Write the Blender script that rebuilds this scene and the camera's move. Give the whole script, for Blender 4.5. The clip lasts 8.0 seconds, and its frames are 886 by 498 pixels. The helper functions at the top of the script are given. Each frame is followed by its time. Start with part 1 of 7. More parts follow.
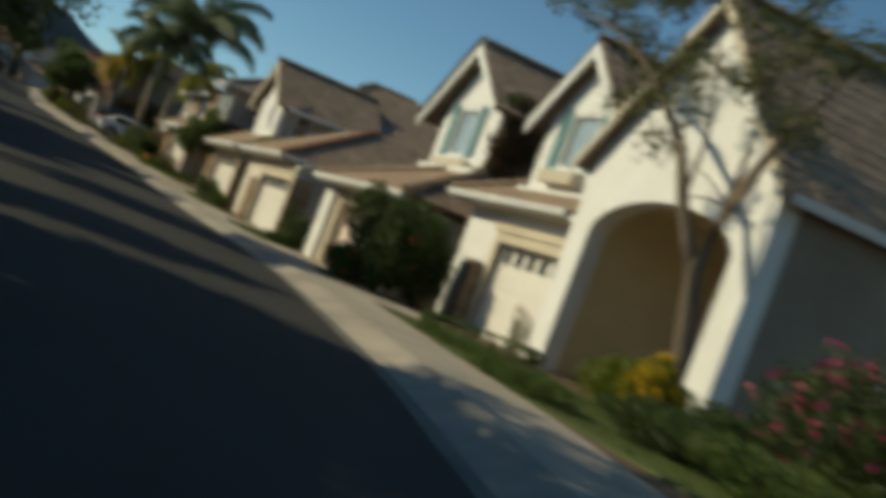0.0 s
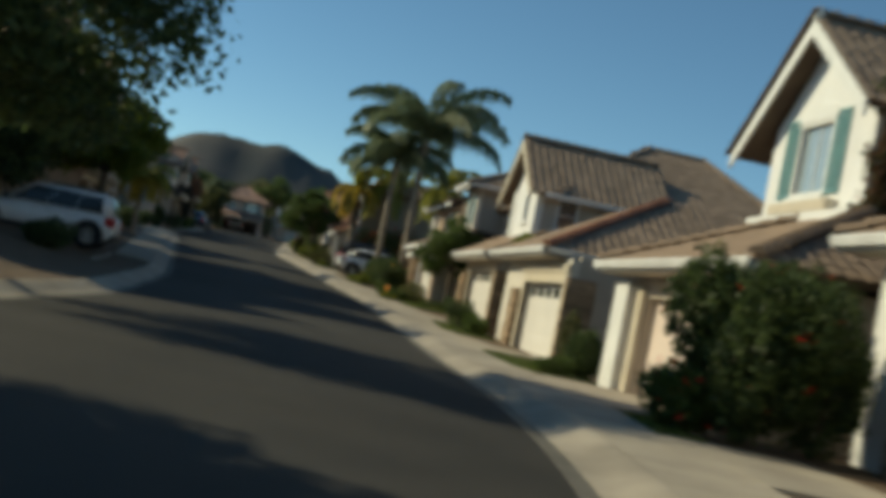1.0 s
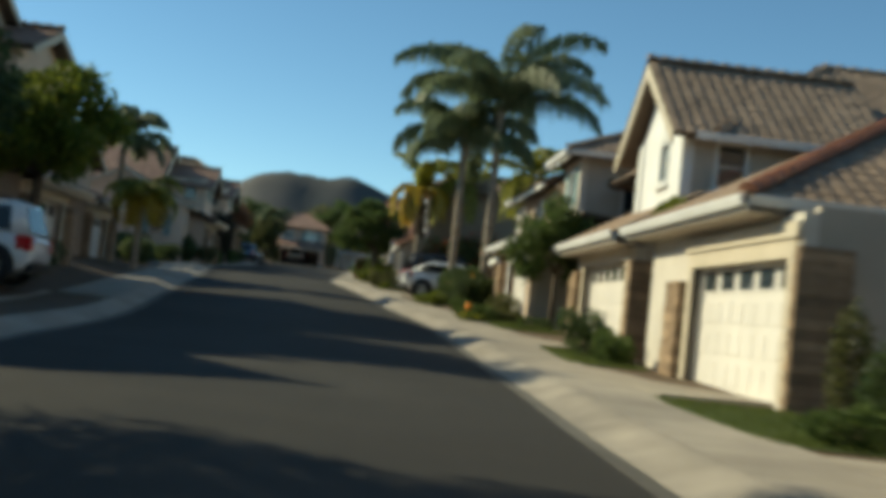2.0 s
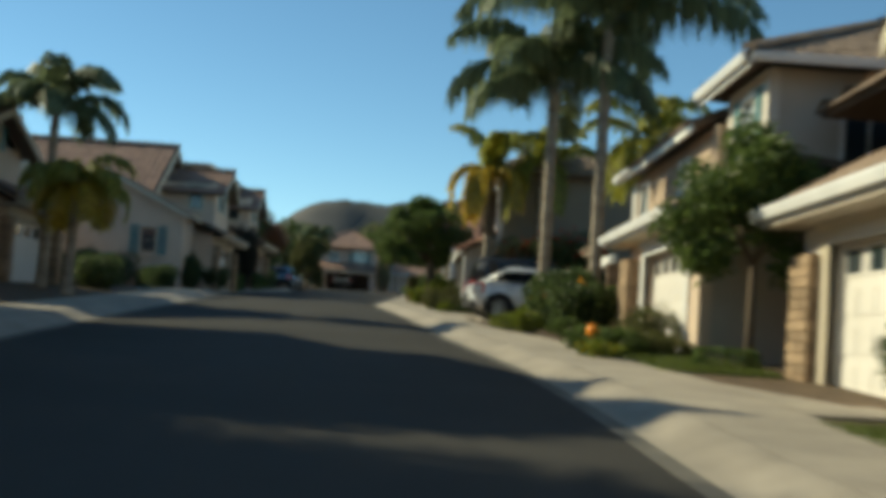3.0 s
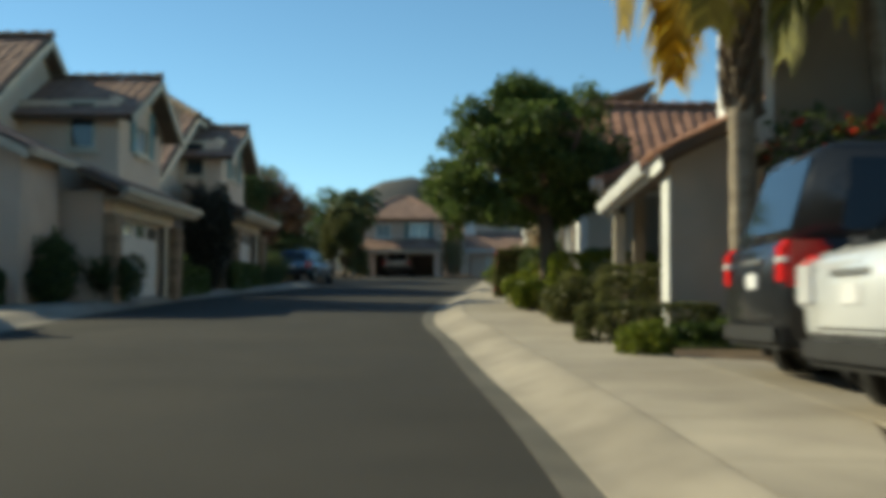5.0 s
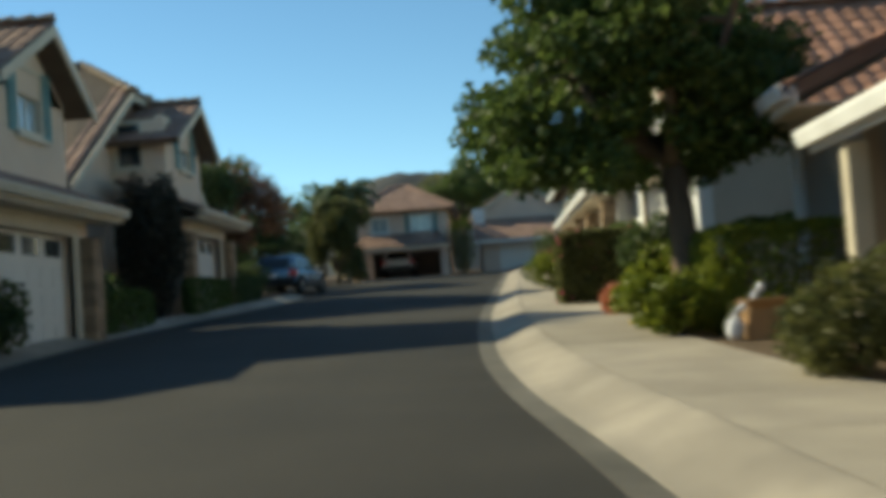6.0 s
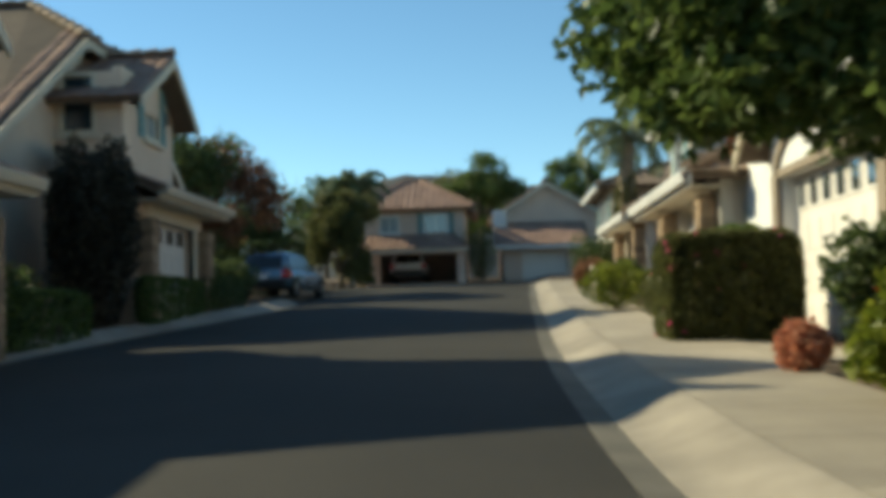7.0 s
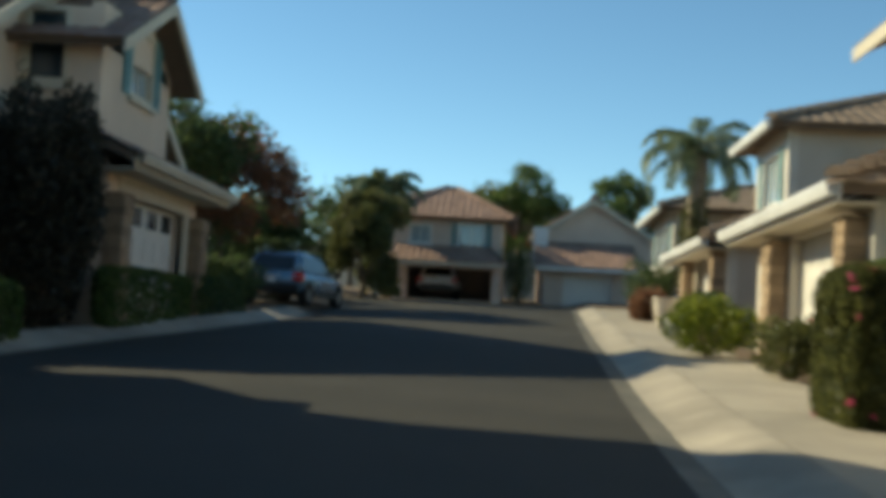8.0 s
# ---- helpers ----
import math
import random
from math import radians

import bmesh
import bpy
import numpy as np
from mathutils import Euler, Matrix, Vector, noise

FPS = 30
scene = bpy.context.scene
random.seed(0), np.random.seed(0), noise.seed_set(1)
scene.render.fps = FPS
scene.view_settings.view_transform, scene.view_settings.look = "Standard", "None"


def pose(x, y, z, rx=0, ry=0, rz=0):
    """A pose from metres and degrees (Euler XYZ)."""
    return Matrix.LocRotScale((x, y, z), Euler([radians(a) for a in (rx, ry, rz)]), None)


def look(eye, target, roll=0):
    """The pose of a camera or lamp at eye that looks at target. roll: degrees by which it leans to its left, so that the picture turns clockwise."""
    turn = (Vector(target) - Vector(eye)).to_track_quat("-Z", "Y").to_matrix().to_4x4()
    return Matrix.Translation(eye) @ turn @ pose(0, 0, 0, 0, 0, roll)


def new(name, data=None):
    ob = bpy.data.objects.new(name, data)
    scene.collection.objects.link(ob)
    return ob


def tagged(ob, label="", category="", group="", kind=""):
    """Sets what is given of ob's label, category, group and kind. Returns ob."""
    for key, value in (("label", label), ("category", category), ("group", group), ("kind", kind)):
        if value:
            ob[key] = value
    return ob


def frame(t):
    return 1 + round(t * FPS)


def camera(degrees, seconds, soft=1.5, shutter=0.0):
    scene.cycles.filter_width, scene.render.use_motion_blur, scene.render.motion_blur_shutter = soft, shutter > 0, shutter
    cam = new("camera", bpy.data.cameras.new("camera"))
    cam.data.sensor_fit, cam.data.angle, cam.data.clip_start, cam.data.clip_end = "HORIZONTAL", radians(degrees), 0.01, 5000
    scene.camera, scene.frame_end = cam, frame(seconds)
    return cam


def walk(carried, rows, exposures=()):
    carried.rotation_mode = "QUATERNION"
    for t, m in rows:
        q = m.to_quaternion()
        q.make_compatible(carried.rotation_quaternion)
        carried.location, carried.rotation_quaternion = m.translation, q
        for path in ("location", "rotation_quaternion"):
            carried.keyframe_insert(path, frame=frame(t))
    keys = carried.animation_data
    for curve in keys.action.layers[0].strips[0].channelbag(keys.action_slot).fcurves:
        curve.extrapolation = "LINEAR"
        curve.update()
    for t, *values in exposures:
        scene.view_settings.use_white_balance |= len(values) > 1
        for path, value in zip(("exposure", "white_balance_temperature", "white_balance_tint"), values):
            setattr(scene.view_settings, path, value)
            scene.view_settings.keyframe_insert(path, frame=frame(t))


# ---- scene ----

# ---- camera ----
cam = camera(40.4, 8.0, soft=6.2, shutter=0.5)
PATH = [
    (0, (0.123, 0.32, 1.552), (0.871, 2.174, 1.593), 21.0),
    (0.2, (0.979, 2.648, 1.539), (1.605, 4.546, 1.596), 20.8),
    (0.5, (2.155, 6.316, 1.529), (2.618, 8.26, 1.594), 18.9),
    (0.8, (3.092, 10.343, 1.571), (3.414, 12.315, 1.657), 14.7),
    (1, (3.589, 13.132, 1.594), (3.859, 15.111, 1.685), 11.6),
    (1.2, (4.002, 15.927, 1.547), (4.235, 17.91, 1.655), 9.5),
    (1.5, (4.502, 20.2, 1.46), (4.7, 22.187, 1.57), 7.4),
    (1.7, (4.781, 23.169, 1.461), (4.95, 25.159, 1.571), 7.1),
    (2.8, (5.612, 40.707, 1.532), (5.665, 42.702, 1.651), 3.7),
    (3, (5.632, 43.962, 1.56), (5.663, 45.957, 1.703), 3.8),
    (3.3, (5.566, 48.761, 1.631), (5.565, 50.754, 1.802), 2.5),
    (3.5, (5.473, 51.812, 1.74), (5.473, 53.804, 1.919), 0.8),
    (3.8, (5.31, 56.096, 2.03), (5.312, 58.089, 2.198), 0.7),
    (4, (5.205, 58.896, 2.248), (5.208, 60.89, 2.404), 0.6),
    (4.2, (5.116, 61.751, 2.435), (5.117, 63.747, 2.566), 1.2),
    (4.5, (5.032, 65.999, 2.633), (4.986, 67.996, 2.736), 3.1),
    (4.8, (5.001, 69.976, 2.741), (4.91, 71.972, 2.841), 1.6),
    (5, (4.937, 72.446, 2.8), (4.85, 74.442, 2.902), 0.3),
    (5.2, (4.787, 74.769, 2.877), (4.705, 76.766, 2.969), 0.2),
    (6.3, (3.277, 85.082, 3.43), (3.202, 87.079, 3.522), -4.8),
    (6.5, (3.075, 86.539, 3.5), (3.023, 88.536, 3.587), -4.0),
    (6.8, (2.903, 88.509, 3.565), (2.845, 90.506, 3.654), -2.1),
    (7, (2.841, 89.702, 3.599), (2.759, 91.698, 3.7), -1.6),
    (7.2, (2.787, 90.819, 3.638), (2.722, 92.815, 3.747), -2.0),
    (7.5, (2.679, 92.382, 3.699), (2.591, 94.376, 3.826), -0.4),
    (7.8, (2.505, 93.855, 3.751), (2.406, 95.848, 3.877), 1.1),
    (8, (2.367, 94.813, 3.783), (2.237, 96.805, 3.909), 3.1),
]
walk(cam, [(t, look(eye, target, roll)) for t, eye, target, roll in PATH],
     exposures=[(0, -0.06, 8000, -9), (0.5, -0.1, 7850, -9), (1.0, 0.1, 7750, -10), (1.5, 0.32, 7650, -11), (3, 0.52, 7750, -12), (5, 0.6, 7750, -12), (7.2, 0.76, 7850, -11), (8, 0.7, 7950, -11)])

# ---- sky and sun ----
SUN_EL, SUN_AZ = 29.7, 22.0  # degrees up; degrees ahead of the street's left
world = bpy.data.worlds.new("world")
scene.world = world
world.use_nodes = True
wn = world.node_tree.nodes
sky = wn.new("ShaderNodeTexSky")
sky.sky_type = "NISHITA"
sky.sun_disc = False
sky.sun_elevation = radians(SUN_EL)
sky.sun_rotation = radians(-90 + SUN_AZ)
sky.air_density, sky.dust_density, sky.ozone_density = 0.65, 0.0, 3.0
wn["Background"].inputs["Strength"].default_value = 0.134
clear = wn.new("ShaderNodeHueSaturation")
clear.inputs["Saturation"].default_value, clear.inputs["Value"].default_value = 1.1, 0.9
world.node_tree.links.new(sky.outputs[0], clear.inputs["Color"])
world.node_tree.links.new(clear.outputs[0], wn["Background"].inputs[0])
TO_SUN = Vector((-math.cos(radians(SUN_EL)) * math.cos(radians(SUN_AZ)),
                 math.cos(radians(SUN_EL)) * math.sin(radians(SUN_AZ)), math.sin(radians(SUN_EL))))
sun = new("sun", bpy.data.lights.new("sun", "SUN"))
sun.data.energy, sun.data.angle, sun.data.color = 3.85, radians(0.6), (1.0, 0.885, 0.77)
sun.matrix_world = look(TO_SUN * 60 + Vector((0, 60, 0)), (0, 60, 0))


# ---- materials ----
def material(name, color, color2=None, rough=0.85, scale=3.0, bump=0.0, bump_scale=40.0, metal=0.0,
             vary=0.0, island=False, spec=0.35, stain=0.0, coat=0.0, stretch=(1, 1, 1)):
    """Principled surface with mottling at two scales, optional stains, bump and a change of tone from piece to piece."""
    m = bpy.data.materials.new(name)
    m.use_nodes = True
    n, l = m.node_tree.nodes, m.node_tree.links
    p = n["Principled BSDF"]
    color2 = color2 or tuple(c * 0.8 for c in color)
    co = n.new("ShaderNodeTexCoord")
    mp = n.new("ShaderNodeMapping")
    mp.inputs["Scale"].default_value = stretch
    l.new(co.outputs["Object"], mp.inputs["Vector"])
    big = n.new("ShaderNodeTexNoise")
    big.inputs["Scale"].default_value, big.inputs["Detail"].default_value = scale, 6.0
    l.new(mp.outputs[0], big.inputs["Vector"])
    ramp = n.new("ShaderNodeValToRGB")
    ramp.color_ramp.elements[0].position, ramp.color_ramp.elements[1].position = 0.32, 0.68
    ramp.color_ramp.elements[0].color, ramp.color_ramp.elements[1].color = (*color2, 1), (*color, 1)
    l.new(big.outputs["Fac"], ramp.inputs["Fac"])
    out = ramp.outputs["Color"]
    fine = n.new("ShaderNodeTexNoise")
    fine.inputs["Scale"].default_value, fine.inputs["Detail"].default_value = bump_scale, 4.0
    l.new(mp.outputs[0], fine.inputs["Vector"])
    if stain:
        st = n.new("ShaderNodeTexNoise")
        st.inputs["Scale"].default_value, st.inputs["Detail"].default_value, st.inputs["Roughness"].default_value = scale * 0.22, 8.0, 0.65
        l.new(mp.outputs[0], st.inputs["Vector"])
        sr = n.new("ShaderNodeMapRange")
        sr.inputs["From Min"].default_value, sr.inputs["From Max"].default_value = 0.4, 0.62
        sr.inputs["To Min"].default_value, sr.inputs["To Max"].default_value = 1.0 - stain, 1.0
        l.new(st.outputs["Fac"], sr.inputs["Value"])
        mx = n.new("ShaderNodeMix")
        mx.data_type, mx.blend_type = "RGBA", "MULTIPLY"
        mx.inputs["Factor"].default_value = 1.0
        l.new(out, mx.inputs["A"])
        l.new(sr.outputs[0], mx.inputs["B"])
        out = mx.outputs["Result"]
    if vary:
        src = n.new("ShaderNodeNewGeometry").outputs["Random Per Island"] if island else n.new("ShaderNodeObjectInfo").outputs["Random"]
        vr = n.new("ShaderNodeMapRange")
        vr.inputs["To Min"].default_value, vr.inputs["To Max"].default_value = 1.0 - vary, 1.0 + vary
        l.new(src, vr.inputs["Value"])
        mx = n.new("ShaderNodeMix")
        mx.data_type, mx.blend_type = "RGBA", "MULTIPLY"
        mx.inputs["Factor"].default_value = 1.0
        l.new(out, mx.inputs["A"])
        l.new(vr.outputs[0], mx.inputs["B"])
        out = mx.outputs["Result"]
    l.new(out, p.inputs["Base Color"])
    rr = n.new("ShaderNodeMapRange")
    rr.inputs["To Min"].default_value, rr.inputs["To Max"].default_value = max(rough - 0.12, 0.02), min(rough + 0.1, 1.0)
    l.new(big.outputs["Fac"], rr.inputs["Value"])
    l.new(rr.outputs[0], p.inputs["Roughness"])
    p.inputs["Metallic"].default_value = metal
    p.inputs["Specular IOR Level"].default_value = spec
    p.inputs["Coat Weight"].default_value = coat
    if bump:
        b = n.new("ShaderNodeBump")
        b.inputs["Strength"].default_value, b.inputs["Distance"].default_value = bump, 0.02
        l.new(fine.outputs["Fac"], b.inputs["Height"])
        l.new(b.outputs[0], p.inputs["Normal"])
    return m


def leaf_material(name, dark, light, gloss=0.45, through_light=0.48):
    """Leaves: tone changes from leaf to leaf, and some light comes through."""
    m = bpy.data.materials.new(name)
    m.use_nodes = True
    n, l = m.node_tree.nodes, m.node_tree.links
    p = n["Principled BSDF"]
    geo = n.new("ShaderNodeNewGeometry")
    ramp = n.new("ShaderNodeValToRGB")
    ramp.color_ramp.elements[0].color, ramp.color_ramp.elements[1].color = (*dark, 1), (*light, 1)
    l.new(geo.outputs["Random Per Island"], ramp.inputs["Fac"])
    l.new(ramp.outputs["Color"], p.inputs["Base Color"])
    p.inputs["Roughness"].default_value = gloss
    p.inputs["Specular IOR Level"].default_value = 0.3
    tr = n.new("ShaderNodeBsdfTranslucent")
    l.new(ramp.outputs["Color"], tr.inputs["Color"])
    mix = n.new("ShaderNodeMixShader")
    mix.inputs[0].default_value = through_light
    l.new(p.outputs[0], mix.inputs[1])
    l.new(tr.outputs[0], mix.inputs[2])
    l.new(mix.outputs[0], n["Material Output"].inputs["Surface"])
    return m


def glass_material(name, tint, rough=0.05, spec=0.8, coat=0.6):
    m = bpy.data.materials.new(name)
    m.use_nodes = True
    p = m.node_tree.nodes["Principled BSDF"]
    p.inputs["Base Color"].default_value = (*tint, 1)
    p.inputs["Roughness"].default_value = rough
    p.inputs["Specular IOR Level"].default_value = spec
    p.inputs["Coat Weight"].default_value = coat
    p.inputs["Coat Roughness"].default_value = 0.03
    return m


ASPHALT = material("asphalt", (0.058, 0.053, 0.046), (0.042, 0.039, 0.034), 0.92, 0.6, 0.5, 90, stain=0.3, spec=0.25)
CONCRETE = material("concrete", (0.45, 0.39, 0.31), (0.36, 0.31, 0.25), 0.9, 1.4, 0.25, 60, vary=0.08, stain=0.22)
GUTTER_STONE = material("dirty gutter concrete", (0.2, 0.18, 0.15), (0.13, 0.12, 0.1), 0.9, 1.6, 0.3, 60, stain=0.35)
KERBSTONE = material("kerb concrete", (0.42, 0.365, 0.295), (0.34, 0.295, 0.24), 0.9, 2.2, 0.25, 60, stain=0.3)
SOIL = material("soil and mulch", (0.15, 0.1, 0.06), (0.08, 0.055, 0.035), 0.95, 2.5, 0.8, 30)
LAWN = material("lawn ground", (0.12, 0.15, 0.045), (0.07, 0.09, 0.03), 0.95, 1.2, 0.8, 60)
WHITE_STUCCO = material("white stucco", (0.79, 0.78, 0.76), (0.73, 0.72, 0.69), 0.92, 1.2, 0.35, 70, stain=0.08)
CREAM_STUCCO = material("cream stucco", (0.66, 0.61, 0.53), (0.58, 0.53, 0.46), 0.92, 1.2, 0.35, 70, stain=0.1)
# greige walls; also shade painted onto the sides of white and cream houses
GREIGE_AND_SHADE = material("greige stucco and painted side shade", (0.53, 0.465, 0.385), (0.45, 0.395, 0.325), 0.92, 1.1, 0.35, 70, stain=0.1)
PORCH_STUCCO = material("ochre porch stucco", (0.84, 0.74, 0.52), (0.78, 0.68, 0.47), 0.92, 1.2, 0.35, 70, stain=0.1)
# taupe of the garage mouldings, and shade painted onto walls turned from the sun
TAUPE_AND_SHADE = material("taupe trim and painted wall shade", (0.31, 0.255, 0.195), (0.26, 0.21, 0.16), 0.92, 1.1, 0.35, 70, stain=0.12)
TAN_STUCCO = material("tan stucco", (0.7, 0.55, 0.42), (0.62, 0.48, 0.365), 0.92, 1.2, 0.35, 70, stain=0.1)
ROOF_BROWN = material("brown concrete roof tile", (0.32, 0.23, 0.165), (0.26, 0.185, 0.13), 0.88, 1.5, 0.3, 50, vary=0.13, island=True, stain=0.2)
ROOF_PIECE = material("brown roof tile", (0.32, 0.23, 0.165), (0.26, 0.185, 0.13), 0.88, 1.5, 0.3, 50, vary=0.13)
ROOF_RED = material("terracotta roof tile", (0.38, 0.19, 0.125), (0.29, 0.145, 0.095), 0.85, 1.5, 0.3, 50, vary=0.25, island=True)
HIP_RED = material("red hip cap tile", (0.36, 0.15, 0.09), (0.27, 0.11, 0.07), 0.85, 1.5, 0.3, 50, vary=0.2, island=True)
ROOF_ROSE = material("rosy brown roof tile", (0.36, 0.225, 0.17), (0.28, 0.17, 0.13), 0.88, 1.5, 0.3, 50, vary=0.16, island=True, stain=0.15)
PEACH_STUCCO = material("peach stucco", (0.7, 0.54, 0.43), (0.62, 0.475, 0.38), 0.92, 1.2, 0.35, 70, stain=0.1)
UMBER_STUCCO = material("umber stucco", (0.46, 0.345, 0.25), (0.39, 0.29, 0.21), 0.92, 1.2, 0.35, 70, stain=0.12)
ROOF_BASE = material("roof felt", (0.15, 0.11, 0.08), (0.11, 0.08, 0.06), 0.95, 2.0)
GUTTER_WHITE = material("white painted metal", (0.79, 0.785, 0.77), (0.7, 0.69, 0.67), 0.45, 1.5, stain=0.12)
TRIM_WHITE = material("white painted trim", (0.77, 0.76, 0.73), (0.7, 0.69, 0.65), 0.6, 2.0, 0.1, 60, stain=0.1)
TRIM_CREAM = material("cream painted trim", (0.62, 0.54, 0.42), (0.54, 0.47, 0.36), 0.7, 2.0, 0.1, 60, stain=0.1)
DOOR_CREAM = material("cream garage door paint", (0.77, 0.73, 0.67), (0.71, 0.67, 0.61), 0.5, 0.8, 0.05, 30, stain=0.06)
DOOR_PINK = material("faded pink beige garage door paint", (0.72, 0.6, 0.52), (0.65, 0.54, 0.47), 0.55, 0.8, 0.05, 30, stain=0.06)
TEAL = material("teal shutter paint", (0.13, 0.27, 0.27), (0.1, 0.21, 0.22), 0.6, 2.0)
GLASS = glass_material("window glass", (0.03, 0.045, 0.055))
CURTAIN_GLASS = glass_material("window glass with pale blind", (0.3, 0.36, 0.38), 0.1)
BRICK_TAN = material("tan ledger stone", (0.36, 0.25, 0.16), (0.24, 0.17, 0.11), 0.9, 5.0, 0.6, 40, vary=0.3)
DARK_WOOD = material("dark brown painted wood", (0.12, 0.085, 0.06), (0.08, 0.06, 0.045), 0.7, 2.0)
# near-black colour stands in for the shade inside the carport
SHADE_IN = material("plaster darkened as carport shade", (0.1, 0.09, 0.08), (0.07, 0.065, 0.06), 0.95, 1.0)
BARK = material("grey brown bark", (0.17, 0.125, 0.09), (0.09, 0.07, 0.05), 0.95, 3.0, 0.9, 25, stretch=(1, 1, 0.3))
PALE_BARK = material("pale bark", (0.34, 0.29, 0.23), (0.2, 0.165, 0.13), 0.95, 3.0, 0.7, 25, stretch=(1, 1, 0.4))
PALM_BARK = material("ringed palm bark", (0.4, 0.33, 0.25), (0.22, 0.175, 0.13), 0.95, 2.2, 0.7, 20, stretch=(1, 1, 3.0))
LEAF_DARK = leaf_material("dark green leaves", (0.036, 0.06, 0.024), (0.12, 0.16, 0.055))
LEAF_MID = leaf_material("green leaves", (0.05, 0.085, 0.024), (0.15, 0.2, 0.055))
LEAF_LIGHT = leaf_material("yellow green leaves", (0.08, 0.12, 0.015), (0.24, 0.26, 0.04))
LEAF_RUST = leaf_material("rust red leaves", (0.11, 0.055, 0.035), (0.32, 0.16, 0.09))
LEAF_CORAL = leaf_material("coral red leaves", (0.5, 0.19, 0.11), (0.68, 0.36, 0.24))
LEAF_BROWN = leaf_material("dark brownish creeper leaves", (0.035, 0.032, 0.024), (0.085, 0.075, 0.05))
LEAF_OLIVE = leaf_material("olive leaves", (0.055, 0.065, 0.024), (0.17, 0.17, 0.06))
PALM_GREEN = leaf_material("green palm leaflets", (0.085, 0.115, 0.06), (0.24, 0.28, 0.15))
PALM_LIME = leaf_material("yellow green palm leaflets", (0.2, 0.22, 0.045), (0.46, 0.43, 0.1), through_light=0.66)
PALM_YELLOW = leaf_material("yellowing palm leaflets", (0.32, 0.23, 0.03), (0.62, 0.45, 0.07), through_light=0.58)
BLADE = leaf_material("grass blades", (0.05, 0.08, 0.015), (0.17, 0.2, 0.05))
PETAL_PINK = leaf_material("pink petals", (0.45, 0.05, 0.14), (0.7, 0.13, 0.25))
PETAL_RED = leaf_material("red petals", (0.45, 0.03, 0.02), (0.65, 0.08, 0.04))
PETAL_ORANGE = leaf_material("orange petals", (0.65, 0.18, 0.02), (0.8, 0.32, 0.03))
PETAL_YELLOW = leaf_material("yellow petals", (0.55, 0.35, 0.02), (0.75, 0.52, 0.05))
PAINT_SILVER = material("silver white car paint", (0.72, 0.735, 0.75), (0.67, 0.685, 0.7), 0.3, 2.0, metal=0.1, spec=0.5, coat=0.7)
PAINT_WHITE = material("white car paint", (0.74, 0.74, 0.73), (0.7, 0.7, 0.69), 0.3, 2.0, spec=0.5, coat=0.7)
PAINT_BLACK = material("black car paint", (0.018, 0.02, 0.024), (0.014, 0.016, 0.02), 0.3, 2.0, spec=0.4, coat=0.3)
PAINT_BLUE = material("blue car paint", (0.12, 0.21, 0.3), (0.1, 0.18, 0.26), 0.25, 2.0, metal=0.3, spec=0.5, coat=0.8)
PLASTIC_BLACK = material("black trim plastic", (0.025, 0.025, 0.026), (0.018, 0.018, 0.019), 0.6, 4.0)
RUBBER = material("tyre rubber", (0.02, 0.02, 0.02), (0.014, 0.014, 0.014), 0.85, 6.0, 0.2, 60)
ALLOY = material("alloy wheel metal", (0.5, 0.5, 0.5), (0.4, 0.4, 0.4), 0.35, 6.0, metal=0.8)
LAMP_RED = material("red tail light lens", (0.6, 0.008, 0.012), (0.5, 0.006, 0.01), 0.3, 4.0, coat=0.25)
LAMP_CLEAR = material("clear light lens", (0.75, 0.75, 0.76), (0.6, 0.6, 0.62), 0.15, 4.0, coat=0.8)
CAR_GLASS = glass_material("dark car glass", (0.012, 0.014, 0.016), 0.08, 0.45, 0.1)
CARDBOARD = material("brown cardboard", (0.4, 0.24, 0.12), (0.33, 0.2, 0.1), 0.85, 4.0)
BAG_WHITE = material("white plastic bag", (0.75, 0.75, 0.76), (0.62, 0.62, 0.64), 0.5, 6.0, 0.3, 12)
# scrub colour pulled towards blue-grey to imitate distance haze
HILL = material("chaparral hillside with haze tint", (0.125, 0.115, 0.11), (0.06, 0.07, 0.075), 0.95, 0.03, 0.0, 1, stain=0.3)
SIGN_ORANGE = material("orange plastic", (0.85, 0.28, 0.02), (0.8, 0.24, 0.02), 0.45, 3.0)
TERRACOTTA = material("terracotta clay", (0.42, 0.2, 0.12), (0.34, 0.16, 0.1), 0.85, 4.0)
POT_WHITE = material("pale glazed clay", (0.6, 0.52, 0.42), (0.5, 0.43, 0.35), 0.5, 4.0)


# ---- building blocks ----
def mesh_object(name, bm, mat, smooth=False):
    me = bpy.data.meshes.new(name)
    bm.to_mesh(me)
    bm.free()
    me.materials.append(mat)
    if smooth:
        me.polygons.foreach_set("use_smooth", [True] * len(me.polygons))
    return new(name, me)


def raw_object(name, verts, faces, mat, smooth=False):
    me = bpy.data.meshes.new(name)
    me.from_pydata([tuple(v) for v in verts], [], [tuple(f) for f in faces])
    me.update()
    me.materials.append(mat)
    if smooth:
        me.polygons.foreach_set("use_smooth", [True] * len(me.polygons))
    return new(name, me)


def under(ob, parent, label=""):
    ob.parent = parent
    if parent.type == "EMPTY":
        ob.matrix_parent_inverse = parent.matrix_basis.inverted()
    return tagged(ob, label)


def part(name, bm, mat, parent, label="", smooth=False):
    return under(mesh_object(name, bm, mat, smooth), parent, label)


def root(name, x, y, z, label, category, group="", kind=""):
    ob = new(name)
    ob.matrix_basis = Matrix.Translation((x, y, z))
    return tagged(ob, label, category, group, kind)


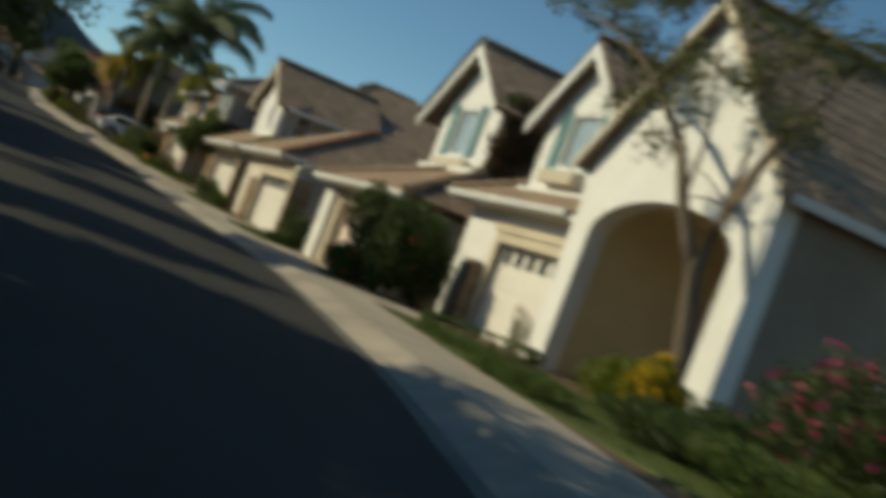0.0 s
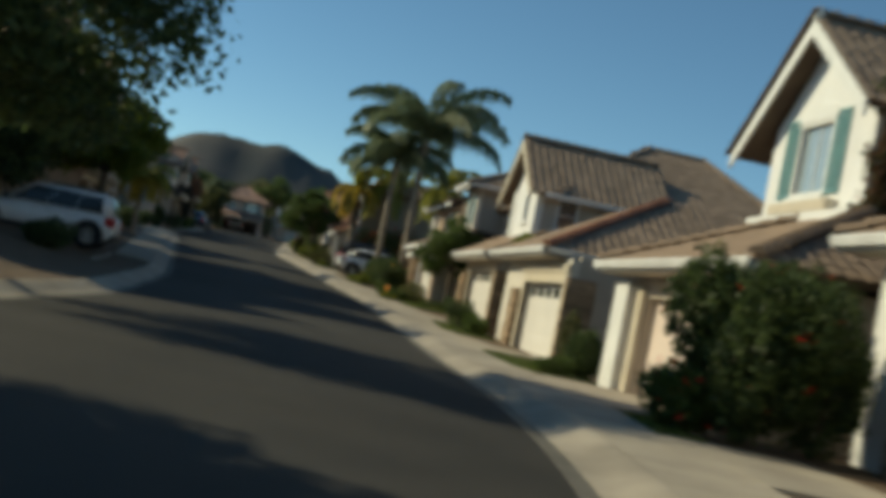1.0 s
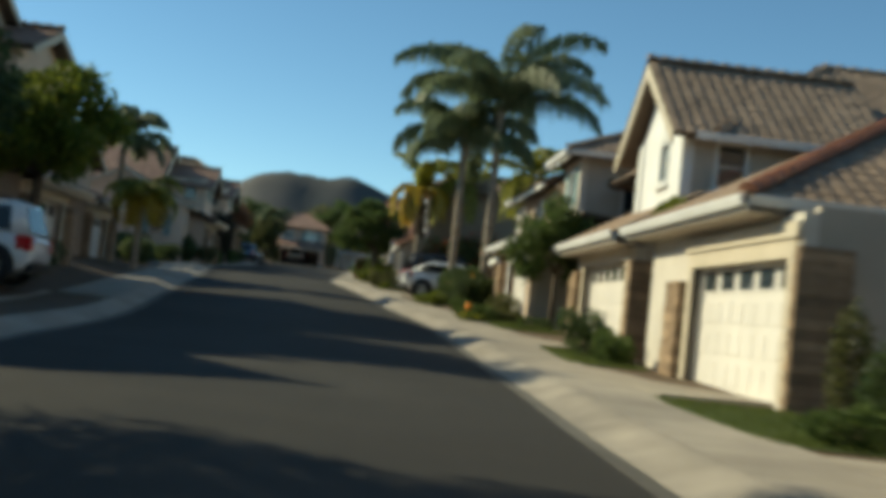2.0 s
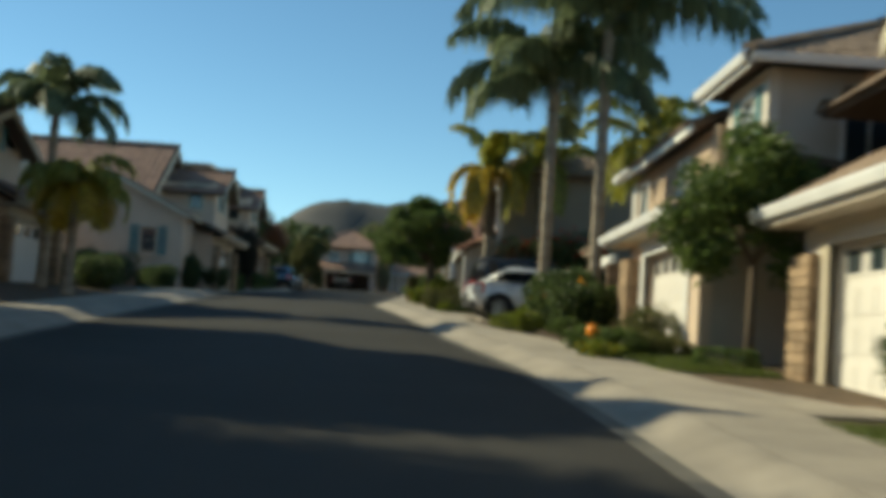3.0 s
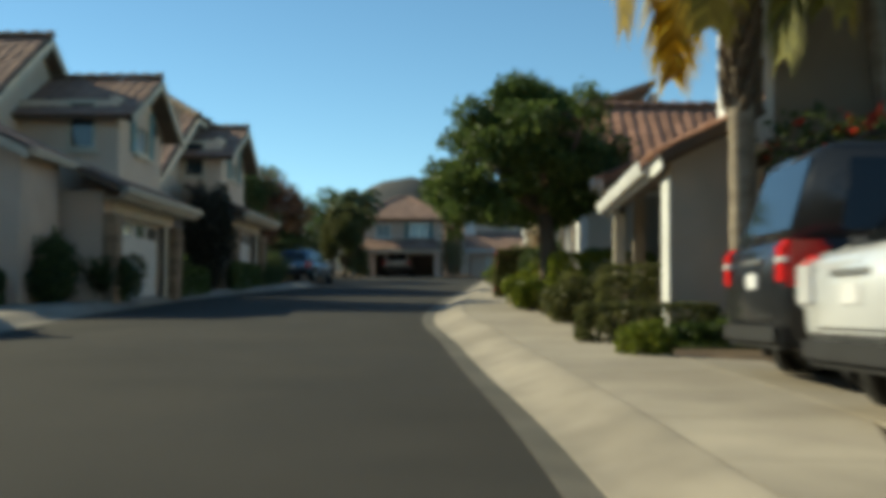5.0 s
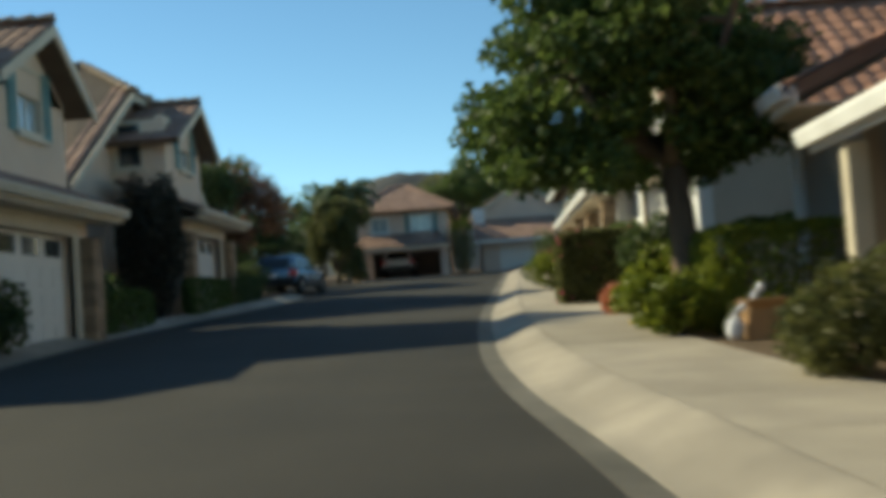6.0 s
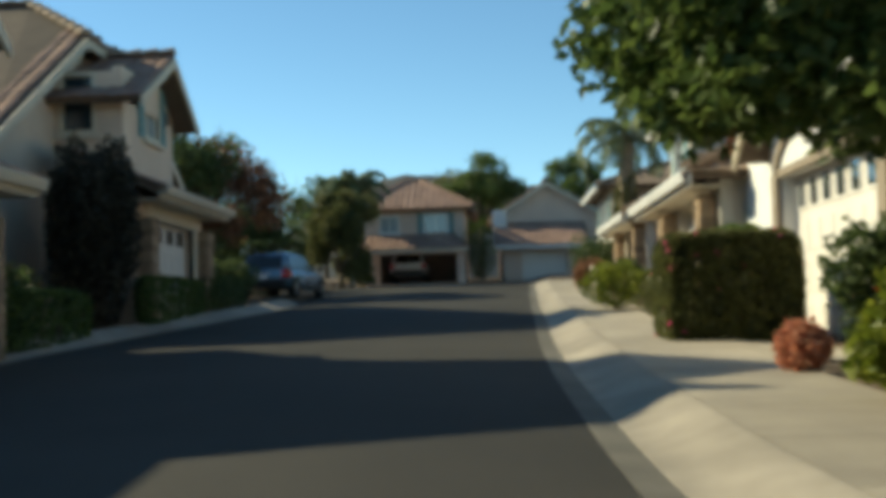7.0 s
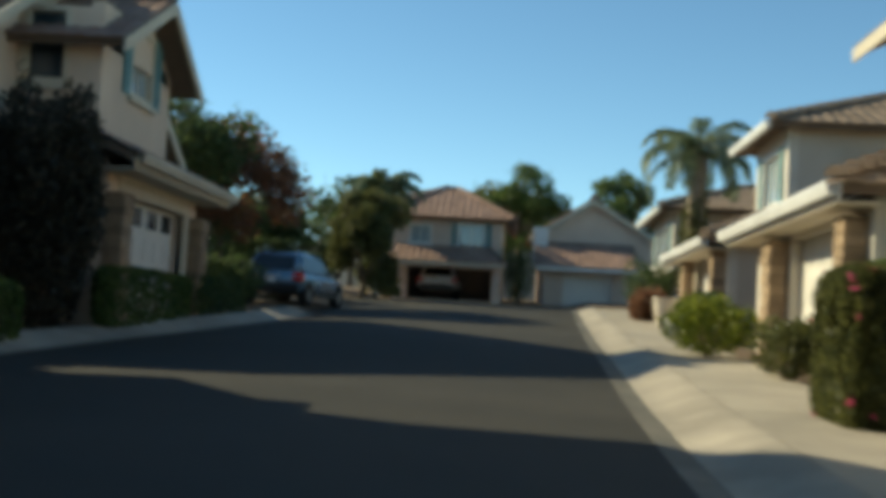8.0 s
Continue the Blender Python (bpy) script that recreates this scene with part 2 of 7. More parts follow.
def box(bm, x0, x1, y0, y1, z0, z1, bevel=0.0):
    made = bmesh.ops.create_cube(bm, size=1, matrix=Matrix.LocRotScale(
        ((x0 + x1) / 2, (y0 + y1) / 2, (z0 + z1) / 2), None, (abs(x1 - x0), abs(y1 - y0), abs(z1 - z0))))
    if bevel:
        edges = {e for v in made["verts"] for e in v.link_edges}
        bmesh.ops.bevel(bm, geom=list(edges), offset=bevel, segments=2, affect="EDGES")
    return bm


def boxed(*args, bevel=0.0):
    return box(bmesh.new(), *args, bevel=bevel)


def prism(bm, ring, offset):
    """A flat ring of points pushed along offset into a solid."""
    a = [bm.verts.new(p) for p in ring]
    b = [bm.verts.new(Vector(p) + Vector(offset)) for p in ring]
    bm.faces.new(a)
    bm.faces.new(b[::-1])
    for i in range(len(a)):
        j = (i + 1) % len(a)
        bm.faces.new((a[j], a[i], b[i], b[j]))
    bmesh.ops.recalc_face_normals(bm, faces=bm.faces[:])
    return bm


def tube(bm, points, radii, sides=8):
    """A bent, tapered tube through points."""
    rings = []
    for i, p in enumerate(points):
        p = Vector(p)
        way = Vector(points[min(i + 1, len(points) - 1)]) - Vector(points[max(i - 1, 0)])
        q = way.to_track_quat("Z", "Y")
        rings.append([bm.verts.new(p + q @ Vector((math.cos(k / sides * math.tau) * radii[i], math.sin(k / sides * math.tau) * radii[i], 0))) for k in range(sides)])
    for a, b in zip(rings, rings[1:]):
        for k in range(sides):
            bm.faces.new((a[k], a[(k + 1) % sides], b[(k + 1) % sides], b[k]))
    bm.faces.new(rings[0][::-1])
    bm.faces.new(rings[-1])
    return bm


def face_point(axis, plane, a, z):
    return (plane, a, z) if axis == "x" else (a, plane, z)


def face_box(bm, axis, p0, p1, a0, a1, z0, z1, bevel=0.0):
    if axis == "x":
        return box(bm, min(p0, p1), max(p0, p1), a0, a1, z0, z1, bevel)
    return box(bm, a0, a1, min(p0, p1), max(p0, p1), z0, z1, bevel)


def plate(bm, axis, p0, p1, cut_a, cut_z, solid):
    """One connected slab between two planes, made of the cells (a, z) of a grid that are solid."""
    full = {(i, j) for i in range(len(cut_a) - 1) for j in range(len(cut_z) - 1)
            if solid((cut_a[i] + cut_a[i + 1]) / 2, (cut_z[j] + cut_z[j + 1]) / 2)}
    made = {}

    def at(i, j, k):
        if (i, j, k) not in made:
            made[i, j, k] = bm.verts.new(face_point(axis, (p0, p1)[k], cut_a[i], cut_z[j]))
        return made[i, j, k]

    for i, j in full:
        for k in (0, 1):
            bm.faces.new([at(i, j, k), at(i + 1, j, k), at(i + 1, j + 1, k), at(i, j + 1, k)])
        for di, dj, (qa, qb) in ((-1, 0, ((0, 0), (0, 1))), (1, 0, ((1, 0), (1, 1))), (0, -1, ((0, 0), (1, 0))), (0, 1, ((0, 1), (1, 1)))):
            if (i + di, j + dj) not in full:
                u, v = (i + qa[0], j + qa[1]), (i + qb[0], j + qb[1])
                bm.faces.new([at(*u, 0), at(*v, 0), at(*v, 1), at(*u, 1)])
    bmesh.ops.recalc_face_normals(bm, faces=bm.faces[:])
    return bm


def ring_plate(bm, axis, p0, p1, a0, a1, z0, z1, w, bottom=True):
    """A frame of four bars (three without the bottom one) in one piece."""
    return plate(bm, axis, p0, p1, [a0, a0 + w, a1 - w, a1], [z0, z0 + w, z1 - w, z1],
                 lambda a, z: not (a0 + w < a < a1 - w and z0 + (w if bottom else -1) < z < z1 - w))


def wall(parent, axis, plane, inward, a0, a1, z0, z1, mat, holes=(), gable=None, thick=0.22, name="wall", label=""):
    """A wall with thickness; holes are (a0, a1, z0, z1); gable is (a of the apex, z of the apex), or a list of such points."""
    bm = bmesh.new()
    cut_a = sorted({a0, a1, *(v for h in holes for v in h[:2])})
    cut_z = sorted({z0, z1, *(v for h in holes for v in h[2:])})
    plate(bm, axis, plane, plane + inward * thick, cut_a, cut_z,
          lambda a, z: not any(h[0] < a < h[1] and h[2] < z < h[3] for h in holes))
    if gable:
        top = [gable] if isinstance(gable, tuple) else gable
        base = [face_point(axis, plane, a, z1) for a in cut_a if not any(h[0] < a < h[1] and h[3] >= z1 for h in holes)]
        ring = base + [face_point(axis, plane, a, z) for a, z in top]
        prism(bm, ring, (inward * thick, 0, 0) if axis == "x" else (0, inward * thick, 0))
        bmesh.ops.remove_doubles(bm, verts=bm.verts[:], dist=1e-4)
    return part(name, bm, mat, parent, label)


def inside(poly, x, y):
    """Whether each point of x, y lies in the polygon."""
    hit = np.zeros(x.shape, bool)
    n = len(poly)
    for i in range(n):
        (xa, ya), (xb, yb) = poly[i], poly[(i + 1) % n]
        if ya == yb:
            continue
        hit ^= ((ya > y) != (yb > y)) & (x < (xb - xa) * (y - ya) / (yb - ya) + xa)
    return hit


TILE_W, TILE_H = 0.30, 0.38


def tile_grid(ring):
    """Places of the tiles on a roof plane: the ring's first edge is the eave."""
    e0, e1 = Vector(ring[0]), Vector(ring[1])
    u = (e1 - e0).normalized()
    n = (e1 - e0).cross(Vector(ring[2]) - e0).normalized()
    if n.z < 0:
        n = -n
    v = n.cross(u)
    if v.z < 0:
        v = -v
    flat = [((Vector(p) - e0).dot(u), (Vector(p) - e0).dot(v)) for p in ring]
    us = np.arange(min(p[0] for p in flat) - 0.02, max(p[0] for p in flat), TILE_W) + TILE_W / 2
    vs = np.arange(min(p[1] for p in flat) - 0.06, max(p[1] for p in flat), TILE_H) + TILE_H / 2
    gu, gv = np.meshgrid(us, vs)
    keep = inside(flat, gu.ravel(), np.maximum(gv.ravel() - 0.08, 0.01))
    return e0, u, v, n, gu.ravel()[keep], gv.ravel()[keep]


def tile_shape():
    """One curved tile: a barrel and a shallow pan, its lower end lifted."""
    k = 6
    xs = np.linspace(-0.5, 0.5, k) * TILE_W
    hs = np.array([0.0, 0.006, 0.022, 0.032, 0.022, 0.006])
    verts, faces = [], []
    for y, lift in ((-TILE_H * 0.58, 0.022), (TILE_H * 0.5, 0.006)):
        verts += [(x, y, h + lift) for x, h in zip(xs, hs)]
    verts += [(x, -TILE_H * 0.58, h) for x, h in zip(xs, hs * 0.6)]
    for i in range(k - 1):
        faces.append((i, i + 1, k + i + 1, k + i))
        faces.append((2 * k + i, 2 * k + i + 1, i + 1, i))
    return np.array(verts), faces


TILE_V, TILE_F = tile_shape()


def roof_plane(parent, ring, mat=None, pieces=0, thick=0.14):
    """One slope of a roof: a slab with rows of curved tiles on it. pieces: how many of the tiles, counted from the eave, are laid singly."""
    mat = mat or ROOF_BROWN
    e0, u, v, n, gu, gv = tile_grid(ring)
    bm = prism(bmesh.new(), [Vector(p) for p in ring], -n * thick)
    slab = part("roof", bm, ROOF_BASE, parent, "tiled roof slope")
    order = np.argsort(gv, kind="stable")
    gu, gv = gu[order], gv[order]
    rng = np.random.default_rng(int(abs(e0.x * 13 + e0.y * 7 + e0.z * 3)) + 1)
    lift = rng.uniform(0, 0.014, len(gu))
    slip = rng.uniform(-0.008, 0.008, len(gu))
    axes = np.array([u, v, n])
    single = min(pieces, len(gu))
    if single:
        me = bpy.data.meshes.new("roof_tile")
        me.from_pydata([tuple(p) for p in TILE_V], [], TILE_F)
        me.materials.append(ROOF_PIECE)
        turn = Matrix((u, v, n)).transposed().to_4x4()
        for i in range(single):
            ob = new("roof_tile", me)
            ob.parent = slab
            ob.matrix_basis = Matrix.Translation(e0 + u * float(gu[i] + slip[i]) + v * float(gv[i]) + n * float(0.01 + lift[i])) @ turn
    count = len(gu) - single
    if count > 0:
        place = np.stack([gu[single:] + slip[single:], gv[single:], 0.01 + lift[single:]], 1)
        pts = (TILE_V[None] + place[:, None]).reshape(-1, 3) @ axes + np.array(e0)
        faces = (np.array(TILE_F)[None] + (np.arange(count) * len(TILE_V))[:, None, None]).reshape(-1, 4)
        tiles = under(raw_object("roof_tiles", pts, faces.tolist(), mat), slab)
        tagged(tiles, kind="stuff")
    return slab


def caps(parent, lines, mat=None, name="ridge_cap"):
    """Half-round cap tiles, laid along ridges and hips."""
    bm = bmesh.new()
    for a, b in lines:
        a, b = Vector(a), Vector(b)
        way = (b - a).normalized()
        side = way.cross(Vector((0, 0, 1))).normalized()
        up = side.cross(way)
        count = max(1, int((b - a).length / 0.38))
        step = (b - a) / count
        for i in range(count):
            rows = []
            for f, r, h in ((-0.06, 0.17, 0.05), (1.0, 0.14, 0.02)):
                base = a + step * (i + f)
                rows.append([bm.verts.new(base + side * (math.cos(t) * r) + up * (math.sin(t) * r * 0.8 + h - 0.02)) for t in np.linspace(0, math.pi, 6)])
            for k in range(5):
                bm.faces.new((rows[0][k], rows[0][k + 1], rows[1][k + 1], rows[1][k]))
            bm.faces.new(rows[0][::-1])
    bmesh.ops.recalc_face_normals(bm, faces=bm.faces[:])
    return tagged(part(name, bm, mat or ROOF_BROWN, parent), kind="stuff")


def gutter(parent, axis, p, out, a0, a1, z, name="gutter", mat=None):
    """A white box gutter with a lip along an eave; p is where it meets the eave, out the way it hangs off."""
    bm = bmesh.new()
    prof = [(0, 0), (0, -0.15), (0.085, -0.15), (0.125, -0.03), (0.125, 0.012), (0.105, 0.012), (0.1, -0.03), (0.075, -0.125), (0.015, -0.125), (0.015, 0)]
    ring = [face_point(axis, p + out * d, a0, z + h) for d, h in prof]
    prism(bm, ring, (0, a1 - a0, 0) if axis == "x" else (a1 - a0, 0, 0))
    return part(name, bm, mat or GUTTER_WHITE, parent, "white rain gutter")


def fascia(parent, axis, p, out, a0, a1, z, high=0.2, mat=None):
    bm = bmesh.new()
    face_box(bm, axis, p, p - out * 0.03, a0, a1, z - high, z)
    return part("fascia", bm, mat or TRIM_WHITE, parent)


def rake(parent, axis, plane, line, mat=None, thick=0.06, deep=0.22):
    """A board under the sloping edge of a gable roof, along (a, z) points."""
    bm = bmesh.new()
    for (a, z), (b, w) in zip(line, line[1:]):
        ring = [face_point(axis, plane, a, z), face_point(axis, plane, b, w), face_point(axis, plane, b, w - deep), face_point(axis, plane, a, z - deep)]
        prism(bm, ring, (thick, 0, 0) if axis == "x" else (0, thick, 0))
    return part("rake_board", bm, mat or TRIM_WHITE, parent)


def window(parent, axis, plane, out, a0, a1, z0, z1, mat=None, arch=0.0, cols=1, rows=1, shutters=None, sill=True, glass=None, deep=0.12):
    """A window in its opening: frame, panes, bars, sill, and shutters beside it where it has them."""
    mat = mat or TRIM_WHITE
    w = 0.09
    at = plane - out * deep
    bm = bmesh.new()
    ring_plate(bm, axis, at, plane + out * 0.03, a0, a1, z0, z1, w)
    if arch:
        mid, half = (a0 + a1) / 2, (a1 - a0) / 2 + 0.08
        ring = [(mid + half * math.cos(t), z1 + arch * math.sin(t)) for t in np.linspace(0, math.pi, 13)]
        prism(bm, [face_point(axis, plane + out * 0.05, a, z) for a, z in ring], (-out * 0.09, 0, 0) if axis == "x" else (0, -out * 0.09, 0))
    frame_ob = part("window", bm, mat, parent)
    da, dz = (a1 - a0 - 2 * w) / cols, (z1 - z0 - 2 * w) / rows
    for i in range(cols):
        for j in range(rows):
            b = bmesh.new()
            face_box(b, axis, at + out * 0.02, at + out * 0.035, a0 + w + i * da + 0.012, a0 + w + (i + 1) * da - 0.012, z0 + w + j * dz + 0.012, z0 + w + (j + 1) * dz - 0.012)
            part("pane", b, glass or GLASS, frame_ob)
    b = bmesh.new()
    for i in range(1, cols):
        face_box(b, axis, at + out * 0.01, at + out * 0.055, a0 + w + i * da - 0.02, a0 + w + i * da + 0.02, z0 + w, z1 - w)
    for j in range(1, rows):
        face_box(b, axis, at + out * 0.012, at + out * 0.05, a0 + w, a1 - w, z0 + w + j * dz - 0.018, z0 + w + j * dz + 0.018)
    if cols + rows > 2:
        part("glazing_bar", b, mat, frame_ob)
    else:
        b.free()
    if sill:
        b = bmesh.new()
        face_box(b, axis, plane - out * 0.02, plane + out * 0.1, a0 - 0.08, a1 + 0.08, z0 - 0.1, z0 - 0.002)
        part("window_sill", b, mat, frame_ob)
    if shutters:
        for s0, s1 in ((a0 - shutters - 0.03, a0 - 0.03), (a1 + 0.03, a1 + 0.03 + shutters)):
            b = bmesh.new()
            zt = z1 + arch * 0.3
            zs = list(np.arange(z0 + 0.08, zt - 0.13, 0.075))
            plate(b, axis, plane + out * 0.004, plane + out * 0.045, [s0, s0 + 0.05, s1 - 0.05, s1],
                  sorted({z0, zt, zt - 0.08, *zs, *(z + 0.055 for z in zs)}),
                  lambda a, z, s0=s0, s1=s1, zs=zs, zt=zt: a < s0 + 0.05 or a > s1 - 0.05 or z < zs[0] or z > zt - 0.08 or any(q < z < q + 0.055 for q in zs))
            part("shutter", b, TEAL, frame_ob, "teal louvred shutter")
    return frame_ob


def garage_door(parent, axis, plane, out, a0, a1, z0, z1, mat, lights=6, surround=None, head=0.35, relief=0.013):
    """A sectional garage door set back in its opening, with raised panels, a row of small lights on top, and a moulded surround."""
    bm = bmesh.new()
    back = plane - out * 0.2
    face_box(bm, axis, back, back - out * 0.04, a0 - 0.05, a1 + 0.05, z0, z1 + 0.05)
    door = part("garage_door", bm, mat, parent, "panelled sectional garage door")
    rows = 4
    high = (z1 - z0) / rows
    for j in range(rows):
        if j == rows - 1 and lights:
            wide = (a1 - a0) / lights
            for i in range(lights):
                b = bmesh.new()
                face_box(b, axis, back, back + out * 0.012, a0 + i * wide + 0.14, a0 + (i + 1) * wide - 0.14, z0 + j * high + 0.12, z0 + (j + 1) * high - 0.08)
                part("pane", b, GLASS, door)
                b = ring_plate(bmesh.new(), axis, back, back + out * 0.02, a0 + i * wide + 0.1, a0 + (i + 1) * wide - 0.1, z0 + j * high + 0.08, z0 + (j + 1) * high - 0.04, 0.04)
                part("pane_frame", b, mat, door)
            continue
        count = max(4, int(round((a1 - a0) / 0.62)))
        wide = (a1 - a0) / count
        for i in range(count):
            b = bmesh.new()
            face_box(b, axis, back - out * 0.01, back + out * relief, a0 + i * wide + 0.06, a0 + (i + 1) * wide - 0.06, z0 + j * high + 0.07, z0 + (j + 1) * high - 0.07, bevel=min(0.01, relief))
            part("panel", b, mat, door)
    if surround:
        b = bmesh.new()
        plate(b, axis, plane - out * 0.1, plane + out * 0.05, [a0 - 0.28, a0, a1, a1 + 0.28], [z0, z1, z1 + 0.1 + head * 0.45],
              lambda a, z: a < a0 or a > a1 or z > z1)
        face_box(b, axis, plane, plane + out * 0.1, a0 - 0.42, a1 + 0.42, z1 + 0.1 + head * 0.45, z1 + 0.1 + head)
        part("door_surround", b, surround, parent)
    return door


def stone_pillar(parent, x0, x1, y0, y1, z0, z1, cap=True):
    """A pier faced with courses of ledger stone."""
    b = boxed(x0 + 0.03, x1 - 0.03, y0 + 0.03, y1 - 0.03, z0, z1)
    pier = part("pillar", b, BRICK_TAN, parent, "tan stone faced pillar")
    rng = random.Random(int(y0 * 31) + int(x0))
    z, k = z0, 0
    while z < z1 - 0.05:
        h = min(0.16, z1 - z)
        j0, j1 = rng.uniform(0, 0.02), rng.uniform(0, 0.02)
        split = y0 + (y1 - y0) * (0.35 + 0.3 * (k % 2))
        for a, c in ((y0, split - 0.008), (split + 0.008, y1)):
            part("stone", boxed(x0 - j0, x1 + j1, a, c, z + 0.008, z + h - 0.008), BRICK_TAN, pier)
        z += h
        k += 1
    if cap:
        part("pillar_cap", boxed(x0 - 0.06, x1 + 0.06, y0 - 0.06, y1 + 0.06, z1, z1 + 0.09, bevel=0.015), TRIM_CREAM, pier)
    return pier


# ---- plants ----
def leaf_cloud(rng, centres, radii, count, size, droop=0.0, shell=0.55):
    """Small folded leaves scattered through ellipsoids, thicker towards the outside."""
    centres, radii = np.array(centres, float), np.array(radii, float)
    vol = radii.prod(1)
    pick = rng.choice(len(centres), count, p=vol / vol.sum())
    d = rng.normal(size=(count, 3))
    d /= np.linalg.norm(d, axis=1, keepdims=True)
    r = rng.uniform(shell, 1.0, (count, 1)) ** 0.6
    wob = 1 + 0.22 * np.sin(d[:, :1] * 5 + pick[:, None]) * np.cos(d[:, 1:2] * 6 + pick[:, None] * 2)
    p = centres[pick] + d * r * wob * radii[pick]
    way = rng.normal(size=(count, 3)) + d * 0.7 + np.array([0, 0, 0.25 - droop])
    way /= np.linalg.norm(way, axis=1, keepdims=True)
    side = np.cross(way, rng.normal(size=(count, 3)))
    side /= np.linalg.norm(side, axis=1, keepdims=True)
    nor = np.cross(side, way)
    s = size * rng.uniform(0.6, 1.35, (count, 1))
    a = p - way * s * 0.5
    b = p + side * s * 0.32 + nor * s * 0.08
    c = p + way * s * 0.6 - np.array([0, 0, 1]) * s * 0.1
    e = p - side * s * 0.32 + nor * s * 0.08
    verts = np.stack([a, b, c, e], 1).reshape(-1, 3)
    faces = np.arange(count * 4).reshape(-1, 4)
    return verts, faces


def shrub(name, x, y, z, rx, ry, high, mat, label, count=2500, size=0.07, lumps=7, seed=1, bloom=None, blooms=0, bloom_size=0.09, category="shrub", clipped=False, group=""):
    """A bush: a few stems and a crown of many small leaves in uneven lumps, with flowers where it has them."""
    rng = np.random.default_rng(seed)
    plant = root(name, x, y, z, label, category, group)
    bm = bmesh.new()
    for k in range(4):
        t = k * 1.7 + seed
        tube(bm, [(x + 0.05 * math.cos(t), y + 0.05 * math.sin(t), z - 0.06), (x + rx * 0.3 * math.cos(t), y + ry * 0.3 * math.sin(t), z + high * 0.6)], [0.03, 0.012], 5)
    part("stem", bm, BARK, plant)
    if clipped:
        centres = [(x, y, z + high * 0.5)]
        radii = [(rx, ry, high * 0.52)]
    else:
        centres, radii = [(x, y, z + high * 0.45)], [(rx * 0.8, ry * 0.8, high * 0.46)]
    for k in range(lumps):
        t = rng.uniform(0, math.tau)
        q = rng.uniform(0.35, 0.8) if not clipped else 0.45
        h = rng.uniform(0.3, 0.8)
        centres.append((x + rx * q * math.cos(t), y + ry * q * math.sin(t), z + high * h))
        f = rng.uniform(0.28, 0.48)
        radii.append((rx * f, ry * f, high * f * 0.7))
    verts, faces = leaf_cloud(rng, centres, radii, count, size)
    verts[:, 2] = np.maximum(verts[:, 2], z + 0.005)
    under(raw_object("crown", verts, faces.tolist(), mat), plant)
    if bloom:
        v2, f2 = leaf_cloud(rng, centres, [tuple(q * 1.04 for q in r) for r in radii], blooms, bloom_size, shell=0.93)
        v2[:, 2] = np.maximum(v2[:, 2], z + 0.05)
        under(raw_object("blossom", v2, f2.tolist(), bloom), plant)
    return plant


def tree(name, x, y, z, trunk_h, spread, crown_h, mat, label, count=12000, size=0.13, seed=1, girth=0.18, clumps=26, bark=None, lean=(0, 0), limbs=7, bloom=None, blooms=0, fill=1.0, category="tree", shift=(0, 0)):
    """A broadleaf tree: tapered trunk, limbs that fork, and leaf clumps round the ends of the boughs."""
    rng = np.random.default_rng(seed)
    plant = root(name, x, y, z, label, category)
    bark = bark or BARK
    top = Vector((x + lean[0], y + lean[1], z + trunk_h))
    bm = tube(bmesh.new(), [(x, y, z - 0.15), (x + lean[0] * 0.2, y + lean[1] * 0.3, z + trunk_h * 0.45), top], [girth * 1.35, girth, girth * 0.8], 10)
    part("trunk", bm, bark, plant, smooth=True)
    ends = []
    for k in range(limbs):
        t = k / limbs * math.tau + rng.uniform(-0.3, 0.3)
        q = rng.uniform(0.45, 0.75)
        mid = top + Vector((math.cos(t) * spread * q * 0.5, math.sin(t) * spread * q * 0.5, crown_h * rng.uniform(0.15, 0.3)))
        end = top + Vector((math.cos(t) * spread * q, math.sin(t) * spread * q, crown_h * rng.uniform(0.3, 0.75)))
        bm = tube(bmesh.new(), [top - Vector((0, 0, 0.1)), mid, end], [girth * 0.6, girth * 0.38, girth * 0.12], 7)
        for _ in range(2):
            s = mid.lerp(end, rng.uniform(0.1, 0.7))
            tip = s + Vector(rng.normal(size=3).tolist()) * spread * 0.22 + Vector((0, 0, crown_h * 0.15))
            tube(bm, [s, (s + tip) / 2 + Vector((0, 0, 0.1)), tip], [girth * 0.25, girth * 0.15, girth * 0.05], 5)
        part("limb", bm, bark, plant, smooth=True)
        ends.append(end)
    centres, radii = [], []
    for k in range(clumps):
        t = rng.uniform(0, math.tau)
        h = rng.uniform(0.06, 1.0)
        wide = math.sin(math.pi * min(0.97, 0.22 + 0.7 * h)) * spread
        q = math.sqrt(rng.uniform(0.1, 1.0)) * wide * 0.85
        centres.append((top.x + shift[0] + q * math.cos(t), top.y + shift[1] + q * math.sin(t), top.z + crown_h * (h - 0.12)))
        f = rng.uniform(0.2, 0.36) * fill
        radii.append((spread * f, spread * f, crown_h * f * 0.55))
    for e in ends:
        centres.append(tuple(e))
        radii.append((spread * 0.28 * fill, spread * 0.28 * fill, crown_h * 0.2 * fill))
    verts, faces = leaf_cloud(rng, centres, radii, count, size, droop=0.35, shell=0.25)
    under(raw_object("crown", verts, faces.tolist(), mat), plant)
    if bloom:
        v2, f2 = leaf_cloud(rng, centres, [tuple(q * 1.05 for q in r) for r in radii], blooms, size * 1.1, shell=0.9)
        under(raw_object("blossom", v2, f2.tolist(), bloom), plant)
    return plant


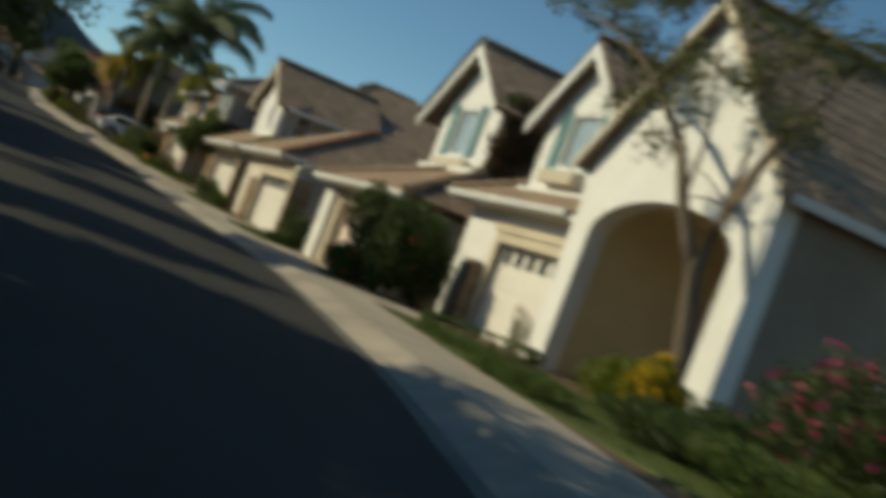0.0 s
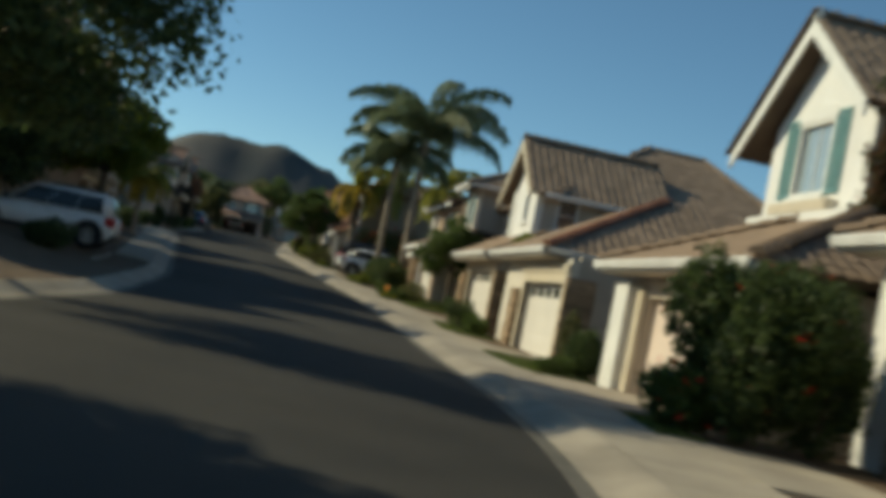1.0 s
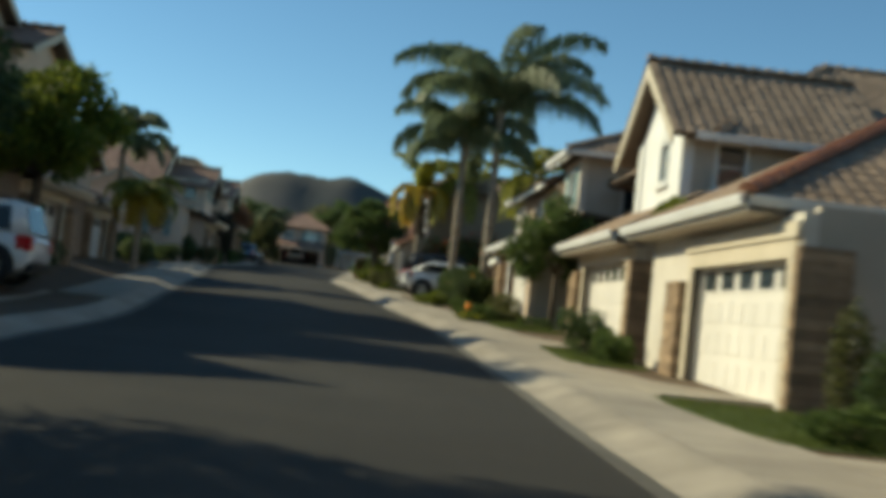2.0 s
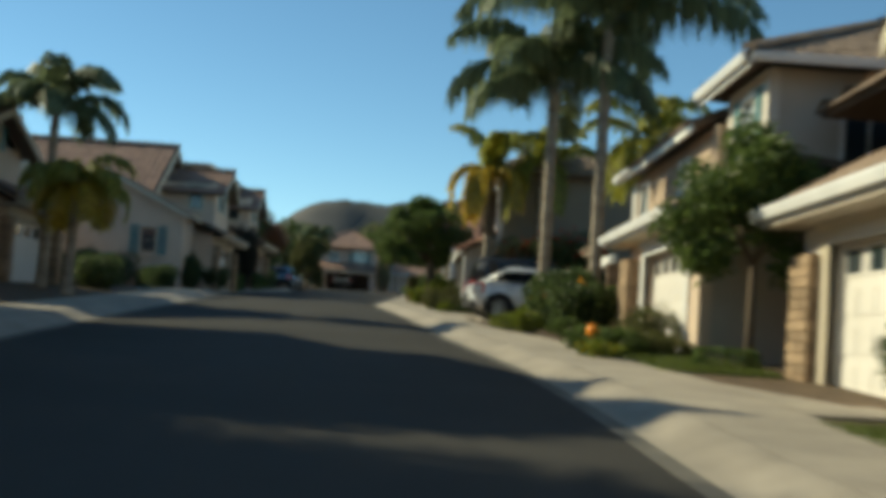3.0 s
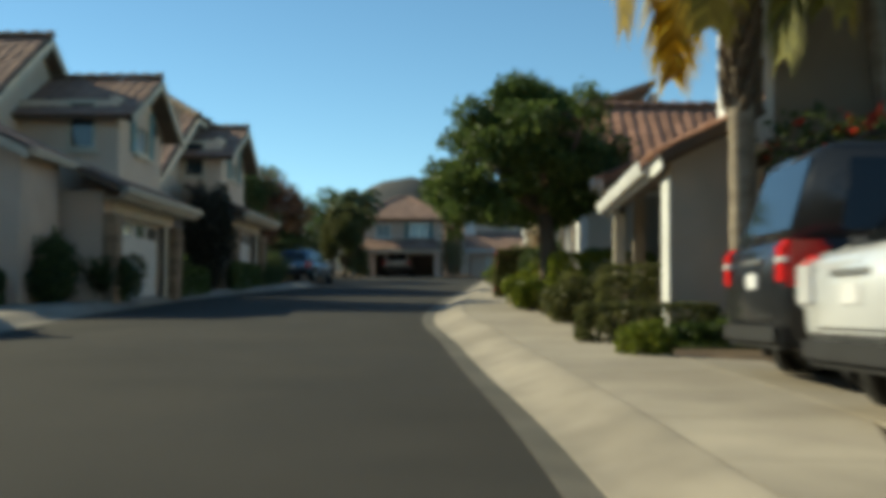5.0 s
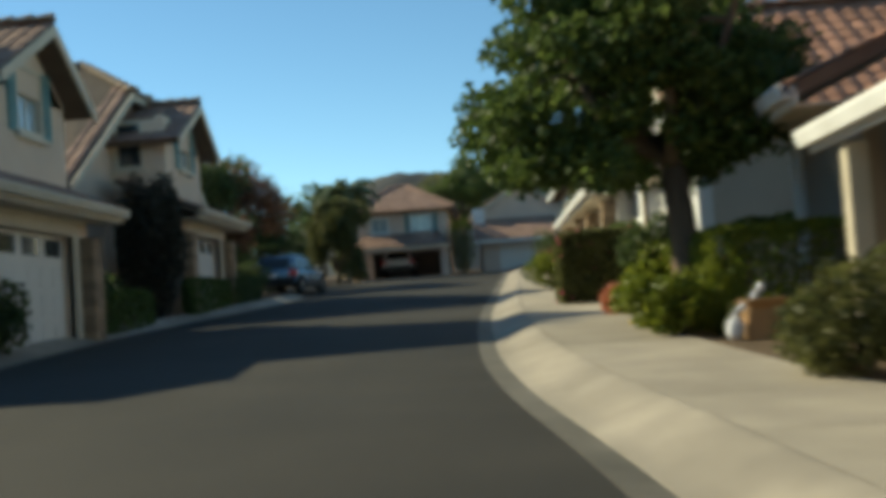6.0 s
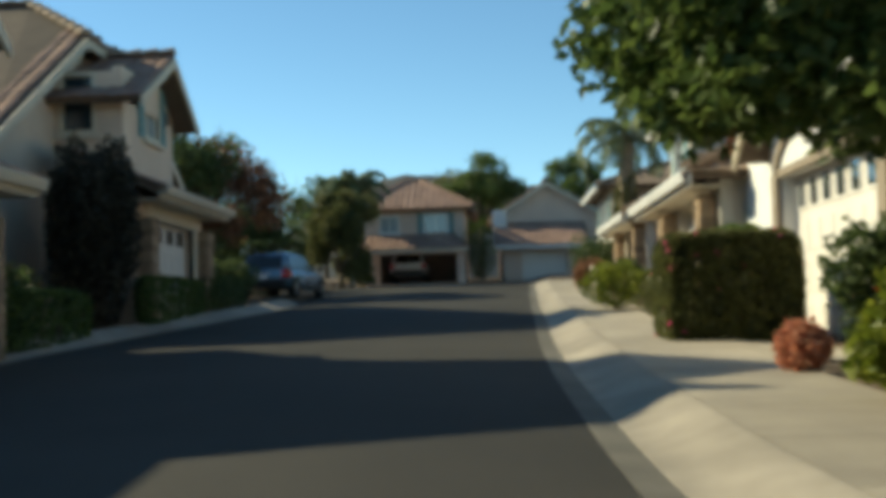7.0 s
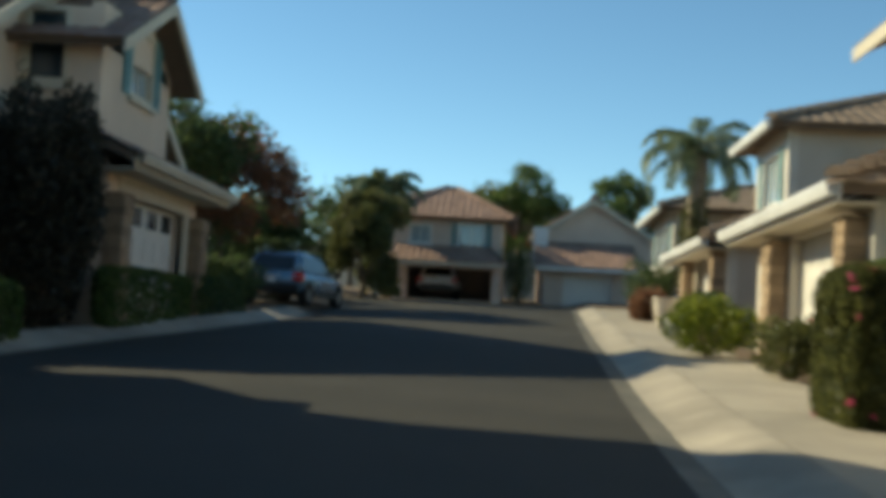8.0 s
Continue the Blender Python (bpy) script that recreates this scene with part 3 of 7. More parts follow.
def palm(name, x, y, z, high, label, fronds=18, long=2.6, girth=0.16, seed=1, mat=None, old=None, lean=(0, 0), droop=1.0, leaflets=46, leaf_len=0.55, rises=(1.15, -0.2), blade=0.022, boots=0.0, split=0.62, hang=False, weep=0.55):
    """A feather palm: ringed trunk, green crownshaft, and arching fronds with hanging leaflets, each frond a part."""
    rng = np.random.default_rng(seed)
    plant = root(name, x, y, z, label, "palm tree", "palms along the street")
    n = 14
    pts = [(x + lean[0] * (k / n) ** 1.4, y + lean[1] * (k / n) ** 1.4, z - 0.1 + (high + 0.1) * k / n) for k in range(n + 1)]
    rad = [girth * (1.3 - 0.45 * min(1, k / 3) + (0.04 if k % 2 else -0.02)) for k in range(n + 1)]
    part("trunk", tube(bmesh.new(), pts, rad, 12), PALM_BARK, plant, smooth=True)
    top = Vector(pts[-1])
    part("crownshaft", tube(bmesh.new(), [top - Vector((0, 0, 0.15)), top + Vector((0, 0, 0.35)), top + Vector((0, 0, 0.7))], [girth * 0.95, girth * 0.85, girth * 0.3], 10), PALE_BARK, plant, smooth=True)
    if boots:
        bt = bmesh.new()
        for k in range(int(boots * 34)):
            t, zz = k * 2.399, top.z - boots + boots * k / (boots * 34)
            o = Vector((math.cos(t), math.sin(t), 0))
            s = Vector((top.x, top.y, zz)) + o * girth * 0.7
            tube(bt, [s, s + o * girth * 0.55 + Vector((0, 0, 0.12)), s + o * girth * 0.8 + Vector((0, 0, 0.3))], [0.07, 0.06, 0.03], 5)
        part("trunk_sheath", bt, BARK, plant, "shaggy brown sheath of old frond stubs")
    for k in range(fronds):
        t = k * 2.399 + rng.uniform(-0.2, 0.2)
        rise = rises[0] + (rises[1] - rises[0]) * (k / fronds) + rng.uniform(-0.1, 0.1)
        out = Vector((math.cos(t), math.sin(t), 0))
        length = long * rng.uniform(0.85, 1.1)
        spine, p, ang, seg = [top + Vector((0, 0, 0.45))], top + Vector((0, 0, 0.45)), rise, 12
        for s in range(seg):
            p = p + (out * math.cos(ang) + Vector((0, 0, math.sin(ang)))) * (length / seg)
            ang = max(-1.5, ang - 0.34) if hang and k / fronds > split else ang - droop * (0.09 + 0.16 * s / seg)
            spine.append(p.copy())
        verts, faces = [], []
        side = Vector((-out.y, out.x, 0))
        for s in range(seg):
            a, b = spine[s], spine[s + 1]
            w = 0.03 * (1 - s / seg) + 0.006
            i = len(verts)
            verts += [a + side * w, a - side * w, b - side * w * 0.9, b + side * w * 0.9, a - Vector((0, 0, w)), b - Vector((0, 0, w))]
            faces += [(i, i + 1, i + 2, i + 3), (i, i + 4, i + 5, i + 3), (i + 1, i + 2, i + 5, i + 4)]
        for s in range(leaflets):
            f = 0.12 + 0.88 * s / leaflets
            q = f * seg
            i0 = min(int(q), seg - 1)
            base = spine[i0].lerp(spine[i0 + 1], q - i0)
            way = (spine[i0 + 1] - spine[i0]).normalized()
            for sg in (-1, 1):
                ll = leaf_len * (math.sin(math.pi * (0.15 + 0.8 * f)) * 0.75 + 0.3) * rng.uniform(0.8, 1.15)
                d = (side * sg * rng.uniform(0.6, 1.0) + way * rng.uniform(0.35, 0.7) + Vector((0, 0, rng.uniform(-0.25, 0.25)))).normalized()
                m1 = base + d * ll * 0.5 - Vector((0, 0, 0.05 * ll))
                m2 = base + d * ll * (1.15 - 0.64 * weep) - Vector((0, 0, weep * ll))
                wv = way * blade
                i = len(verts)
                verts += [base - wv, base + wv, m1 + wv * 1.2, m1 - wv * 1.2, m2]
                faces += [(i, i + 1, i + 2, i + 3), (i + 3, i + 2, i + 4)]
        use = old if (old and k / fronds > split) else (mat or PALM_GREEN)
        under(raw_object("frond", verts, faces, use), plant)
    return plant


# ---- the lie of the land ----
LEVEL_Y = [-80, 30, 42, 52, 60, 66, 73, 86, 95, 104, 120, 134, 145, 160, 200, 700]
LEVEL_Z = [0.35, 0.36, 0.42, 0.68, 1.05, 1.36, 1.68, 2.26, 2.64, 2.98, 3.65, 4.3, 4.85, 5.5, 6.5, 14.0]
RIGHT_Y = [-60, -10, 8.4, 11.4, 15.0, 18.4, 22, 25.4, 29, 32, 36.5, 43, 52, 56, 60, 62.5, 66, 68.8, 72.7, 76.8, 80.5, 85, 89.5, 92.5, 96, 102, 107, 114, 120, 128, 145]
RIGHT_X = [-14, 0.0, 3.9, 4.6, 5.15, 5.7, 6.25, 6.72, 7.05, 7.25, 7.35, 7.55, 7.5, 7.42, 7.2, 6.95, 6.45, 6.12, 5.78, 5.4, 5.1, 4.58, 4.15, 3.75, 3.52, 3.44, 3.48, 3.66, 3.78, 4.0, 4.5]
LEFT_Y = [-60, -10, 10, 25, 40, 54, 70, 88, 97, 105, 110, 116, 122, 130, 145]
LEFT_X = [-22, -7.4, -3.0, -0.6, 0.4, 0.4, -0.8, -2.2, -3.1, -3.7, -3.5, -3.1, -2.75, -2.7, -3.5]


def smooth_line(ys, xs):
    fine = np.arange(ys[0], ys[-1], 0.5)
    v = np.interp(fine, ys, xs)
    k = np.hanning(13)
    k /= k.sum()
    pad = np.concatenate([np.full(6, v[0]), v, np.full(6, v[-1])])
    return fine, np.convolve(pad, k, "valid")


LEVEL, RIGHT, LEFT = smooth_line(LEVEL_Y, LEVEL_Z), smooth_line(RIGHT_Y, RIGHT_X), smooth_line(LEFT_Y, LEFT_X)


def level(y):
    return float(np.interp(y, *LEVEL))


def right_edge(y):
    return float(np.interp(y, *RIGHT))


def left_edge(y):
    return float(np.interp(y, *LEFT))


def strip(name, ys, across, mat, label="", category="", kind="structure", smooth=False):
    """A ribbon along the street; across(y) gives its (x, z) points from side to side."""
    verts, faces = [], []
    for y in ys:
        row = across(y)
        verts += [(x, y, z) for x, z in row]
    w = len(across(ys[0]))
    for i in range(len(ys) - 1):
        for k in range(w - 1):
            a = i * w + k
            faces.append((a, a + 1, a + w + 1, a + w))
    return tagged(raw_object(name, verts, faces, mat, smooth=smooth), label, category, kind=kind)


def lot(x, y):
    """Height of the open ground."""
    z = level(y)
    r, l = right_edge(min(y, 144)), left_edge(min(y, 144))
    d = max(x - r, l - x)
    z += -0.12 + 0.24 * min(1.0, max(0.0, (d - 0.3) / 0.5))
    if l - x > 2.0 and y < 90:
        z += 0.6 * min(1.0, (l - x - 2.0) / 4.0) * min(1.0, (90 - y) / 20.0)
    return z


gx = np.unique(np.round(np.concatenate([np.arange(-24, 24.1, 0.5), np.linspace(-600, -24, 26), np.linspace(24, 600, 26)]), 2))
gy = np.unique(np.round(np.concatenate([np.arange(-20, 160.1, 1.0), np.linspace(-300, -20, 14), np.linspace(160, 900, 24)]), 2))
verts = [(x, y, lot(x, y)) for y in gy for x in gx]
faces = [(j * len(gx) + i, j * len(gx) + i + 1, (j + 1) * len(gx) + i + 1, (j + 1) * len(gx) + i) for j in range(len(gy) - 1) for i in range(len(gx) - 1)]
tagged(raw_object("ground", verts, faces, SOIL), "brown mulched soil of the front yards", "ground", kind="structure")

STREET = list(np.arange(-40, 141.1, 0.5))
strip("road", STREET, lambda y: [(left_edge(y) + 0.02 + (right_edge(y) - left_edge(y) - 0.04) * k / 8, level(y) + 0.05 * math.sin(math.pi * k / 8)) for k in range(9)],
      ASPHALT, "worn dark grey asphalt residential street", "road")
# the street's end bends off to the left
strip("road", list(np.arange(126, 141.1, 1.0)), lambda y: [(-60 + (left_edge(y) + 60.3) * k / 6, level(y) - 0.006) for k in range(7)],
      ASPHALT, "asphalt side branch bending off at the end", "road")


def kerb_profile(edge, sgn, y):
    z = level(y)
    return [(edge + sgn * d, z + h) for d, h in ((0.2, -0.08), (0.2, -0.008), (0.21, -0.007), (0.28, 0.004), (0.38, 0.03), (0.5, 0.075), (0.62, 0.117), (0.72, 0.142), (0.77, 0.151), (0.782, 0.151), (0.782, -0.1))]


def gutter_profile(edge, sgn, y):
    z = level(y)
    return [(edge - sgn * 0.02, z - 0.06), (edge - sgn * 0.02, z + 0.004), (edge + sgn * 0.2, z - 0.01), (edge + sgn * 0.2, z - 0.06)]


for edge, sgn, ys, words in ((right_edge, 1, STREET, "pale rolled concrete kerb"), (left_edge, -1, [y for y in STREET if y < 126], "rolled concrete kerb across the street")):
    strip("kerb", ys, lambda y, e=edge, g=sgn: kerb_profile(e(y), g, y), KERBSTONE, words, "kerb", smooth=True)
    strip("gutter", ys, lambda y, e=edge, g=sgn: gutter_profile(e(y), g, y), GUTTER_STONE, "dirt stained concrete street gutter", "gutter")


def paving(name, edge, sgn, y0, y1, wide, label, step=1.5):
    """A pavement of separate slabs with open joints, along one side of the street."""
    walkway = tagged(new(name), label, "pavement", kind="structure")
    bed = strip("bed", list(np.arange(y0, y1 + 0.1, 1.0)), lambda y: [(edge(y) + sgn * 0.78, level(y) + 0.135), (edge(y) + sgn * (0.78 + wide(y)), level(y) + 0.135)], SOIL, kind="")
    under(bed, walkway)
    y = y0
    while y < y1:
        e = y + step
        ring = []
        for q, d in ((y + 0.006, 0.786), (e - 0.006, 0.786), (e - 0.006, 0.78 + wide(e)), (y + 0.006, 0.78 + wide(y))):
            ring.append(Vector((edge(q) + sgn * d, q, level(q) + 0.152)))
        part("slab", prism(bmesh.new(), ring, (0, 0, -0.1)), CONCRETE, walkway)
        y = e
    return walkway


def driveway(name, y0, y1, x_end, z_end, edge, sgn, wide, label, cols=2, rows=3):
    """A concrete drive from the pavement to the garage, cast in bays."""
    drive = tagged(new(name), label, "driveway", kind="structure")
    for i in range(cols):
        for j in range(rows):
            ring = []
            for fa, fb in ((i, j), (i + 1, j), (i + 1, j + 1), (i, j + 1)):
                y = y0 + (y1 - y0) * fa / cols + (0.007 if fa == i else -0.007)
                start = edge(y) + sgn * (0.78 + wide)
                f = fb / rows
                x = start + (x_end - start) * f + sgn * (0.007 if fb == j else -0.007)
                ring.append(Vector((x, y, (level(y) + 0.156) * (1 - f) + z_end * f)))
            part("slab", prism(bmesh.new(), ring, (0, 0, -0.1)), CONCRETE, drive)
    return drive


# the far hill beyond the rooftops
def hill(name, cx, cy, peaks, label):
    xs, ds = np.linspace(-420, 420, 240), np.linspace(-60, 260, 44)
    verts = []
    for d in ds:
        for x in xs:
            h = sum(a * math.exp(-((x - c) / w) ** 2) for c, w, a in peaks)
            f = max(0.0, 1 - (d / 200.0) ** 2) if d > 0 else max(0.0, 1 + d / 60.0)
            bump = 1 + 0.16 * noise.noise(Vector((x * 0.022, d * 0.01, 1.3))) + 0.07 * noise.noise(Vector((x * 0.06, d * 0.04, 4.0))) + 0.03 * noise.noise(Vector((x * 0.2, d * 0.2, 7.0)))
            verts.append((cx + x, cy + d, 6 + h * f * bump))
    n = len(xs)
    faces = [(j * n + i, j * n + i + 1, (j + 1) * n + i + 1, (j + 1) * n + i) for j in range(len(ds) - 1) for i in range(n - 1)]
    return tagged(raw_object(name, verts, faces, HILL, smooth=True), label, "hill", kind="structure")


hill("backdrop", -27, 545, [(15, 90, 40), (0, 38, 9), (-230, 110, 24), (210, 120, 20)], "brown scrub covered hill with painted haze tint far beyond the street")


# ---- houses on the sunny side ----
def gable_roof_x(parent, x0, x1, ridge_y, ridge_z, y0, z0, y1, z1, mat=None, pieces=0):
    """Two slopes with the ridge across the street's line, from x0 (towards the street) to x1."""
    roof_plane(parent, [(x0, y0, z0), (x1, y0, z0), (x1, ridge_y, ridge_z), (x0, ridge_y, ridge_z)], mat, pieces)
    roof_plane(parent, [(x1, y1, z1), (x0, y1, z1), (x0, ridge_y, ridge_z), (x1, ridge_y, ridge_z)], mat, pieces)
    caps(parent, [((x0, ridge_y, ridge_z + 0.06), (x1, ridge_y, ridge_z + 0.06))], mat)


def hip_skirt(parent, out, xw, xe, y0, y1, ze, depth, zt, mat=None, pieces=0, left=True, right=True, back=3.0, hip=None):
    """A lean-to roof over a garage with hipped ends: eave at x = xe, rising by depth to the height zt."""
    xt = xe - out * depth
    a = y0 + depth if right else y0
    b = y1 - depth if left else y1
    ring = [(xe, y0, ze), (xe, y1, ze), (xt, b, zt), (xt, a, zt)]
    roof_plane(parent, ring, mat, pieces)
    if right:
        roof_plane(parent, [(xe, y0, ze), (xt - out * back, y0, ze), (xt - out * back, a, zt), (xt, a, zt)], mat)
        caps(parent, [((xe, y0, ze + 0.05), (xt, a, zt + 0.07))], hip or mat)
    if left:
        roof_plane(parent, [(xt - out * back, y1, ze), (xe, y1, ze), (xt, b, zt), (xt - out * back, b, zt)], mat)
        caps(parent, [((xe, y1, ze + 0.05), (xt, b, zt + 0.07))], mat)


def soffit(parent, x0, x1, y0, y1, z, mat=None):
    return part("soffit", boxed(min(x0, x1), max(x0, x1), y0, y1, z, z + 0.03), mat or TRIM_CREAM, parent)


# -- white house with the arched porch --
def arched_house():
    b = 0.45
    h = root("house", 12.6, 24, b, "white stucco two storey house with arched porch and garage", "house", "houses on the sunny side")
    # porch gable with its arch
    bm = bmesh.new()
    px, depth = 12.0, 0.45
    y0, y1, ze, ya, za = 16.7, 23.35, 5.1, 20.05, 8.4
    o0, o1, spring, rise = 17.45, 22.55, 3.5, 0.85
    arc = [((o0 + o1) / 2 + (o1 - o0) / 2 * math.cos(t), spring + rise * math.sin(t)) for t in np.linspace(math.pi, 0, 17)]
    box(bm, px, px + depth, y0, o0, b - 0.3, spring)
    box(bm, px, px + depth, o1, y1, b - 0.3, spring)
    prism(bm, [(px, y, z) for y, z in arc] + [(px, y1, spring), (px, y1, ze), (px, ya, za), (px, y0, ze), (px, y0, spring)], (depth, 0, 0))
    part("wall", bm, WHITE_STUCCO, h, "white stucco porch front with a wide arch")
    wall(h, "x", 16.2, 1, y0 + 0.22, y1, b - 0.3, 5.0, PORCH_STUCCO, holes=[(17.2, 18.2, b, b + 2.1)])
    part("door", boxed(16.26, 16.32, 17.2, 18.2, b, b + 2.1, bevel=0.01), DARK_WOOD, h, "dark front door in the porch")
    # side wall of the white house, its shade put into a taupe colour
    wall(h, "y", y0, 1, px + depth, 24, b - 0.3, 5.0, TAUPE_AND_SHADE, holes=[(15.2, 16.6, 1.6, 2.9)])
    window(h, "y", y0, -1, 15.2, 16.6, 1.6, 2.9, cols=2)
    wall(h, "y", y1, 1, px + depth, 16.2, b - 0.3, 5.0, PORCH_STUCCO)
    part("porch_ceiling", boxed(px + depth, 16.2, y0 + 0.22, y1, 4.6, 4.7), PORCH_STUCCO, h)
    part("porch_floor", boxed(px - 0.1, 16.2, y0 + 0.22, y1, b - 0.25, b + 0.02), KERBSTONE, h)
    gable_roof_x(h, px - 0.35, 24, ya, za + 0.12, y0 - 0.45, ze - 0.32, y1 + 0.35, ze - 0.22)
    rake(h, "x", px - 0.36, [(y0 - 0.45, ze - 0.32), (ya, za + 0.1), (y1 + 0.35, ze - 0.22)], TRIM_CREAM)
    gutter(h, "y", y0 - 0.45, -1, px - 0.2, 24, ze - 0.33)
    # garage
    wall(h, "x", 12.6, 1, 23.35, 30.2, b - 0.3, 3.75, WHITE_STUCCO, holes=[(23.75, 27.8, b, 2.85)])
    garage_door(h, "x", 12.6, -1, 23.75, 27.8, b + 0.01, 2.85, DOOR_CREAM, 6, TRIM_CREAM, 0.36)
    stone_pillar(h, 12.3, 12.62, 28.15, 28.75, b - 0.1, 2.2, cap=False)
    # sides darker than the white front: shade put into the wall colour
    wall(h, "y", 30.2, -1, 12.82, 22, b - 0.3, 3.75, GREIGE_AND_SHADE)
    hip_skirt(h, -1, 12.6, 12.05, 23.35, 30.75, 3.85, 1.5, 4.6, right=False, pieces=220, back=8.8)
    fascia(h, "x", 12.06, -1, 23.35, 30.75, 3.84)
    gutter(h, "x", 12.03, -1, 23.75, 30.8, 3.85)
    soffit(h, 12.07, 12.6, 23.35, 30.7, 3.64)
    # upper gable with the arched window
    y2, y3, zb, ym, zm = 24.9, 28.8, 4.35, 26.9, 8.15
    wall(h, "x", 13.2, 1, y2, y3, zb, 6.55, WHITE_STUCCO, holes=[(26.1, 27.55, 5.05, 6.55)], gable=(ym, zm))
    window(h, "x", 13.2, -1, 26.1, 27.55, 5.05, 6.55, arch=0.35, cols=2, shutters=0.55, glass=CURTAIN_GLASS)
    part("planter", boxed(12.85, 13.2, 25.9, 27.75, 4.62, 4.95, bevel=0.02), TRIM_CREAM, h, "cream planter box under the window")
    part("ledge", boxed(12.95, 13.2, y2 - 0.1, y3 + 0.1, 4.3, 4.46, bevel=0.02), TRIM_WHITE, h)
    wall(h, "y", y3, -1, 13.42, 22, 4.3, 6.7, GREIGE_AND_SHADE)
    wall(h, "y", y2, 1, 13.42, 22, 4.3, 6.7, GREIGE_AND_SHADE)
    gable_roof_x(h, 12.75, 22, ym, zm + 0.15, y2 - 0.5, 6.15, y3 + 0.5, 6.15)
    rake(h, "x", 12.74, [(y2 - 0.5, 6.15), (ym, zm + 0.12), (y3 + 0.5, 6.15)], TRIM_WHITE, deep=0.34)
    wall(h, "x", 22, 1, 16.7, 30.2, b - 0.3, 6.4, GREIGE_AND_SHADE)
    return h


arched_house()


# -- house with the pinkish double garage and the vine --
def vine_house():
    b = 0.55
    h = root("house", 11.5, 36, b, "cream two storey house with teal shutters and pinkish garage", "house", "houses on the sunny side")
    # greyish shade round the garage is painted in the wall colour
    wall(h, "x", 11.5, 1, 31.4, 39.4, b - 0.3, 3.0, GREIGE_AND_SHADE, holes=[(32.9, 37.85, b, 2.62)])
    garage_door(h, "x", 11.5, -1, 32.9, 37.85, b + 0.01, 2.62, DOOR_PINK, 0, relief=0.004)
    part("pilaster", boxed(11.36, 11.5, 37.9, 38.25, b - 0.1, 2.75, bevel=0.01), TRIM_CREAM, h)
    part("pilaster", boxed(11.2, 11.5, 38.45, 39.4, b - 0.1, 2.85, bevel=0.01), TRIM_WHITE, h, "white stucco pier beside the garage")
    wall(h, "y", 39.4, -1, 11.72, 21, b - 0.3, 3.1, GREIGE_AND_SHADE)
    wall(h, "y", 31.4, 1, 11.72, 21, b - 0.3, 3.1, GREIGE_AND_SHADE)
    hip_skirt(h, -1, 11.5, 10.85, 30.9, 39.9, 3.28, 3.4, 4.85, pieces=300, back=7.1)
    fascia(h, "x", 10.86, -1, 30.9, 39.9, 3.27)
    gutter(h, "x", 10.83, -1, 30.9, 39.95, 3.28)
    soffit(h, 10.87, 11.5, 30.95, 39.85, 3.05, GREIGE_AND_SHADE)
    y2, y3, ym, zm = 34.6, 39.3, 37.1, 8.95
    wall(h, "x", 14.2, 1, y2, y3, 4.4, 7.0, WHITE_STUCCO, holes=[(36.3, 37.95, 5.35, 7.0)], gable=(ym, zm))
    window(h, "x", 14.2, -1, 36.3, 37.95, 5.35, 7.0, arch=0.38, cols=2, shutters=0.6, glass=CURTAIN_GLASS)
    part("ledge", boxed(13.9, 14.2, y2 - 0.05, y3 + 0.15, 4.72, 4.95, bevel=0.02), TRIM_WHITE, h)
    part("planter", boxed(13.92, 14.2, 35.6, 38.4, 4.96, 5.2, bevel=0.02), TRIM_CREAM, h)
    wall(h, "y", y2, 1, 14.42, 21, 4.2, 7.1, GREIGE_AND_SHADE)
    wall(h, "y", y3, -1, 14.42, 21, 4.2, 7.1, GREIGE_AND_SHADE)
    gable_roof_x(h, 13.65, 21, ym, zm + 0.18, y2 - 0.5, 6.95, y3 + 1.2, 6.5)
    rake(h, "x", 13.64, [(y2 - 0.5, 6.95), (ym, zm + 0.15), (y3 + 1.2, 6.5)], TRIM_WHITE, deep=0.36)
    part("ridge_end", boxed(13.6, 13.8, ym - 0.16, ym + 0.16, zm + 0.1, zm + 0.38, bevel=0.05), TRIM_WHITE, h)
    gutter(h, "y", y3 + 1.2, 1, 15.2, 17.7, 6.5)
    wall(h, "x", 21, 1, 31.4, 39.4, b - 0.3, 6.9, GREIGE_AND_SHADE)
    return h


vine_house()


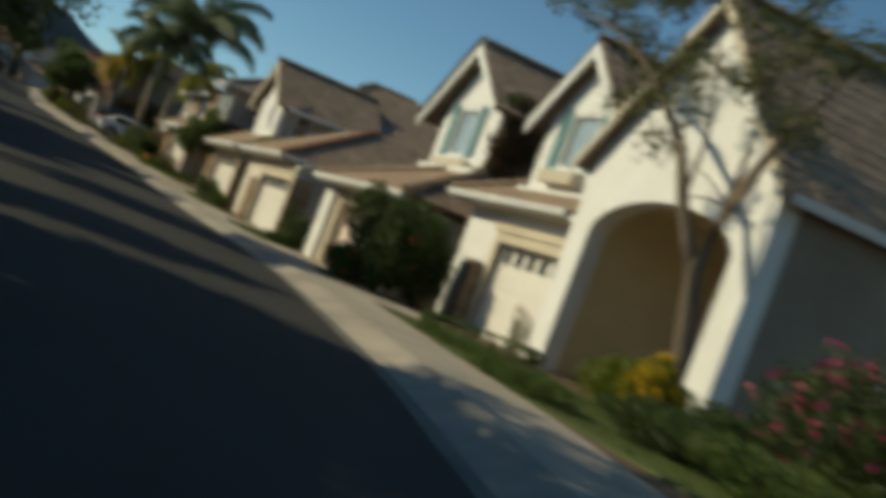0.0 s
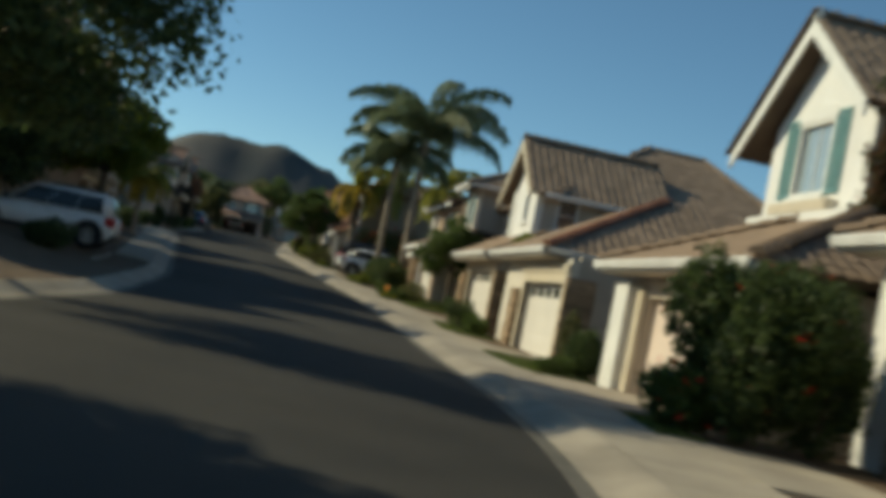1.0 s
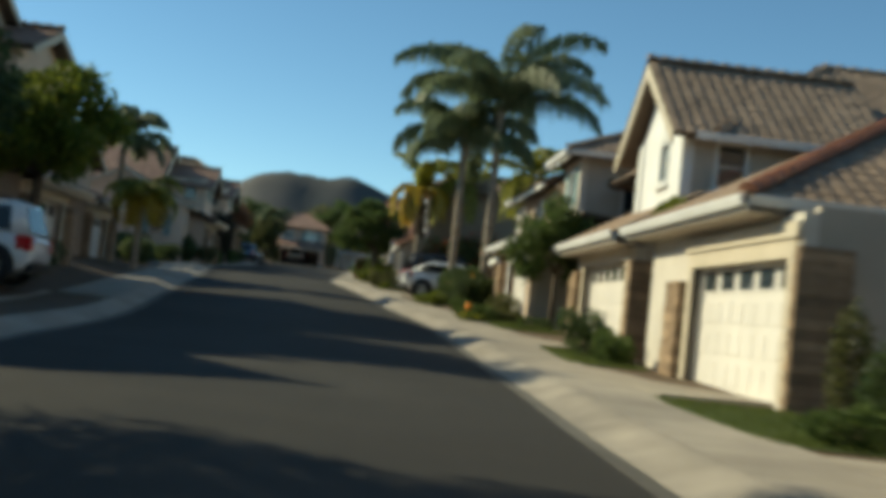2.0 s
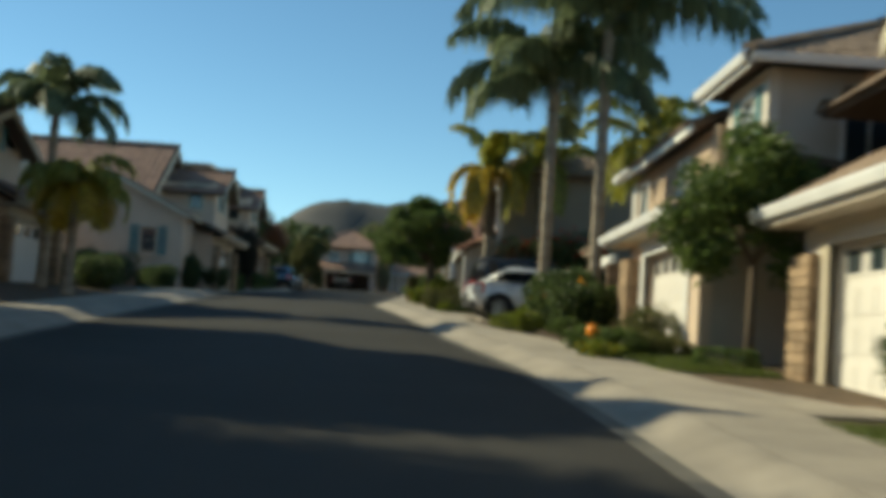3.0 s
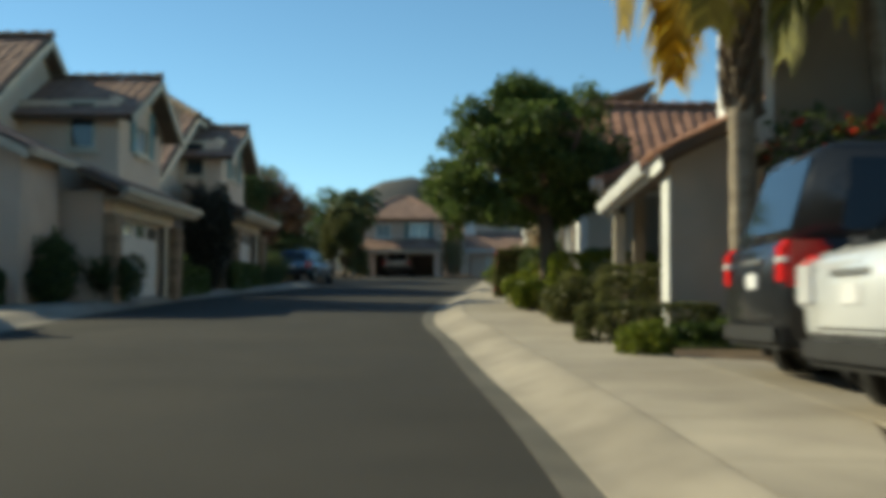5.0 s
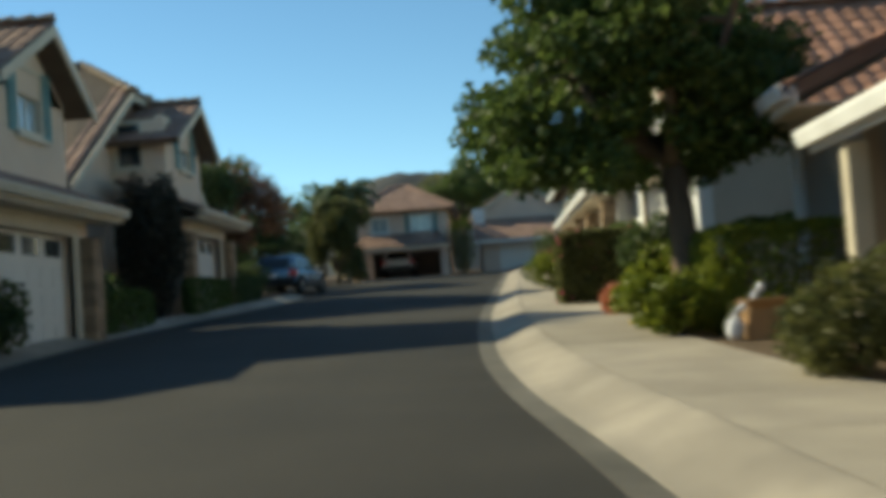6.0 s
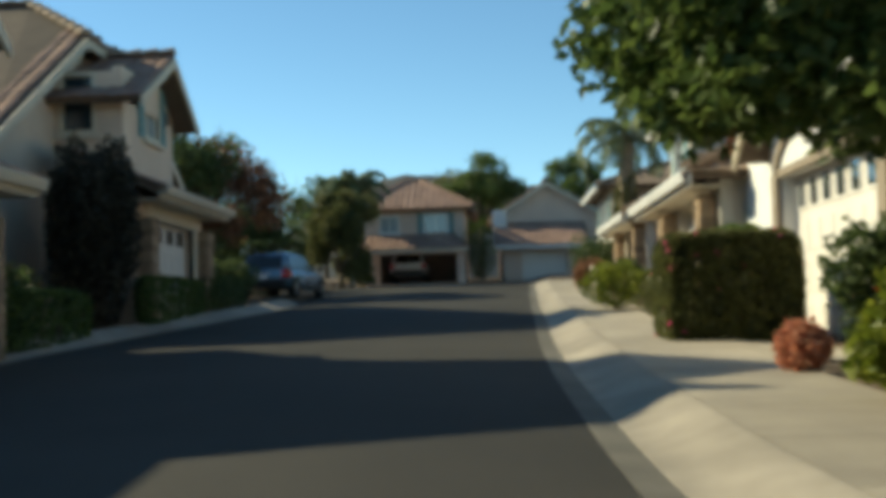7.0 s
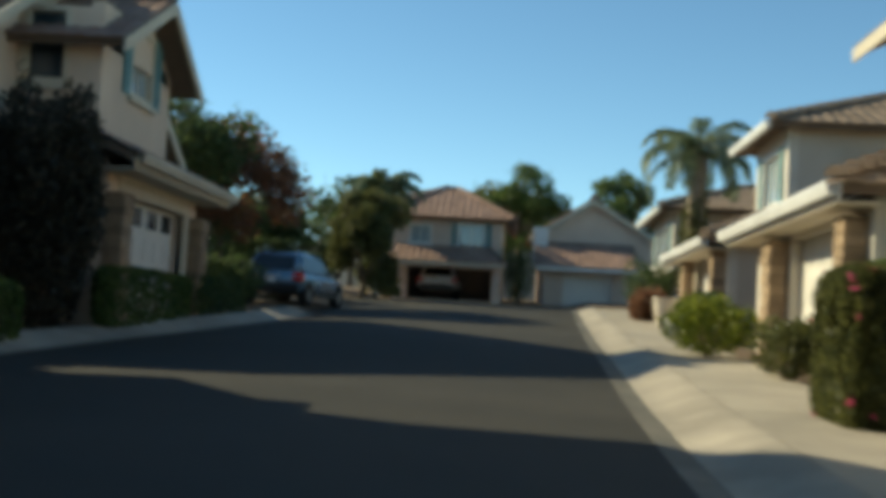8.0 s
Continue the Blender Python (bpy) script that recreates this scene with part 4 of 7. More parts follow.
# -- low tiled garage of the next house, hipped towards the street --
def hip_house():
    b = 0.68
    h = root("house", 11.4, 49, b, "greige house with hipped tile roof over its garage", "house", "houses on the sunny side")
    wall(h, "x", 11.4, 1, 44.6, 53.2, b - 0.35, 3.5, CREAM_STUCCO, holes=[(45.0, 50.0, b, 2.84)])
    garage_door(h, "x", 11.4, -1, 45.0, 50.0, b + 0.01, 2.84, DOOR_CREAM, 5, TRIM_CREAM, 0.42)
    stone_pillar(h, 11.22, 11.42, 50.35, 51.3, b - 0.15, 2.6, cap=False)
    stone_pillar(h, 11.33, 12.15, 44.5, 44.71, b - 0.15, 3.0, cap=False)
    wall(h, "y", 44.6, 1, 11.62, 21, b - 0.35, 3.6, GREIGE_AND_SHADE)
    wall(h, "y", 53.2, -1, 11.62, 21, b - 0.35, 3.6, GREIGE_AND_SHADE, gable=[(21, 6.08), (15.4, 6.08), (11.62, 4.05)])
    hip_skirt(h, -1, 11.4, 10.8, 45.4, 53.6, 3.74, 4.6, 6.2, pieces=300, left=False, back=6.0, hip=HIP_RED)
    roof_plane(h, [(21.4, 53.6, 6.16), (21.4, 50.0, 6.16), (15.4, 50.0, 6.2), (15.4, 53.6, 6.2)])
    fascia(h, "x", 10.81, -1, 45.4, 53.6, 3.73)
    gutter(h, "x", 10.78, -1, 45.35, 53.6, 3.74)
    gutter(h, "y", 45.38, -1, 10.85, 18, 3.74)
    soffit(h, 10.82, 11.4, 45.4, 53.55, 3.5, GREIGE_AND_SHADE)
    wall(h, "x", 21, 1, 44.6, 53.2, b - 0.35, 3.6, GREIGE_AND_SHADE, gable=[(53.2, 6.05), (50.0, 6.05), (45.3, 3.66)])
    return h


hip_house()


# -- two storey house with the narrow street gable --
def narrow_gable_house():
    b = 1.05
    h = root("house", 11.4, 58, b, "cream two storey house with narrow gable and stone pillars", "house", "houses on the sunny side")
    wall(h, "x", 11.4, 1, 55.0, 62.1, b - 0.5, 3.5, CREAM_STUCCO, holes=[(55.75, 60.9, b, 3.2)])
    garage_door(h, "x", 11.4, -1, 55.75, 60.9, b + 0.01, 3.2, DOOR_CREAM, 6, TRIM_CREAM, 0.3)
    stone_pillar(h, 11.2, 11.42, 61.2, 62.1, b - 0.2, 3.1, cap=False)
    stone_pillar(h, 11.3, 12.1, 54.9, 55.3, b - 0.2, 3.2, cap=False)
    wall(h, "y", 55.0, 1, 11.62, 22, b - 0.5, 3.98, GREIGE_AND_SHADE)
    wall(h, "y", 55.0, 1, 12.52, 22, 3.984, 6.3, GREIGE_AND_SHADE, holes=[(13.02, 13.85, 5.0, 6.15)])
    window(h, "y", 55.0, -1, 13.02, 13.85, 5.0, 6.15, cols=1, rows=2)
    wall(h, "y", 62.1, -1, 11.62, 22, b - 0.5, 3.9, GREIGE_AND_SHADE)
    roof_plane(h, [(10.8, 54.6, 3.78), (10.8, 62.6, 3.78), (12.5, 62.6, 4.75), (12.5, 54.6, 4.75)], pieces=220)
    fascia(h, "x", 10.81, -1, 54.6, 62.6, 3.77)
    gutter(h, "x", 10.78, -1, 54.6, 62.65, 3.78)
    soffit(h, 10.82, 11.4, 54.65, 62.55, 3.52, GREIGE_AND_SHADE)
    # upper storey
    wall(h, "x", 12.3, 1, 55.0, 59.4, 3.99, 6.3, WHITE_STUCCO, holes=[(56.3, 57.2, 5.2, 6.3)], gable=(57.6, 8.15))
    window(h, "x", 12.3, -1, 56.3, 57.2, 5.2, 6.3, arch=0.4, glass=CURTAIN_GLASS, rows=2)
    part("corner_trim", boxed(12.25, 12.3, 55.0, 55.3, 4.7, 6.6), TRIM_WHITE, h)
    part("corner_trim", boxed(12.25, 12.3, 58.9, 59.4, 4.7, 6.5), TRIM_WHITE, h)
    wall(h, "y", 59.4, -1, 12.52, 22, 4.6, 6.4, GREIGE_AND_SHADE)
    gable_roof_x(h, 11.85, 17.2, 57.6, 8.38, 54.5, 6.2, 60.5, 6.15)
    rake(h, "x", 11.84, [(54.5, 6.2), (57.6, 8.35), (60.5, 6.15)], TRIM_CREAM, deep=0.32)
    # main hipped roof behind
    r0, r1, e = (17.6, 60.8, 9.55), (20.0, 60.8, 9.55), 6.2
    roof_plane(h, [(12.9, 54.5, e), (23, 54.5, e), r1, r0])
    roof_plane(h, [(12.9, 66.2, e), (12.9, 54.5, e), r0])
    roof_plane(h, [(23, 66.2, e), (12.9, 66.2, e), r0, r1])
    roof_plane(h, [(23, 54.5, e), (23, 66.2, e), r1])
    caps(h, [((12.9, 54.5, e + 0.05), r0), (r0, r1), (r1, (23, 54.5, e + 0.05))])
    gutter(h, "y", 54.48, -1, 12.4, 22, 6.2)
    wall(h, "x", 22, 1, 55, 66, b - 0.5, 6.2, GREIGE_AND_SHADE)
    return h


narrow_gable_house()


# -- house behind the tall palms --
def palm_house():
    b = 1.38
    h = root("house", 10.4, 68, b, "tan and white two storey house behind tall palms", "house", "houses on the sunny side")
    wall(h, "x", 10.4, 1, 64.6, 71.6, b - 0.4, 3.85, TAN_STUCCO, holes=[(65.6, 69.7, b, 3.53)])
    garage_door(h, "x", 10.4, -1, 65.6, 69.7, b + 0.01, 3.53, DOOR_CREAM, 5, TRIM_WHITE, 0.2)
    stone_pillar(h, 10.1, 10.42, 70.2, 71.2, b - 0.2, 3.5, cap=False)
    wall(h, "y", 64.6, 1, 10.62, 21, b - 0.4, 3.9, GREIGE_AND_SHADE)
    wall(h, "y", 71.6, -1, 10.62, 21, b - 0.4, 3.9, GREIGE_AND_SHADE)
    roof_plane(h, [(9.88, 64.4, 4.08), (9.88, 72.3, 4.08), (11.9, 72.3, 5.1), (11.9, 64.4, 5.1)], pieces=220)
    fascia(h, "x", 9.89, -1, 64.4, 72.3, 4.07)
    gutter(h, "x", 9.86, -1, 64.4, 72.4, 4.08)
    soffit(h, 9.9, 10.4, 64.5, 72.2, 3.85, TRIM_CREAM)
    # tall part
    wall(h, "x", 12.0, 1, 66.6, 69.6, 4.9, 7.1, CREAM_STUCCO, holes=[(67.4, 68.5, 5.5, 6.8)])
    window(h, "x", 12.0, -1, 67.4, 68.5, 5.5, 6.8, cols=2, shutters=0.4, glass=CURTAIN_GLASS)
    wall(h, "y", 66.6, 1, 12.22, 21, 4.0, 7.1, GREIGE_AND_SHADE, holes=[(13.4, 14.6, 5.2, 6.5)])
    window(h, "y", 66.6, -1, 13.4, 14.6, 5.2, 6.5, cols=2)
    e, r0, r1 = 7.2, (15.2, 69.6, 8.9), (19, 69.6, 8.9)
    roof_plane(h, [(11.45, 66.0, e), (22, 66.0, e), r1, r0])
    roof_plane(h, [(11.45, 70.2, e), (11.45, 66.0, e), r0])
    roof_plane(h, [(22, 73.5, e), (11.45, 70.2, e), r0, r1])
    caps(h, [((11.45, 66.0, e + 0.05), r0), (r0, r1)])
    fascia(h, "x", 11.46, -1, 66.0, 70.2, e - 0.01, 0.24, TRIM_WHITE)
    gutter(h, "x", 11.43, -1, 66.0, 70.2, e)
    gutter(h, "y", 65.98, -1, 11.5, 21, e)
    # long upper front with shuttered windows
    wall(h, "x", 11.8, 1, 69.6, 79.5, 4.6, 6.5, UMBER_STUCCO, holes=[(72.3, 73.4, 5.2, 6.2), (77.3, 78.6, 5.2, 6.3)])
    window(h, "x", 11.8, -1, 72.3, 73.4, 5.2, 6.2, glass=CURTAIN_GLASS)
    window(h, "x", 11.8, -1, 77.3, 78.6, 5.2, 6.3, glass=CURTAIN_GLASS)
    part("corner_trim", boxed(11.74, 11.8, 79.1, 79.5, 4.7, 6.4), TRIM_WHITE, h)
    # dark colour imitates the shade below the lean-to roof
    wall(h, "x", 11.8, 1, 71.6, 79.5, b - 0.4, 4.6, TAUPE_AND_SHADE)
    # lean-to roof over the side porch beside the drive
    roof_plane(h, [(10.3, 75.0, 4.27), (10.3, 79.25, 4.27), (11.78, 79.25, 4.95), (11.78, 75.0, 4.95)], pieces=120)
    fascia(h, "x", 10.31, -1, 75.0, 79.25, 4.26, 0.12, UMBER_STUCCO)
    part("porch_beam", boxed(10.5, 10.66, 75.0, 78.85, 3.72, 3.96, bevel=0.01), TRIM_WHITE, h)
    part("porch_beam", boxed(10.66, 11.8, 78.7, 78.85, 3.72, 3.96, bevel=0.01), TRIM_WHITE, h)
    stone_pillar(h, 10.42, 10.74, 78.5, 78.84, b + 0.3, 3.72, cap=False)
    stone_pillar(h, 10.42, 10.74, 75.1, 75.44, b + 0.2, 3.72, cap=False)
    wall(h, "y", 79.5, -1, 12.02, 21, b - 0.4, 6.5, GREIGE_AND_SHADE)
    roof_plane(h, [(11.3, 70.0, 6.6), (11.3, 80.0, 6.6), (14.3, 80.0, 7.9), (14.3, 70.0, 7.9)])
    roof_plane(h, [(21.4, 80.0, 5.9), (21.4, 70.0, 5.9), (14.3, 70.0, 7.9), (14.3, 80.0, 7.9)])
    roof_plane(h, [(21.3, 64.4, 4.1), (11.9, 64.4, 5.1), (11.9, 66.7, 5.1), (21.3, 66.7, 5.1)])
    fascia(h, "x", 11.31, -1, 70.0, 80.0, 6.59)
    gutter(h, "x", 11.28, -1, 77.4, 80.0, 6.6)
    wall(h, "x", 21, 1, 64.6, 79.5, b - 0.4, 7, GREIGE_AND_SHADE)
    return h


palm_house()


# -- grey house beyond the parked cars --
def porch_house():
    b = 2.3
    h = root("house", 8, 90, b, "grey stucco house with terracotta roof and small porch", "house", "houses on the sunny side")
    wall(h, "y", 87.6, 1, 7.14, 8.198, b - 0.3, 4.6, GREIGE_AND_SHADE, gable=[(8.198, 5.2), (7.14, 4.68)])
    wall(h, "x", 7.14, 1, 87.824, 88.2, b - 0.3, 4.6, GREIGE_AND_SHADE)
    wall(h, "x", 8.6, 1, 88.4, 94.6, b - 0.3, 4.8, CREAM_STUCCO, holes=[(90.0, 91.6, 3.1, 4.4)])
    window(h, "x", 8.6, -1, 90.0, 91.6, 3.1, 4.4, cols=2)
    part("corner_board", boxed(7.1, 7.137, 87.585, 88.215, b - 0.2, 4.5, bevel=0.006), TRIM_WHITE, h, "white board on the porch corner")
    part("post", boxed(7.05, 7.25, 93.9, 94.1, b - 0.2, 4.55, bevel=0.01), TRIM_CREAM, h, "cream porch post")
    roof_plane(h, [(6.95, 87.2, 4.76), (6.95, 90.2, 4.76), (8.18, 90.2, 5.36), (8.18, 87.2, 5.36)], ROOF_RED)
    roof_plane(h, [(6.95, 90.2, 4.76), (6.95, 94.8, 4.76), (11.5, 94.8, 7.0), (11.5, 90.2, 7.0)], ROOF_RED)
    rake(h, "y", 87.16, [(6.95, 4.74), (8.18, 5.34)], DARK_WOOD, deep=0.11)
    fascia(h, "x", 6.96, -1, 87.2, 94.8, 4.75)
    gutter(h, "x", 6.93, -1, 88.3, 94.8, 4.76)
    wall(h, "y", 94.6, -1, 8.84, 11.58, b - 0.3, 4.8, GREIGE_AND_SHADE, gable=[(11.58, 6.9), (8.84, 5.55)])
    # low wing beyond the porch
    # eave and tree shade painted into the wing walls
    wall(h, "x", 7.5, 1, 94.86, 97.5, b - 0.3, 5.15, TAUPE_AND_SHADE)
    wall(h, "y", 97.5, -1, 7.72, 11.58, b - 0.3, 5.15, TAUPE_AND_SHADE)
    part("corner_board", boxed(7.44, 7.5, 97.1, 97.5, b - 0.1, 5.1, bevel=0.006), TRIM_WHITE, h)
    roof_plane(h, [(6.92, 95.1, 5.32), (6.92, 97.8, 5.32), (11.5, 97.8, 7.3), (11.5, 95.1, 7.3)], ROOF_RED)
    fascia(h, "x", 6.93, -1, 95.1, 97.8, 5.31)
    gutter(h, "x", 6.9, -1, 95.1, 97.85, 5.32)
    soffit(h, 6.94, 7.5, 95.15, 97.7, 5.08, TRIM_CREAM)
    # upper storey behind the palms: sunlit street side white, shaded sides painted taupe
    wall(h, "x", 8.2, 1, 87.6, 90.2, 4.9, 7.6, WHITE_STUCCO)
    wall(h, "y", 87.6, 1, 8.42, 15.4, b - 0.4, 7.6, TAUPE_AND_SHADE)
    wall(h, "y", 90.2, -1, 8.42, 15.4, 4.9, 7.6, TAUPE_AND_SHADE)
    wall(h, "x", 15.4, -1, 87.6, 90.2, b - 0.4, 7.6, TAUPE_AND_SHADE)
    r0, r1 = (9.9, 88.9, 8.7), (13.9, 88.9, 8.7)
    roof_plane(h, [(7.7, 87.1, 7.66), (15.9, 87.1, 7.66), r1, r0])
    roof_plane(h, [(7.7, 90.7, 7.66), (7.7, 87.1, 7.66), r0])
    roof_plane(h, [(15.9, 90.7, 7.66), (7.7, 90.7, 7.66), r0, r1])
    roof_plane(h, [(15.9, 87.1, 7.66), (15.9, 90.7, 7.66), r1])
    fascia(h, "x", 7.71, -1, 87.1, 90.7, 7.65)
    soffit(h, 7.72, 8.2, 87.15, 90.65, 7.42, TRIM_CREAM)
    return h


porch_house()


# -- white house behind the broad tree --
def tree_house():
    b = 3.05
    h = root("house", 6.7, 104, b, "bright white stucco house with garage behind a broad tree", "house", "houses on the sunny side")
    wall(h, "x", 6.9, 1, 101.0, 107.2, b - 0.3, 5.9, WHITE_STUCCO, holes=[(102.3, 106.6, b, 5.3)], gable=(104.0, 7.9))
    garage_door(h, "x", 6.9, -1, 102.3, 106.6, b + 0.01, 5.3, DOOR_CREAM, 7)
    arch = [(104.45 + 2.45 * math.cos(t), 5.36 + 0.75 * math.sin(t)) for t in np.linspace(0, math.pi, 15)]
    inner = [(104.45 + (a - 104.45) * 0.92, 5.36 + (z - 5.36) * 0.82) for a, z in arch]
    bm = bmesh.new()
    for k in range(len(arch) - 1):
        prism(bm, [(6.9, *arch[k]), (6.9, *arch[k + 1]), (6.9, *inner[k + 1]), (6.9, *inner[k])], (-0.07, 0, 0))
    part("arch_moulding", bm, TAUPE_AND_SHADE, h, "taupe arched moulding over the garage door")
    for a in (101.95, 106.62):
        part("pilaster", boxed(6.82, 6.9, a, a + 0.33, b - 0.1, 5.36, bevel=0.008), TAUPE_AND_SHADE, h)
    part("lintel", boxed(6.84, 6.9, 102.28, 106.62, 5.3, 5.42, bevel=0.008), TAUPE_AND_SHADE, h)
    wall(h, "y", 101.0, 1, 7.12, 15, b - 0.3, 6.0, GREIGE_AND_SHADE)
    wall(h, "y", 107.2, -1, 7.12, 15, b - 0.3, 6.0, GREIGE_AND_SHADE)
    gable_roof_x(h, 6.45, 15, 104.0, 8.1, 100.4, 5.8, 107.7, 5.75, ROOF_RED)
    rake(h, "x", 6.44, [(100.4, 5.8), (104.0, 8.07), (107.7, 5.75)], TRIM_CREAM)
    # tall corner beside the next drive
    wall(h, "x", 7.0, 1, 107.2, 109.4, b - 0.3, 8.3, WHITE_STUCCO)
    wall(h, "y", 107.2, 1, 7.22, 9.4, 6.0, 8.3, WHITE_STUCCO)
    wall(h, "y", 109.4, -1, 7.22, 9.4, b - 0.3, 8.3, WHITE_STUCCO)
    part("roof", prism(bmesh.new(), [(6.35, 106.9, 7.35), (6.35, 109.8, 7.35), (7.0, 109.8, 7.65), (7.0, 106.9, 7.65)], (0, 0, 0.14)), ROOF_BROWN, h)
    part("roof", prism(bmesh.new(), [(6.5, 106.9, 8.3), (6.5, 109.8, 8.3), (9.5, 109.8, 9.3), (9.5, 106.9, 9.3)], (0, 0, 0.15)), ROOF_BROWN, h)
    fascia(h, "x", 6.48, -1, 106.9, 109.8, 8.4, 0.2, TAN_STUCCO)
    fascia(h, "x", 6.33, -1, 106.9, 109.8, 7.45, 0.16, TRIM_CREAM)
    wall(h, "x", 15, 1, 101.0, 107.2, b - 0.3, 5.9, GREIGE_AND_SHADE, gable=(104.0, 7.95))
    wall(h, "x", 9.4, 1, 107.2, 109.4, b - 0.3, 9.1, GREIGE_AND_SHADE)
    return h


tree_house()


def far_garage_house(y, x, b, z_eave, length, upper, label, door=(0.5, 4.3), depth=4.2, trim=TRIM_CREAM, lights=5):
    """A house of the row further on: garage with skirt roof, and a taller part with a hipped roof behind it."""
    h = root("house", x, y + length / 2, b, label, "house", "houses on the sunny side")
    d0, d1 = y + door[0], y + door[1]
    wall(h, "x", x, 1, y, y + length, b - 0.4, z_eave, CREAM_STUCCO, holes=[(d0, d1, b, b + 2.12)])
    garage_door(h, "x", x, -1, d0, d1, b + 0.01, b + 2.12, DOOR_CREAM, lights, trim, 0.25)
    gap = 0.3 if trim else 0.1
    stone_pillar(h, x - 0.3, x + 0.02, d1 + gap, d1 + gap + 0.65, b - 0.2, b + 2.1, cap=False)
    stone_pillar(h, x - 0.3, x + 0.02, d0 - gap - 0.45, d0 - gap, b - 0.2, b + 2.1, cap=False)
    wall(h, "y", y, 1, x + 0.22, x + 9, b - 0.4, z_eave, GREIGE_AND_SHADE)
    wall(h, "y", y + length, -1, x + 0.22, x + 9, b - 0.4, z_eave, GREIGE_AND_SHADE)
    hip_skirt(h, -1, x, x - 0.55, y - 0.4, y + length + 0.4, z_eave, depth, z_eave + depth * 0.42, left=False, back=5.4)
    xt, zt = x - 0.55 + depth, z_eave + depth * 0.42
    roof_plane(h, [(x + 9.3, y + length + 0.4, zt - 0.6), (x + 9.3, y + depth - 0.4, zt - 0.6), (xt, y + depth - 0.4, zt), (xt, y + length + 0.4, zt)])
    fascia(h, "x", x - 0.54, -1, y - 0.4, y + length + 0.4, z_eave - 0.01)
    gutter(h, "x", x - 0.57, -1, y - 0.4, y + length + 0.4, z_eave)
    soffit(h, x - 0.53, x, y - 0.3, y + length + 0.3, z_eave - 0.24, TRIM_CREAM)
    ux, u0, u1, uz = upper
    wall(h, "x", ux, 1, u0, u1, z_eave, uz, CREAM_STUCCO, holes=[(u0 + 0.8, u1 - 0.9, uz - 1.7, uz - 0.4)])
    window(h, "x", ux, -1, u0 + 0.8, u1 - 0.9, uz - 1.7, uz - 0.4, cols=2, glass=CURTAIN_GLASS, shutters=0.35)
    wall(h, "y", u0, 1, ux + 0.22, ux + 8, z_eave - 0.6, uz, GREIGE_AND_SHADE)
    wall(h, "y", u1, -1, ux + 0.22, ux + 8, z_eave - 0.6, uz, GREIGE_AND_SHADE)
    mid, top = (u0 + u1) / 2, uz + 1.3
    r0, r1 = (ux + 3.0, mid + 1.0, top), (ux + 7, mid + 1.0, top)
    roof_plane(h, [(ux - 0.5, u0 - 0.5, uz), (ux + 9, u0 - 0.5, uz), r1, r0])
    roof_plane(h, [(ux - 0.5, u1 + 0.5, uz), (ux - 0.5, u0 - 0.5, uz), r0])
    roof_plane(h, [(ux + 9, u1 + 2, uz), (ux - 0.5, u1 + 0.5, uz), r0, r1])
    caps(h, [((ux - 0.5, u0 - 0.5, uz + 0.05), r0), (r0, r1)])
    gutter(h, "x", ux - 0.52, -1, u0 - 0.5, u1 + 0.5, uz)
    wall(h, "x", x + 9, 1, y, u1, b - 0.4, uz, GREIGE_AND_SHADE)
    return h


far_garage_house(109.6, 6.6, 3.3, 5.72, 7.0, (8.2, 121.9, 125.5, 8.65), "cream house with white guttered garage and grey upper storey", door=(0.75, 4.45), trim=None, lights=0)
far_garage_house(121.6, 6.9, 3.75, 6.0, 6.6, (7.3, 134.5, 140.5, 8.0), "cream house with stone pillars further along the row", door=(-0.0 + 0.9, 4.4))


